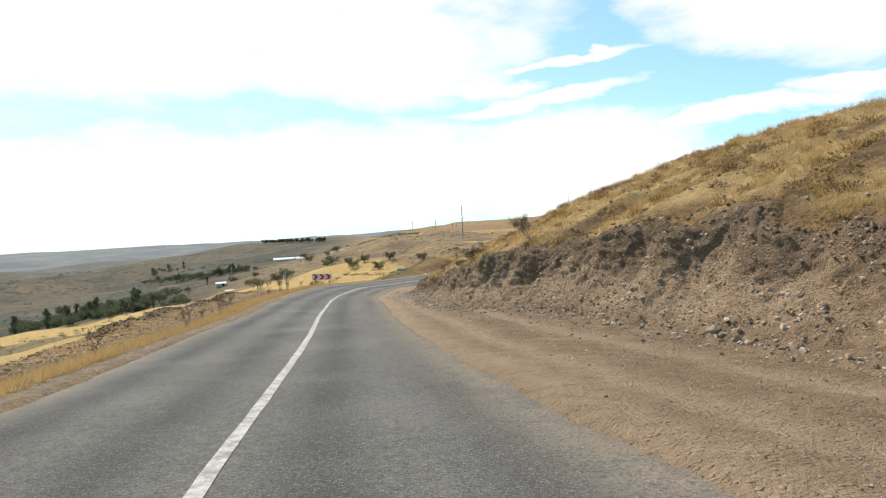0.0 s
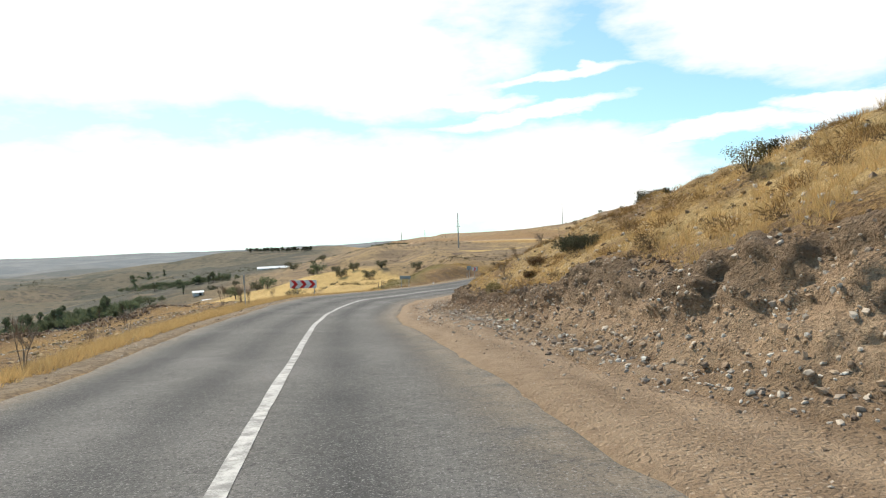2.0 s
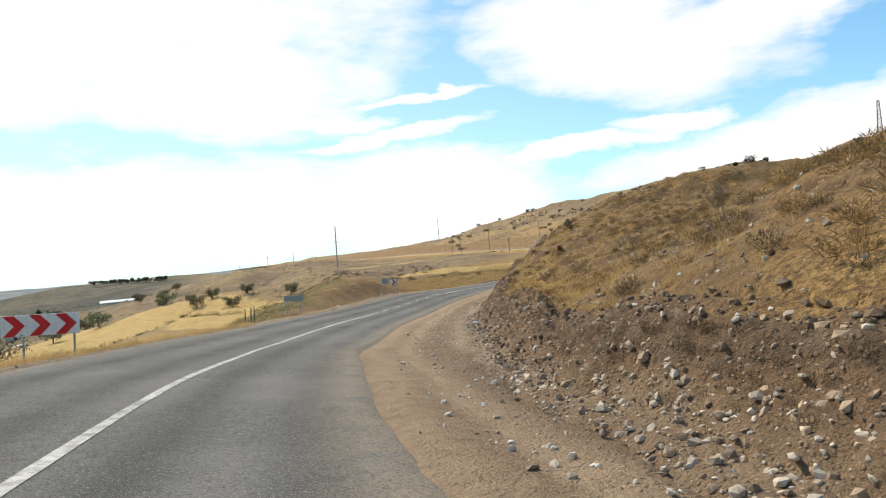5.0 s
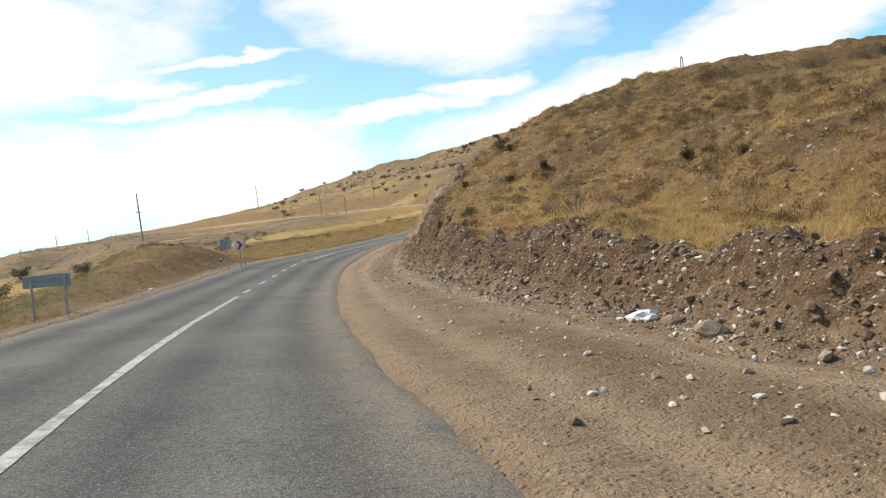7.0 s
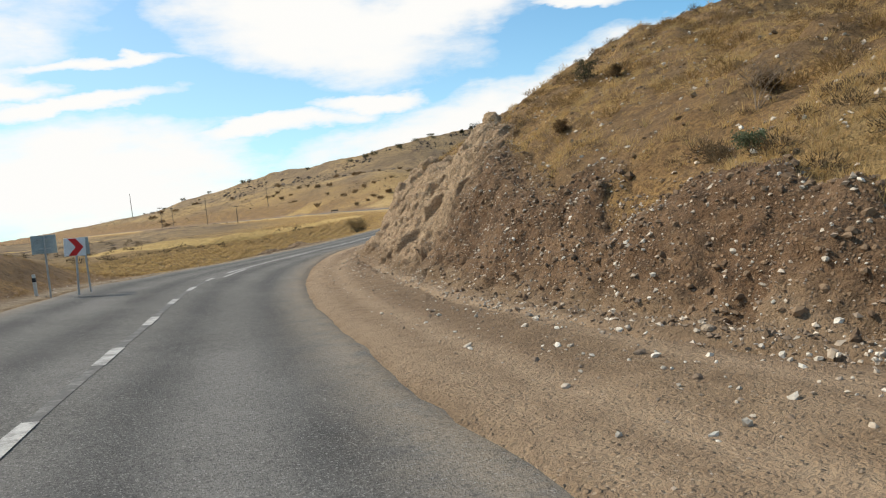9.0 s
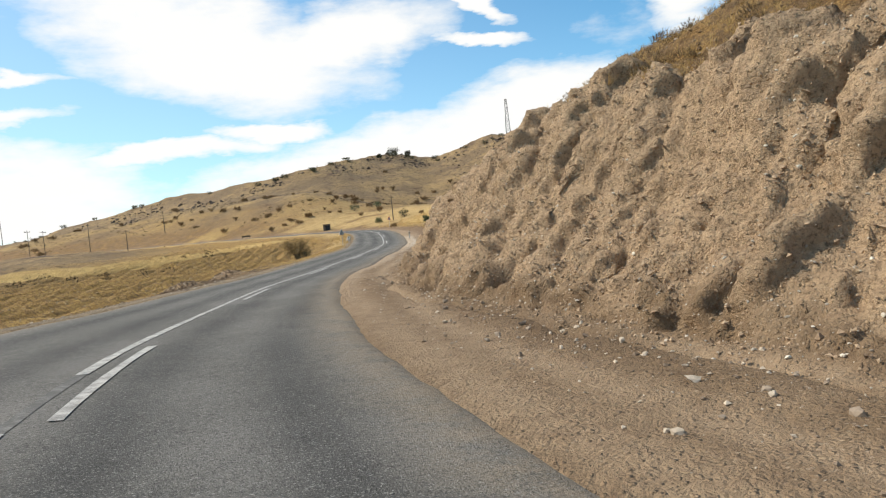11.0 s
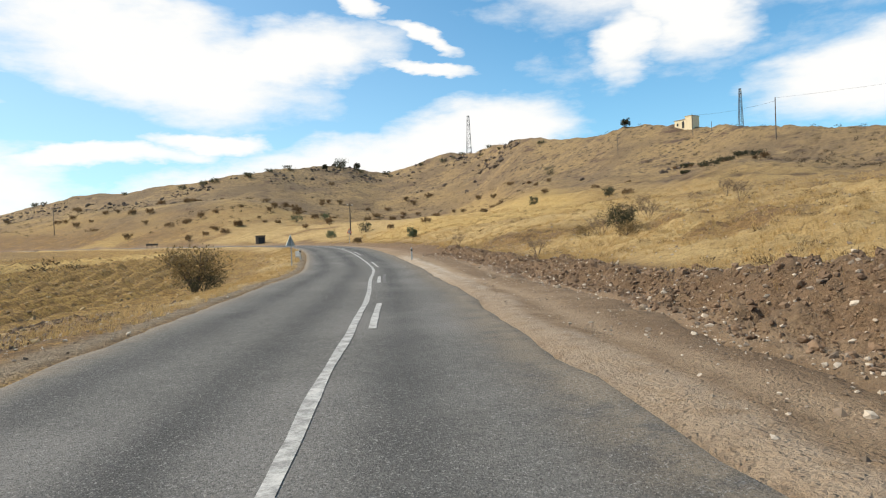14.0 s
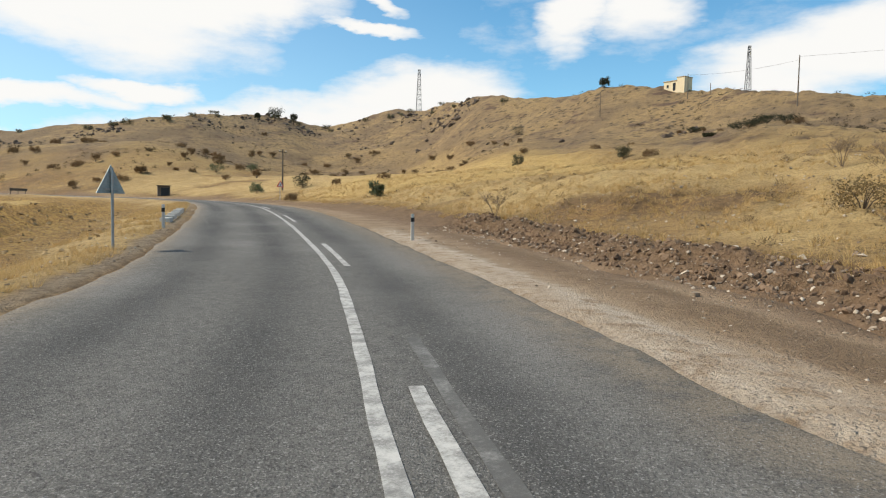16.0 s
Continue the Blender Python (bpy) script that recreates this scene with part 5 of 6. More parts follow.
def scatter_far_scrub():
    """Low dark scrub on the distant hills, too small and many to count."""
    n = 10000
    az, r = np.radians(RNG.uniform(-4, 125, n)), RNG.uniform(70, 360, n)
    x, y = HUB[0] + np.sin(az) * r, HUB[1] + np.cos(az) * r
    hill, u = far_hill(x, y)
    keep = (u > 0.08) & (u < 1.02) & (hill > 0.4) & (rough(x, y, 60, 71) + 0.6 * rough(x, y, 20, 72) > -0.1)
    x, y = x[keep], y[keep]
    cushions("hill_scrub", x, y, RNG.uniform(0.25, 0.7, len(x)), 36, M_SCRUB, "low dark brown scrub dotting the distant hillside", "scrub", 0.8, 0.09)


scatter_far_scrub()


def scatter_plain_scrub():
    """Scrub on the rolling land west of the road."""
    n = 2600
    x, y = RNG.uniform(-45, 90, n), 165 + 300 * RNG.random(n) ** 1.4
    s, d = along(x, y)
    keep = (d < -16) & (rough(x, y, 40, 85) + 0.7 * rough(x, y, 15, 86) > 0.12)
    x, y = x[keep], y[keep]
    cushions("plain_scrub", x, y, RNG.uniform(0.25, 0.8, len(x)), 50, M_SCRUB, "dark brown scrub on the rolling stubble land", "scrub", 0.8, 0.08)


scatter_plain_scrub()


def scatter_far_rocks():
    """Dark outcrops under the crests, and loose stones on the far slopes."""
    for lo, hi, u0, u1, n in ((52, 65, 0.72, 1.0, 480), (16, 31, 0.70, 0.98, 480), (36, 46, 0.8, 1.0, 200), (8, 90, 0.5, 0.98, 900)):
        az = RNG.uniform(lo, hi, n)
        reach = table(az, [0, 5, 9, 15, 22, 33, 42, 50, 54, 60, 65, 70, 75, 82, 90], [480, 450, 420, 380, 300, 250, 290, 290, 270, 200, 175, 158, 145, 125, 115])
        r = reach * (0.43 + 0.57 * RNG.uniform(u0, u1, n))
        x, y = HUB[0] + np.sin(np.radians(az)) * r, HUB[1] + np.cos(np.radians(az)) * r
        keep = rough(x, y, 26, 75) + 0.7 * rough(x, y, 8, 76) > (0.0 if n < 500 else 0.2)
        x, y = x[keep], y[keep]
        rubble("ridge_rocks", x, y, sizes(len(x), 0.3, 1.1), M_ROCK, "dark weathered rock outcrops on the distant ridge", "rocks", 0.3, 0.7)


def scatter_valley_scrub():
    """Dark scrub and low thickets over the valley floor and its slopes."""
    n = 9000
    x, y = -26 - 420 * RNG.random(n) ** 1.3, 60 + 700 * RNG.random(n)
    keep = rough(x, y, 70, 77) + 0.7 * rough(x, y, 22, 78) > 0.1
    x, y = x[keep], y[keep]
    far = np.hypot(x, y)
    cushions("valley_scrub", x, y, RNG.uniform(0.4, 1.2, len(x)) * (0.6 + far / 600), 34, M_LEAF_DARK, "dark grey-green scrub scattered over the valley", "scrub", 0.85, 0.1)


scatter_far_rocks()
scatter_valley_scrub()

# ---------------------------------------------------------------- boulders


def boulder(s, d, size, label, flat=0.7, mat=None, seed=0, group=""):
    rng = np.random.default_rng(seed)
    v = ICO2_V * (1 + 0.16 * rng.standard_normal((len(ICO2_V), 1)) * 0.5) * rng.uniform(0.75, 1.2, 3)
    for k in range(5):
        n = rng.standard_normal(3)
        n /= np.linalg.norm(n)
        over = np.maximum(v @ n - 0.72, 0)
        v = v - over[:, None] * n
    v[:, 2] *= flat
    size = size * 0.62
    ob = new("boulder", mesh_from("boulder", v * size, ICO2_F, mat or M_STONE, False))
    ob.matrix_basis = stand(s, d, rng.uniform(0, 360), -size * flat * 0.35)
    return tagged(ob, label, "boulder", group)


for k, (s, d, size) in enumerate([(74.6, 4.5, 0.26), (75.6, 4.7, 0.22), (82.0, 4.7, 0.17), (72.0, 4.6, 0.2), (46.8, 3.7, 0.24), (45.6, 3.9, 0.26), (47.6, 3.7, 0.16), (44.6, 4.0, 0.15),
                                  (10.4, 6.3, 0.26), (16.5, 6.0, 0.12), (84.2, 5.2, 0.2), (86.0, 5.2, 0.15), (80.2, 4.9, 0.14), (94.0, 4.9, 0.14), (90.3, 5.3, 0.18), (127.5, 2.9, 0.10),
                                  (131.0, 3.1, 0.11), (141.5, 3.9, 0.11), (157.8, 5.2, 0.12), (164.5, 5.4, 0.11), (152.5, 5.3, 0.13), (172.0, 5.3, 0.12), (69.6, 4.9, 0.16), (67.8, 4.6, 0.18),
                                  (56.5, 3.4, 0.14), (53.0, 3.6, 0.13), (50.5, 3.6, 0.16), (60.5, 3.7, 0.15)]):
    boulder(s, d, size, "rough tan boulder at the foot of the earth bank", 0.78, M_BOULDER, 100 + k, "boulders along the bank")
for k, (s, d, size) in enumerate([(64, -8.6, 0.42), (65.5, -9.3, 0.5), (67, -9.0, 0.36), (70.5, -7.3, 0.3), (72.5, -7.2, 0.26), (75, -7.0, 0.22), (62.5, -8.4, 0.3)]):
    boulder(s, d, size, "dark earth and rock lump beside the chevron sign", 0.6, M_CLOD if k % 3 else M_STONE, 150 + k, "rubble by the chevron sign")

# ---------------------------------------------------------------- bushes and trees


def leaf_cloud(rng, centres, radius, count, leaf):
    """Many small tilted leaf cards round the given centres."""
    c = centres[rng.integers(0, len(centres), count)]
    p = rng.standard_normal((count, 3))
    p /= np.linalg.norm(p, axis=1)[:, None]
    p = c + p * radius * rng.random((count, 1)) ** 0.45
    u = rng.standard_normal((count, 3))
    u /= np.linalg.norm(u, axis=1)[:, None]
    w = np.cross(u, rng.standard_normal((count, 3)))
    w /= np.linalg.norm(w, axis=1)[:, None]
    size = leaf * rng.uniform(0.6, 1.3, (count, 1))
    v = np.stack([p - u * size, p - w * size * 0.55, p + u * size, p + w * size * 0.55], 1).reshape(-1, 3)
    return v, np.arange(count * 4).reshape(-1, 4)


def make_bush(name, seed, high, wide, leaf, count, mat, label, category, lobes=7, bare=0.25, stems=5, lean=0.0, group=""):
    """A bush with stems that fork into clumps of leaves; stands at the origin."""
    rng = np.random.default_rng(seed)
    root = thing(name, Matrix.Identity(4), label, category, group)
    tips = []
    bm = bmesh.new()
    for k in range(stems):
        a = 2 * math.pi * (k + rng.random()) / stems
        reach = wide * rng.uniform(0.35, 0.95)
        tip = Vector((math.cos(a) * reach + lean * high, math.sin(a) * reach, high * rng.uniform(0.55, 0.85)))
        mid = Vector((tip.x * 0.35, tip.y * 0.35, tip.z * 0.5))
        tube([(0, 0, -0.08), mid, tip], [0.016 * high + 0.003, 0.011 * high + 0.002, 0.004 * high], 5, bm)
        tips.append(tip)
        for j in range(2):
            t2 = tip + Vector((rng.uniform(-1, 1) * wide * 0.4, rng.uniform(-1, 1) * wide * 0.4, high * rng.uniform(0.0, 0.25)))
            tube([mid.lerp(tip, 0.6), t2], [0.007 * high, 0.003 * high], 4, bm)
            tips.append(t2)
    part("stem", bm, M_BARK, root)
    n = lobes * 3
    a, r = rng.uniform(0, 2 * math.pi, n), np.sqrt(rng.random(n)) * 0.72
    top = high * np.sqrt(np.clip(1 - r * r, 0.1, 1)) * rng.uniform(0.55, 0.9, n)
    dome = np.stack([np.cos(a) * r * wide + lean * top, np.sin(a) * r * wide, bare * high + (top - bare * high) * rng.uniform(0.25, 1.0, n)], -1)
    c = np.vstack([np.array([t[:] for t in tips]) * (0.85, 0.85, 0.9), dome])
    v, f = leaf_cloud(rng, c, min(high, wide) * 0.29, count, leaf)
    v[:, 2] = np.maximum(v[:, 2], 0.03)
    crown = new("crown", mesh_from("crown", v, f, mat))
    crown.parent = root
    return root


def make_tree(name, seed, high, wide, leaf, count, mat, label, group=""):
    rng = np.random.default_rng(seed)
    root = thing(name, Matrix.Identity(4), label, "tree", group)
    bm = tube([(0, 0, -0.15), (0.04 * wide, 0.02, high * 0.22), (-0.03 * wide, 0.03, high * 0.45), (0, 0, high * 0.7)], [0.05 * high, 0.038 * high, 0.025 * high, 0.01 * high], 7)
    tips = [Vector((0, 0, high * 0.8))]
    for k in range(7):
        a = 2.4 * k + rng.random()
        z0 = high * rng.uniform(0.3, 0.6)
        tip = Vector((math.cos(a) * wide * rng.uniform(0.4, 0.85), math.sin(a) * wide * rng.uniform(0.4, 0.85), z0 + high * rng.uniform(0.1, 0.3)))
        tube([(0, 0, z0), tip * 0.55 + Vector((0, 0, z0 * 0.5)), tip], [0.018 * high, 0.012 * high, 0.004 * high], 5, bm)
        tips.append(tip)
    part("trunk", bm, M_BARK, root)
    n = 16
    a, e = rng.uniform(0, 2 * math.pi, n), rng.uniform(-0.9, 1, n)
    ball = np.stack([np.cos(a) * np.sqrt(1 - e * e * 0.9) * wide * 0.6, np.sin(a) * np.sqrt(1 - e * e * 0.9) * wide * 0.6, high * (0.56 + 0.3 * e)], -1)
    v, f = leaf_cloud(rng, np.vstack([np.array([t[:] for t in tips]), ball]), wide * 0.36, count, leaf)
    crown = new("crown", mesh_from("crown", v, f, mat))
    crown.parent = root
    return root


def make_dead_shrub(name, seed, high, wide, label, forks=5, lean=0.0, mat=None, group=""):
    """A leafless shrub: a short stem that forks into many bare twigs."""
    rng = np.random.default_rng(seed)
    root = thing(name, Matrix.Identity(4), label, "shrub", group)
    stem, twigs = bmesh.new(), bmesh.new()
    for k in range(forks):
        a = 2 * math.pi * (k + rng.random()) / forks
        tip = Vector((math.cos(a) * wide * rng.uniform(0.25, 0.6) + lean * high, math.sin(a) * wide * rng.uniform(0.25, 0.6), high * rng.uniform(0.55, 0.8)))
        mid = tip * 0.45 + Vector((rng.uniform(-0.05, 0.05), rng.uniform(-0.05, 0.05), high * 0.08))
        tube([(0, 0, -0.08), mid, tip], [0.009 * high + 0.003, 0.006 * high + 0.002, 0.003 * high + 0.001], 5, stem)
        for j in range(8):
            b = mid.lerp(tip, rng.uniform(0.1, 1.0))
            t2 = b + Vector((rng.uniform(-1, 1) * wide * 0.35 + lean * 0.2, rng.uniform(-1, 1) * wide * 0.35, high * rng.uniform(0.12, 0.34)))
            tube([b, b.lerp(t2, 0.55) + Vector((0, 0, 0.03 * high)), t2], [0.005 * high + 0.001, 0.004 * high, 0.002 * high + 0.001], 3, twigs)
            for i in range(5):
                c = b.lerp(t2, rng.uniform(0.4, 1.0))
                t3 = c + Vector((rng.uniform(-1, 1) * wide * 0.16, rng.uniform(-1, 1) * wide * 0.16, high * rng.uniform(0.04, 0.16)))
                tube([c, t3], [0.003 * high + 0.001, 0.0015 * high], 3, twigs)
    part("stem", stem, mat or M_TWIG, root)
    part("branchwork", twigs, mat or M_TWIG, root)
    return root


def put_many(maker, places, group):
    """First made in place, the rest copied: places are (pose, scale)."""
    first = None
    for m, k in places:
        if first is None:
            first = maker()
            first["group"] = group
            ob = first
            ob.matrix_basis = m @ Matrix.Diagonal((k, k, k, 1))
        else:
            ob = copy_thing(first, m)
            ob.matrix_basis = m @ Matrix.Diagonal((k, k, k, 1))


def place_near_bushes():
    for s, d, h, w, seed, label in ((57.5, 14.7, 1.15, 0.8, 1, "dark green thorny bush on the hillside skyline"), (53.6, 14.5, 0.7, 0.5, 2, "small dark green bush on the hillside skyline"),
                                    (43.4, 15.7, 1.1, 0.75, 7, "round dark green bush on the near slope")):
        b = make_bush("bush", seed, h, w, 0.04, 3600, M_LEAF, label, "bush", 12, 0.05, 7, -0.1)
        b.matrix_basis = stand(s, d, 40 * seed)
    for s, d, h, w, seed in ((41.5, 7.4, 0.62, 0.8, 3), (42.6, 7.8, 0.55, 0.75, 4), (44.3, 6.7, 0.42, 0.42, 5), (42.0, 6.0, 0.25, 0.3, 6), (40.6, 7.6, 0.5, 0.7, 8)):
        b = make_bush("bush", seed, h, w, 0.024, 3000, M_LEAF if seed in (3, 4, 8) else M_LEAF_BROWN, "low sprawling dark bush in dry hillside grass", "bush", 9, 0.05, 9)
        b.matrix_basis = stand(s, d, 70 * seed)
    for s, d, k, seed in ((108.6, 11.4, 0.85, 11), (104.0, 8.4, 0.4, 12), (100.5, 13.8, 0.5, 13), (83.0, 11.4, 0.45, 14), (98.0, 9.5, 0.4, 15), (106.5, 11.5, 0.4, 16), (95.0, 10.2, 0.4, 17), (88.5, 13.0, 0.45, 18), (79.0, 12.0, 0.45, 19)):
        b = make_bush("bush", seed, 0.9 * k, 0.55 * k, 0.024, 1500, M_LEAF if seed == 11 else M_LEAF_BROWN, "small round grey-green bush on the dry slope" if seed == 11 else "small round brown bush on the dry slope", "bush", 7, 0.05, 6)
        b.matrix_basis = stand(s, d, 50 * seed)
    # olive weeds
    for s, d, k, seed in ((32.0, 8.6, 0.9, 21), (44.0, 4.9, 0.8, 22)):
        b = make_bush("weed", seed, 0.7 * k, 0.55 * k, 0.018, 1700, M_OLIVE, "olive green feathery weed on the bank top", "weed", 7, 0.1, 8)
        b.matrix_basis = stand(s, d, 30 * seed)
    b = make_bush("weed", 23, 0.28, 0.3, 0.02, 1200, M_LEAF_GREEN, "fresh pale green weed on the dry slope", "weed", 7, 0.05, 8)
    b.matrix_basis = stand(95.9, 7.25, 20)
    # roadside bush at the field
    b = make_bush("bush", 31, 1.85, 1.5, 0.05, 3600, M_LEAF_DRY, "tall half-dry green and brown bush beside the road", "bush", 11, 0.15, 12)
    b.matrix_basis = stand(169.3, -6.9, 15)
    b = make_bush("bush", 32, 0.8, 1.0, 0.03, 1600, M_LEAF, "dark green lower bush beside the tall roadside bush", "bush", 9, 0.1, 7)
    b.matrix_basis = stand(168.3, -6.3, 80)
    b = make_bush("bush", 33, 1.2, 1.0, 0.036, 3200, M_LEAF, "dark green bush in the golden meadow", "bush", 9, 0.08, 8)
    b.matrix_basis = at(57.3, 147.1, 10)
    for x, y, h, w, seed in ((58.3, 149.5, 0.8, 0.9, 35), (55.5, 146.0, 0.7, 0.8, 36)):
        b = make_bush("bush", seed, h, w, 0.03, 1300, M_LEAF_DRY, "low brown half-dry bush in the meadow grass", "bush", 8, 0.08, 8)
        b.matrix_basis = at(x, y, 30 * seed)
    b = make_bush("bush", 34, 1.0, 0.8, 0.028, 1500, M_LEAF, "dark green bush beside a stony heap", "bush", 7, 0.1, 7)
    b.matrix_basis = stand(66.5, -8.2, 10)


place_near_bushes()


def place_dead_shrubs():
    for s, d, h, w, seed, lean, label in (
            (23.4, 6.8, 0.75, 0.6, 41, -0.5, "leaning dead thorn tree with bare branches"), (57.0, 8.7, 0.9, 0.6, 42, -0.2, "bare dead shrub on the hillside"),
            (50.4, 6.7, 0.6, 0.4, 43, -0.25, "bare dead shrub on the hillside"), (46.2, 5.7, 0.65, 0.35, 44, -0.2, "tall dead stalk with few branches"),
            (50.6, 7.9, 0.45, 0.4, 45, -0.25, "tall dead stalk with few branches"), (62.0, 8.5, 0.9, 0.5, 46, -0.2, "bare dead shrub on the hillside"),
            (76.0, 9.3, 1.0, 0.7, 47, -0.4, "dead forked shrub above the terrace"), (72.5, 10.4, 1.2, 0.8, 48, -0.3, "dead forked shrub above the terrace"),
            (89.0, 9.4, 1.1, 0.7, 49, -0.15, "dead forked shrub above the terrace"), (90.2, 9.1, 0.8, 0.5, 50, -0.2, "dead forked shrub above the terrace"),
            (84.0, 8.8, 0.8, 0.5, 51, -0.3, "dead forked shrub above the terrace"), (97.3, 8.6, 0.9, 0.8, 52, 0.3, "fallen dry thistle stalks on the slope"),
            (43.0, 5.3, 0.6, 0.5, 53, 0.0, "dry pale thistle on the bank top"), (37.6, 4.8, 0.7, 0.5, 54, 0.0, "dry pale thistle on the bank top"),
            (184.5, 6.9, 0.9, 0.8, 59, -0.1, "small bare shrub behind the earth berm"), (165.0, 5.6, 0.4, 0.6, 60, 0.0, "small dry weed on the dirt shoulder")):
        b = make_dead_shrub("dead_shrub", seed, h, w, label, 9 if seed == 41 else 5, lean)
        b.matrix_basis = stand(s, d, 0)
    for x, y, h, w, seed in ((57.5, 148.2, 1.3, 1.2, 55), (51.7, 148.6, 0.9, 0.9, 56), (60.2, 146.8, 1.2, 1.1, 57), (73.8, 146.7, 1.3, 1.0, 58), (65.7, 143.6, 1.4, 1.1, 62), (62.5, 149.0, 1.0, 0.9, 63), (68.5, 150.5, 1.1, 0.9, 64)):
        b = make_dead_shrub("dead_shrub", seed, h, w, "bare grey shrub in the meadow", 7, -0.1)
        b.matrix_basis = at(x, y, 0)
    for s, d, h, seed in ((22.8, -5.0, 0.75, 71), (27.6, -5.6, 0.6, 72), (31.0, -5.6, 0.95, 73), (40.5, -7.2, 0.8, 74), (55.9, -9.3, 1.1, 75), (57.7, -8.9, 1.2, 76), (59.5, -9.6, 0.9, 77), (53.5, -7.0, 0.9, 78),
                          (16.0, -5.4, 0.7, 79), (36.0, -6.4, 0.5, 81), (61.5, -8.2, 0.7, 83)):
        b = make_dead_shrub("dead_shrub", seed, h, h * 0.5, "small leafless brown shrub on the stony verge", 4, 0.05, None, "shrubs along the verge")
        b.matrix_basis = stand(s, d, seed * 31)


place_dead_shrubs()


def place_hill_bushes():
    rng = np.random.default_rng(5)
    spots = [(141.7, 266.8), (151.6, 274.6), (113.7, 233.1), (171.2, 280.8), (176.9, 282.9), (174.3, 273.2), (178.5, 273.1), (182.3, 270.0), (196.1, 283.9), (173.4, 258.3), (177.8, 258.8),
             (179.2, 253.4), (178.5, 249.4), (172.3, 243.6), (186.3, 249.6), (178.1, 238.6), (165.5, 230.0), (146.2, 214.5), (167.3, 220.3), (177.5, 232.5), (158.9, 209.9), (133.3, 195.9)]
    more = [(98.0, 194.8), (163.7, 240.6), (94.9, 198.8), (130.0, 178.3), (139.1, 171.3), (134.7, 168.1), (134.4, 164.3), (134.9, 160.2), (136.8, 159.2), (121.3, 180.0), (144.0, 175.7), (80.5, 190.5),
            (105.4, 270.3), (107.1, 267.9), (111.3, 268.8), (100.9, 270.1), (102.2, 283.2), (98.1, 251.4), (100.8, 249.1), (94.8, 252.2), (104.9, 250.8), (117.7, 268.3), (112.5, 254.1)]
    rest = [(112.0, 247.1), (129.6, 263.4), (153.9, 289.9), (124.7, 250.4), (140.2, 264.6), (122.5, 242.7), (107.7, 233.0), (96.3, 296.0), (93.3, 273.3), (201.2, 330.6), (109.9, 169.7)]
    every = spots + more + rest
    while len(every) < 125:
        az, u = radians(rng.uniform(8, 62)), rng.uniform(0.06, 0.55)
        a = math.degrees(az)
        r = float(table(a, [-20, 0, 5, 9, 15, 22, 33, 42, 50, 54, 60, 65, 70], [480, 480, 450, 420, 380, 300, 250, 290, 290, 270, 200, 175, 158])) * (0.43 + 0.57 * u)
        x, y = HUB[0] + math.sin(az) * r, HUB[1] + math.cos(az) * r
        if float(rough(x, y, 22, 87)) > -0.1:
            every.append((x, y))
    kinds = ((201, 1.0, 1.0, M_LEAF_BROWN, "dark brown round bush on the far hillside"), (202, 0.9, 1.25, M_LEAF_BROWN, "brownish spreading bush on the far hillside"), (203, 1.3, 0.9, M_LEAF_BROWN, "rusty brown upright bush on the far hillside"))
    for j, (seed, h, w, mat, label) in enumerate(kinds):
        places = []
        for k, (x, y) in enumerate(every):
            if k % 3 == j:
                far = math.hypot(x - 30, y - 138)
                places.append((at(x, y, 37 * k, 0.05), (0.0050 * far + 0.26) * rng.uniform(0.65, 1.3)))
        put_many(lambda: make_bush("bush", seed, h, w, 0.07, 800, mat, label, "bush", 7, 0.1, 6), places, "bushes on the far hillside")
    # crest bushes along the skyline
    places = []
    for k in range(34):
        az = radians(rng.uniform(4, 62))
        a = math.degrees(az)
        r = float(table(a, [-20, 0, 5, 9, 15, 22, 33, 42, 50, 54, 60, 65, 70], [480, 480, 450, 420, 380, 300, 250, 290, 290, 270, 200, 175, 158])) * rng.uniform(0.95, 1.0)
        places.append((at(HUB[0] + math.sin(az) * r, HUB[1] + math.cos(az) * r, 50 * k, 0.05), rng.uniform(1.0, 2.0)))
    put_many(lambda: make_bush("bush", 204, 1.0, 1.1, 0.08, 600, M_LEAF_FAR, "dark bush on the crest of the ridge", "bush", 7, 0.1, 6), places, "bushes along the ridge")
    for x, y, h, seed, label in ((228.6, 355.4, 5.6, 211, "broad dark tree on the saddle of the ridge"), (234.4, 350.8, 4.9, 212, "slender dark tree on the saddle of the ridge"),
                                 (221.5, 357.5, 2.4, 214, "small dark tree on the saddle of the ridge")):
        t = make_tree("tree", seed, h, h * (0.62 if seed != 212 else 0.38), 0.22, 900, M_LEAF, label)
        t.matrix_basis = at(x, y, seed, 0.1)
    b = make_bush("bush", 213, 2.3, 1.5, 0.12, 1600, M_LEAF, "round dark bush on the bare hilltop", "bush", 10, 0.1, 7)
    b.matrix_basis = at(188.9, 204.4, 0, 0.05)
    for x, y, h, w, seed in ((124.8, 163.7, 0.9, 2.1, 221), (128.5, 162.5, 0.8, 1.7, 222), (138.9, 161.1, 1.2, 2.0, 223), (140.4, 163.7, 0.9, 1.4, 224), (142.6, 173.0, 0.9, 1.6, 225), (125.6, 167.5, 0.6, 1.0, 226)):
        b = make_bush("bush", seed, h, w, 0.07, 1300, M_LEAF, "low dark sprawling bush under the hilltop", "bush", 10, 0.05, 9, 0.0, "dark bushes under the hilltop")
        b.matrix_basis = at(x, y, 40 * seed, 0.05)
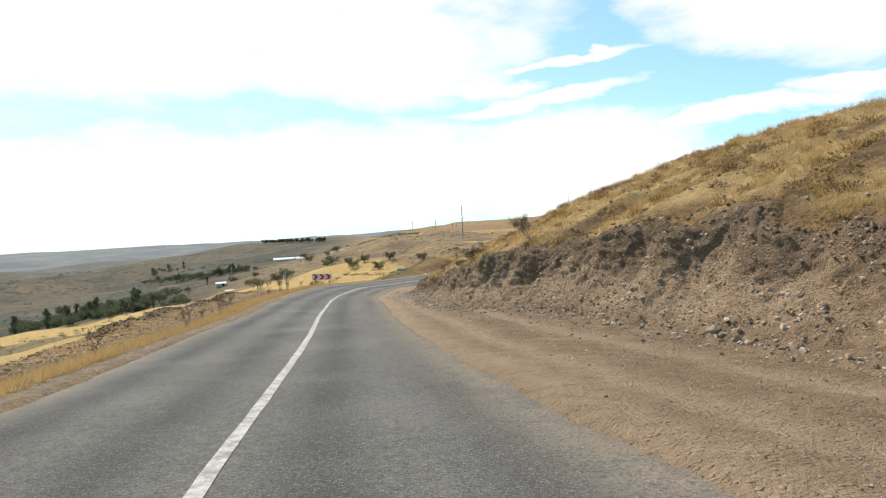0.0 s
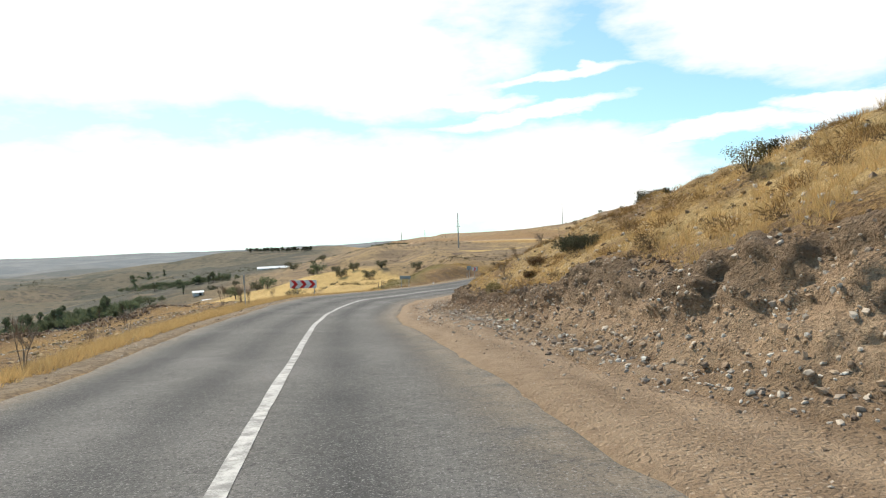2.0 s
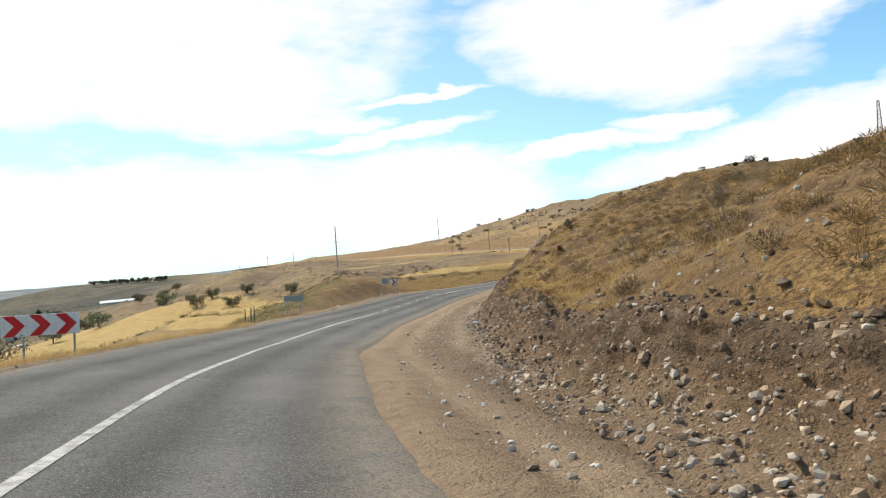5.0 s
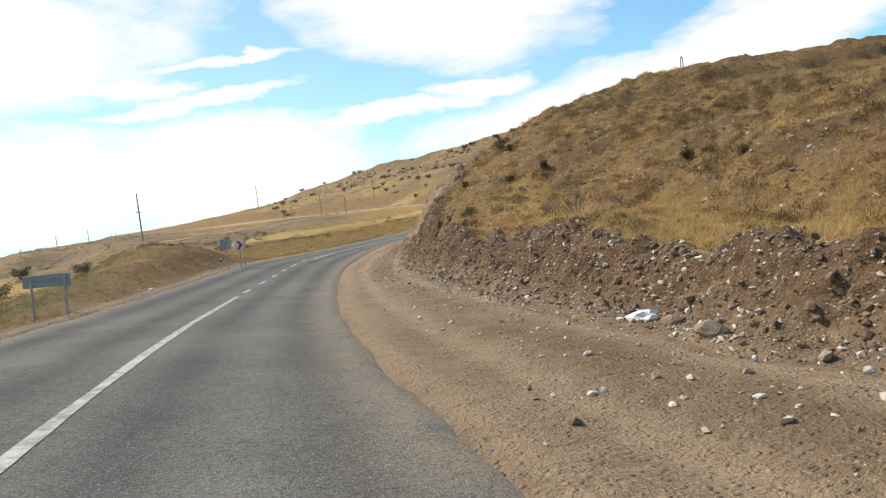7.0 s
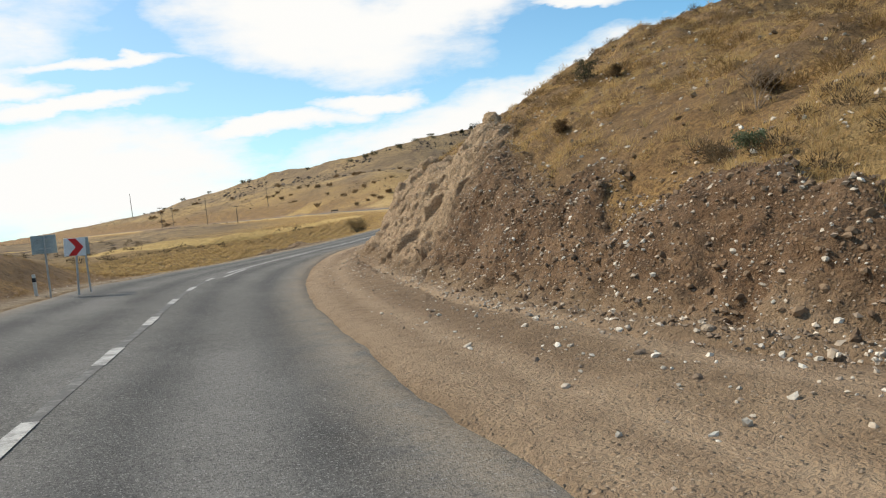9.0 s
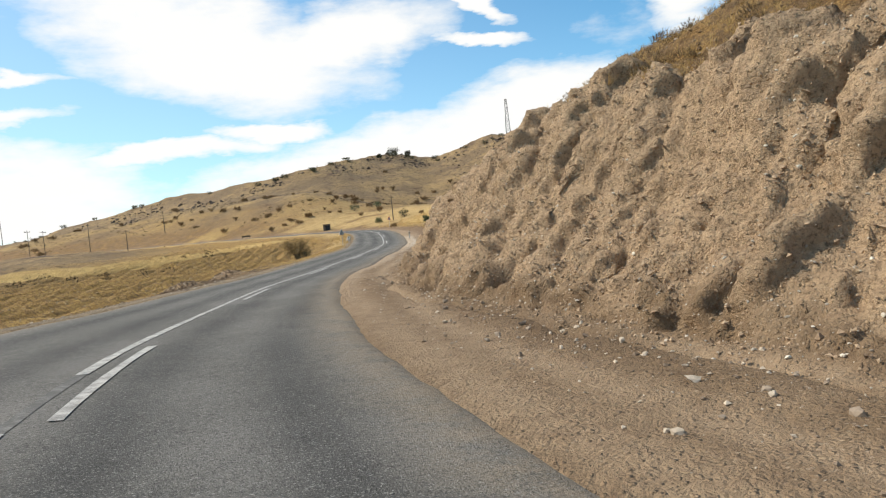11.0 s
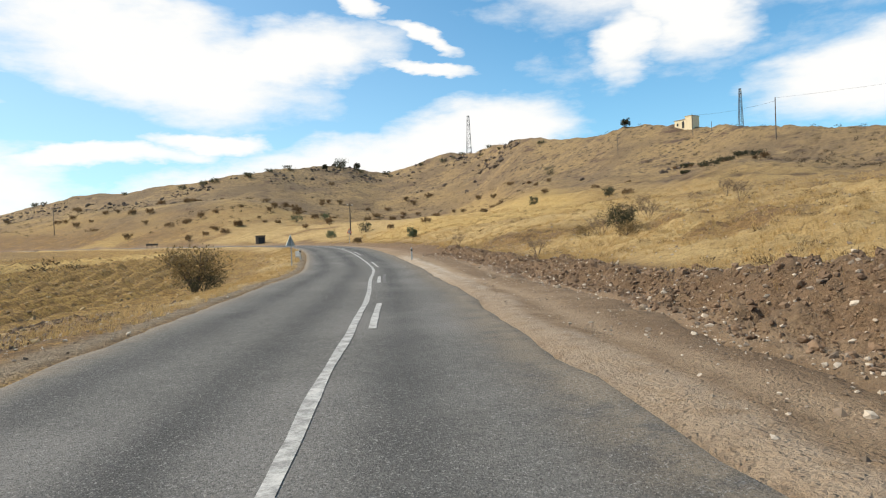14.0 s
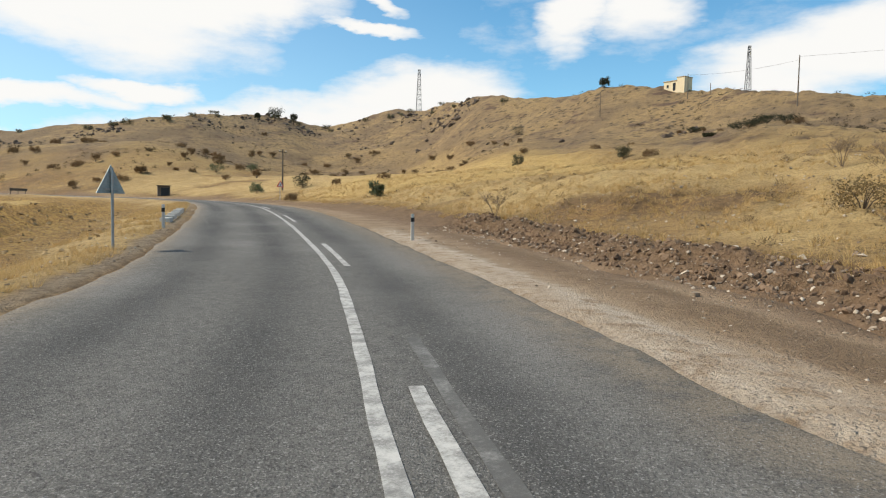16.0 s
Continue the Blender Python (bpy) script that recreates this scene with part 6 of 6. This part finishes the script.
    for x, y, h, w, seed, mat in ((171.8, 217.2, 2.4, 1.7, 231, M_LEAF_FAR), (116.7, 188.3, 1.7, 0.9, 232, M_LEAF_FAR), (110.8, 172.8, 1.4, 0.9, 233, M_LEAF_FAR), (74.6, 176.5, 0.95, 0.6, 234, M_LEAF_GREEN), (93.9, 210.2, 1.3, 1.0, 235, M_LEAF_GREEN), (116.9, 247.2, 1.5, 2.0, 236, M_LEAF_GREEN), (123.3, 245.4, 2.0, 1.5, 237, M_LEAF_GREEN)):
        b = make_bush("bush", seed, h, w, 0.07, 1100, mat, "single green bush on the golden slope", "bush", 9, 0.05, 7, 0.0, "green bushes of the lower slope")
        b.matrix_basis = at(x, y, 40 * seed, 0.05)
    t = make_bush("bush", 215, 1.7, 1.3, 0.1, 420, M_LEAF, "round dark bush beside the road bend", "bush", 8, 0.05, 8)
    t.matrix_basis = at(97.5, 206.5, 0, 0.05)


place_hill_bushes()

# ---------------------------------------------------------------- valley


def place_valley():
    rng = np.random.default_rng(9)
    kinds = ((301, 4.2, 3.3, "broad green valley tree"), (302, 8.0, 1.5, "tall slender green poplar in the valley"))
    belts = [(-185, 292, -112, 264, 95), (-160, 320, -120, 300, 30), (-237, 559, -188, 507, 24), (-139, 407, -118, 405, 18), (-192, 509, -145, 473, 20), (-335, 770, -300, 740, 14), (-60, 226, -50, 224, 4)]
    for j, (seed, h, w, label) in enumerate(kinds):
        places = []
        for x0, y0, x1, y1, n in belts:
            for k in range(n if j == 0 else n // 5):
                u = rng.random()
                x, y = x0 + (x1 - x0) * u + rng.uniform(-15, 15), y0 + (y1 - y0) * u + rng.uniform(-14, 14)
                places.append((at(x, y, 40 * k, 0.2), rng.uniform(0.6, 1.1)))
        put_many(lambda: make_tree("tree", seed, h, w, 0.32, 420, M_LEAF_GREEN, label), places, "trees of the valley groves")
    places = []
    for x, y in ((-20.8, 214.3), (-30.0, 222.3), (-73.7, 428.7), (-71.2, 446.1), (-27, 229), (-18, 226.6), (-7, 219.5), (-60, 240), (-90, 320), (-110, 350), (-52, 300), (-66, 330), (-38, 268), (-130, 420), (-100, 480)):
        places.append((at(x, y, 33 * len(places), 0.1), rng.uniform(0.7, 1.2)))
    put_many(lambda: make_bush("bush", 305, 3.0, 2.4, 0.22, 600, M_LEAF_FAR, "big dark bush on the stubble slopes", "bush", 8, 0.1, 7), places, "bushes of the stubble slopes")
    places = []
    for k in range(64):
        u = k / 63
        places.append((at(-240 + 85 * u + rng.uniform(-4, 4), 905 - 12 * u + rng.uniform(-6, 6), 40 * k, 0.3), rng.uniform(0.42, 0.72)))
    put_many(lambda: make_tree("tree", 306, 9.0, 3.6, 0.7, 300, M_LEAF_FAR, "dark conifer of the plantation on the far rise"), places, "plantation on the far rise")
    # greenhouse sheets and sheds far down in the valley
    for k, (x, y, a, b, h) in enumerate(((-136, 592, 26, 7, 1.2), (-100, 300, 4, 3, 1.8), (-86, 268, 3, 2.5, 1.6))):
        g = thing("shed", at(x, y, 12 * k + 13, 0.3), "long low white-roofed shed down in the valley", "shed", "valley sheds")
        part("wall", box((a, b, h), (0, 0, h / 2), 0.04), M_LIME, g)
        part("roof", prism([(-b / 2 - 0.4, h), (0, h + 0.22 * b), (b / 2 + 0.4, h), (b / 2 + 0.4, h - 0.15), (0, h + 0.22 * b - 0.15), (-b / 2 - 0.4, h - 0.15)], a + 0.6, Matrix.Rotation(radians(90), 4, "Z")), M_WHITE, g)
        part("door", box((1.0, 0.08, 1.9), (a * 0.2, -b / 2 - 0.03, 0.95), 0.01), M_DARK, g)


place_valley()

# ---------------------------------------------------------------- road signs


def post(h, r=0.03, at_=(0, 0), low=-0.35):
    return tube([(at_[0], at_[1], low), (at_[0], at_[1], h)], r, 10)


def chevron_outline(w, h, x0):
    return [(x0, -h / 2), (x0 + w * 0.5, -h / 2), (x0 + w, 0), (x0 + w * 0.5, h / 2), (x0, h / 2), (x0 + w * 0.5, 0)]


def chevron_board():
    m = pose(-12.85, 70.1, ground_z(-12.85, 70.1), 0, 2.5, 11)
    t = thing("chevron_sign", m, "long red and white chevron bend sign on two posts", "road sign")
    zc = 1.52
    panel = part("panel", box((2.0, 0.03, 0.62), (0, 0, zc), 0.006), M_WHITE, t)
    for k in range(3):
        p = part("chevron", prism([(x, z + zc) for x, z in chevron_outline(0.56, 0.60, -0.95 + 0.66 * k)], 0.008, Matrix.Translation((0, -0.021, 0))), M_RED, panel, "dark red arrow chevron")
    for x in (-0.45, 0.85):
        part("post", post(zc + 0.25, 0.032, (x, 0.05)), M_GALV, t)


def arrow_sign():
    x, y = 2.85, 108.3
    t = thing("arrow_sign", pose(x, y, ground_z(x, y), 0, 4, 9), "single red and white chevron sign on a steel post", "road sign")
    zc = 1.46
    panel = part("panel", box((0.56, 0.025, 0.50), (0, 0, zc), 0.008), M_WHITE, t)
    part("chevron", prism([(a, b + zc) for a, b in chevron_outline(0.40, 0.48, -0.18)], 0.008, Matrix.Translation((0, -0.019, 0))), M_RED, panel, "dark red arrow chevron")
    part("post", post(zc + 0.25, 0.028, (0.04, 0.04)), M_GALV, t)
    for dx, dy, w, top, lean, label in ((-0.64, 0.2, 0.62, 1.71, 1.0, "grey back of a road sign on its post"), (0.45, 0.8, 0.27, 1.74, 0.0, "narrow grey back of a road sign on its post")):
        g = thing("sign_back", pose(x + dx, y + dy, ground_z(x + dx, y + dy), 0, lean, 6), label, "road sign", "signs at the bend")
        pl = part("panel", box((w, 0.022, 0.51), (0, -0.02, top - 0.255), 0.008), M_BACK, g)
        part("post", post(top, 0.026, (0, -0.06)), M_GALV, g)
        for z in (top - 0.11, top - 0.37):
            part("bracket", box((w * 0.5, 0.03, 0.035), (0, -0.045, z), 0.004), M_GALV, pl)


def rear_board():
    x, y = (float(v) for v in spot(89.2, -6.2)[:2])
    t = thing("direction_sign", pose(x, y, ground_z(x, y), 0, 3, 2), "grey back of a long direction sign on two posts", "road sign")
    pl = part("panel", box((1.15, 0.025, 0.34), (0, 0, 1.0), 0.008), M_BACK, t)
    for z in (0.91, 1.09):
        part("rail", box((1.0, 0.03, 0.035), (0, -0.028, z), 0.004), M_GALV, pl)
    for a in (-0.38, 0.42):
        part("post", post(1.1, 0.035, (a, -0.07)), M_GALV, t)


def small_plate():
    t = thing("road_sign", stand(51.6, -6.6, -72), "narrow grey-green sign plate on a thin post", "road sign")
    part("panel", box((0.3, 0.02, 0.5), (0, 0, 1.3), 0.006), M_BACK, t)
    part("post", post(1.55, 0.025, (0, 0.04)), M_GALV, t)


def warning_back(s, d, turn, back=True, k=1.0):
    t = thing("warning_sign", stand(s, d, turn), "grey back of a triangular warning sign on a post" if back else "red-edged white triangular warning sign by the bend", "road sign")
    r = 0.36 * k
    zc = 1.42 * k
    tri = [(-r, -0.55 * r + zc), (r, -0.55 * r + zc), (0, 1.18 * r + zc)]
    pl = part("panel", prism(tri, 0.02), M_BACK if back else M_RED, t)
    if back:
        part("bracket", box((r * 0.9, 0.025, 0.035), (0, -0.022, zc - 0.1), 0.004), M_GALV, pl)
    else:
        part("face", prism([(a * 0.68, (b - zc) * 0.68 + zc) for a, b in tri], 0.006, Matrix.Translation((0, -0.014, 0))), M_WHITE, pl, "white face")
        part("symbol", box((0.06, 0.006, 0.22), (0, -0.021, zc), 0.0), M_DARK, pl)
    part("post", post(zc + r, 0.03, (0, -0.045 if back else 0.045)), M_GALV, t)


def guide_post(s, d, h=0.78, label="white roadside guide post with dark reflector band"):
    t = thing("guide_post", stand(s, d, 0), label, "guide post", "guide posts")
    part("post", box((0.09, 0.06, h + 0.3), (0, 0, h / 2 - 0.15), 0.015), M_LIME, t)
    part("reflector", box((0.094, 0.064, 0.12), (0, 0, h - 0.16), 0.004), M_DARK, t, "dark reflector band")


chevron_board()
arrow_sign()
rear_board()
small_plate()
warning_back(178.8, -3.85, 48, True, 0.95)
warning_back(226.0, 5.2, 15, False, 1.0)
guide_post(109.2, -5.75, 0.62)
guide_post(184.6, -3.42, 0.7)
guide_post(181.2, 3.2, 0.72)
hut = thing("roadside_hut", at(94.2, 228.5, -30, 0.1) @ Matrix.Scale(0.8, 4), "small dark roadside hut with a dark open front", "hut")
part("wall", box((1.9, 1.3, 1.7), (0, 0, 0.85), 0.03), M_WOOD_POLE, hut)
part("roof", box((2.2, 1.7, 0.1), (0, -0.08, 1.76), 0.02), M_ROCK, hut)
part("opening", box((1.2, 0.06, 1.35), (0.15, -0.64, 0.75), 0.01), M_DARK, hut, "dark open front")
rail = thing("barrier", at(84.6, 246.5, 15, 0.0), "low dark barrier rail on short posts beside the road", "barrier")
part("beam", box((2.6, 0.08, 0.34), (0, 0, 0.7), 0.02), M_WOOD_POLE, rail)
for a in (-1.1, 0.0, 1.1):
    part("post", post(0.75, 0.05, (a, 0.06)), M_WOOD_POLE, rail)
for s, d in ((86.5, -7.6), (88.5, -8.6), (90.0, -9.6)):
    t = thing("stake", stand(s, d, 0), "thin weathered wooden stake at the field edge", "stake", "stakes at the field edge")
    part("shaft", tube([(0, 0, -0.2), (0.02, 0, 0.5), (0.03, 0.01, 0.95)], [0.035, 0.032, 0.025], 7), M_WOOD_POLE, t)
for k, s in enumerate((187.5, 189.0, 190.5, 192.0, 193.5, 195.0)):
    t = new("kerb_block", mesh_from("kerb_block", np.array([(x * 0.38, y * 0.16, z * 0.10) for x in (-1, 1) for y in (-1, 1) for z in (-1, 1)]) * (1 + 0.03 * math.sin(k)),
            [(0, 1, 3, 2), (4, 6, 7, 5), (0, 4, 5, 1), (2, 3, 7, 6), (0, 2, 6, 4), (1, 5, 7, 3)], M_LIME))
    t.matrix_basis = stand(s, float(edge_l(s)) - 0.45, 86 + 5 * math.sin(3 * k), -0.04)
    m = t.modifiers.new("worn", "BEVEL")
    m.width, m.segments = 0.03, 2
    tagged(t, "worn whitish concrete kerb block along the bend", "kerb", "kerb blocks at the bend")

# ---------------------------------------------------------------- poles, masts and wires


def wooden_pole(m, h, label, lean=0.0, arm=True, r=0.11):
    t = thing("utility_pole", m, label, "utility pole", "utility poles")
    part("shaft", tube([(0, 0, -0.6), (lean * h * 0.5, 0, h * 0.5), (lean * h, 0, h)], [r, r * 0.85, r * 0.65], 9), M_WOOD_POLE, t)
    if arm:
        bar = part("crossarm", box((1.4, 0.09, 0.1), (lean * h, 0, h - 0.35), 0.01), M_WOOD_POLE, t)
        for x in (-0.6, 0.0, 0.6):
            part("insulator", tube([(lean * h + x, 0, h - 0.3), (lean * h + x, 0, h - 0.12)], [0.035, 0.05], 7), M_LIME, bar)
    return t


def concrete_pole(x, y, top, label):
    z = ground_z(x, y)
    h = top - z
    t = thing("utility_pole", pose(x, y, z, 0, 0, 20), label, "utility pole", "utility poles")
    part("shaft", tube([(0, 0, -0.8), (0.1, 0, h * 0.5), (0.2, 0, h)], [0.26, 0.21, 0.15], 10), M_CONCRETE, t)
    part("crossarm", box((1.5, 0.1, 0.12), (0.14, 0, h * 0.62), 0.02), M_LATTICE, t)
    for a in (-0.6, 0.6):
        part("insulator", tube([(0.14 + a, 0, h * 0.62), (0.14 + a, 0, h * 0.62 + 0.4)], [0.07, 0.09], 7), M_LIME, t)
    part("cap", tube([(0.2, 0, h), (0.2, 0, h + 0.25)], [0.17, 0.12], 10), M_CONCRETE, t)


def lattice_mast(x, y, top, base_w, label, sink=0.5, arms=2):
    """Four legs with rungs and crossed braces, and short cross-arms."""
    z = ground_z(x, y) - sink
    h = top - z
    t = thing("lattice_mast", pose(x, y, z, 0, 0, 35), label, "mast", "lattice masts")
    w = lambda u: base_w * (1 - 0.62 * u)
    legs = [(-1, -1), (1, -1), (1, 1), (-1, 1)]
    for a, b in legs:
        part("leg", tube([(a * w(0), b * w(0), 0), (a * w(1), b * w(1), h)], [0.014 + 0.09 * base_w, 0.012 + 0.07 * base_w], 4), M_LATTICE, t)
    n = 9
    for k in range(n):
        u0, u1 = k / n, (k + 1) / n
        bm = bmesh.new()
        for j in range(4):
            (a, b), (c, d) = legs[j], legs[(j + 1) % 4]
            tube([(a * w(u0), b * w(u0), h * u0), (c * w(u1), d * w(u1), h * u1)], 0.004 + 0.045 * base_w, 4, bm, False)
            tube([(a * w(u1), b * w(u1), h * u1), (c * w(u1), d * w(u1), h * u1)], 0.004 + 0.045 * base_w, 4, bm, False)
        part("brace", bm, M_LATTICE, t)
    for k in range(arms):
        bar = part("crossarm", box((base_w * 2.6, 0.1, 0.12), (0, 0, h - 0.2 - 0.9 * k), 0.01), M_LATTICE, t)
        for a in (-1.15, 1.15):
            part("insulator", tube([(a * base_w, 0, h - 0.25 - 0.9 * k), (a * base_w, 0, h - 0.65 - 0.9 * k)], [0.06, 0.08], 6), M_LIME, bar)
    return t


concrete_pole(8.7, 287.0, 7.6, "tall pale concrete power pole on a knoll")
lattice_mast(266.9, 312.5, 49.9, 1.15, "tall dark lattice mast behind the rocky ridge")
lattice_mast(166.3, 170.5, 22.2, 0.42, "slim dark lattice mast on the hilltop", 0.4)
wooden_pole(at(42.5, 252.7, 30), 5.2, "thin wooden pole of a twin pair on the plain", 0, True, 0.07)
wooden_pole(at(46.0, 256.0, 30), 5.2, "thin wooden pole of a twin pair on the plain", 0, True, 0.07)
wooden_pole(at(154.35, 161.5, 20), 7.6, "tall thin dark wooden pole on the hillside", 0.0, False)
wooden_pole(at(68.7, 301.3, 40), 8.3, "dark wooden power pole on the plain", 0.01)
wooden_pole(at(96.0, 208.2, 10), 4.7, "wooden pole beside the road bend")
wooden_pole(at(168.8, 197.6, 0), 4.6, "thin wooden pole on the hilltop", 0, False, 0.08)
wooden_pole(at(172.5, 182.0, 0), 4.6, "thin wooden pole beside the hilltop house", -0.03, False, 0.08)
wooden_pole(at(171.4, 177.7, 0), 2.2, "short wooden pole beside the hilltop house", 0, False, 0.08)
wooden_pole(at(93.0, 310.0, 0), 7.0, "thin wooden pole on the plain", 0, True)
wooden_pole(at(64.0, 262.0, 0), 5.0, "thin wooden pole on the plain", 0, True)
wooden_pole(at(120.3, 634.0, 0), 20.0, "very thin distant radio mast on the ridge", 0, False, 0.25)
for x, y, h in ((-8, 900, 14), (20, 930, 14), (-40, 930, 12), (-70, 870, 10), (14, 880, 12)):
    wooden_pole(at(x, y, 0), h, "distant power pole on the rise", 0, False, 0.35)


def wire(name, a, b, sag, label):
    pts = []
    for k in range(17):
        u = k / 16
        p = Vector(a).lerp(Vector(b), u)
        pts.append((p.x, p.y, p.z - sag * 4 * u * (1 - u)))
    ob = part(name, tube(pts, 0.014, 4), M_BLACK)
    return tagged(ob, label, "cable", "overhead wires")


zt = ground_z(154.35, 161.5) + 7.4
wire("overhead_wire", (154.35, 161.5, zt), (150.0, 60.0, zt + 2.5), 1.6, "thin dark overhead wire from the hillside pole")
wire("overhead_wire", (154.35, 161.5, zt - 0.5), (172.5, 182.0, ground_z(172.5, 182.0) + 4.4), 0.5, "thin dark overhead wire to the hilltop house")

# ---------------------------------------------------------------- house on the hill


def hill_house():
    x, y = 180.0, 186.0
    t = thing("pump_house", pose(x, y, ground_z(x, y) - 0.4, 0, 0, -108) @ Matrix.Scale(0.85, 4), "small flat-roofed cream pump house on the hilltop", "house")
    part("wall", box((3.4, 3.0, 3.8), (-0.8, 0, 0.4), 0.02), M_HOUSE, t)
    part("wall", box((2.0, 3.2, 4.5), (1.9, 0.1, 0.75), 0.02), M_HOUSE, t, "taller cream wing")
    part("roof", box((3.7, 3.3, 0.14), (-0.9, 0, 2.37), 0.02), M_ROOF, t)
    part("roof", box((2.2, 3.4, 0.14), (1.9, 0.1, 3.07), 0.02), M_ROOF, t)
    for a in (-1.5,):
        wn = part("window", box((0.5, 0.06, 0.7), (a, -1.51, 1.2), 0.01), M_DARK, t)
        part("sill", box((0.6, 0.12, 0.06), (a, -1.54, 0.8), 0.01), M_LIME, wn)
    part("door", box((0.7, 0.06, 1.8), (0.25, -1.51, 0.95), 0.01), M_DARK, t)


hill_house()

# ---------------------------------------------------------------- pipe and litter


def pipe():
    out = []
    for s, d, lift in ((137.9, 4.15, 0.04), (137.9, 4.6, 0.04), (137.9, 5.1, 0.05), (137.85, 5.6, 0.07), (137.8, 6.1, 0.14), (137.7, 6.5, 0.24), (137.6, 6.9, 0.36), (137.5, 7.25, 0.46)):
        x, y = (float(v) for v in spot(s, d)[:2])
        out.append((x, y, float(road_z(np.array(s))) - float(cross_fall(np.array(s))) * 3.2 + lift))
    t = thing("water_pipe", Matrix.Identity(4), "black and blue plastic water pipe lying by the bank", "pipe")
    part("pipe_run", tube(out[:2], [0.026, 0.03], 10), M_BLUE, t, "blue pipe end")
    part("pipe_run", tube(out[1:5], [0.036, 0.04, 0.04, 0.04], 12), M_BLACK, t, "black muddy pipe")
    part("pipe_run", tube(out[4:], 0.036, 12), M_BLUE, t, "bright blue pipe")


def bag(s, d, size, mat, label, seed):
    rng = np.random.default_rng(seed)
    v = ICO2_V * (1 + 0.22 * rng.standard_normal((len(ICO2_V), 1)))
    v = v * np.array([1.0, 0.7, 0.45]) * size
    ob = new("plastic_bag", mesh_from("plastic_bag", v, ICO2_F, mat, False))
    ob.matrix_basis = stand(s, d, rng.uniform(0, 360), -size * 0.28)
    tagged(ob, label, "litter")


pipe()
bag(137.4, 5.7, 0.13, M_ORANGE, "crumpled orange plastic bag by the pipe", 1)
bag(137.7, 5.2, 0.12, M_WHITE, "crumpled white plastic scrap by the pipe", 2)
bag(138.3, 6.3, 0.10, M_PINK, "crumpled pink plastic bag by the pipe", 8)
bag(137.0, 6.1, 0.11, M_WHITE, "crumpled white plastic scrap by the pipe", 9)
bag(76.2, 4.7, 0.19, M_WHITE, "crumpled white plastic bag on the dirt shoulder", 3)
bag(36.5, 4.2, 0.12, M_GREENBAG, "crumpled green plastic bag on the dirt shoulder", 4)
bag(71.5, -6.9, 0.2, M_WHITE, "crumpled white plastic bag in the verge", 5)
bag(96.5, -5.6, 0.16, M_WHITE, "crumpled white plastic bag in the verge", 6)
bag(20.0, 4.4, 0.06, M_BLUE, "small blue plastic bottle on the gravel", 7)
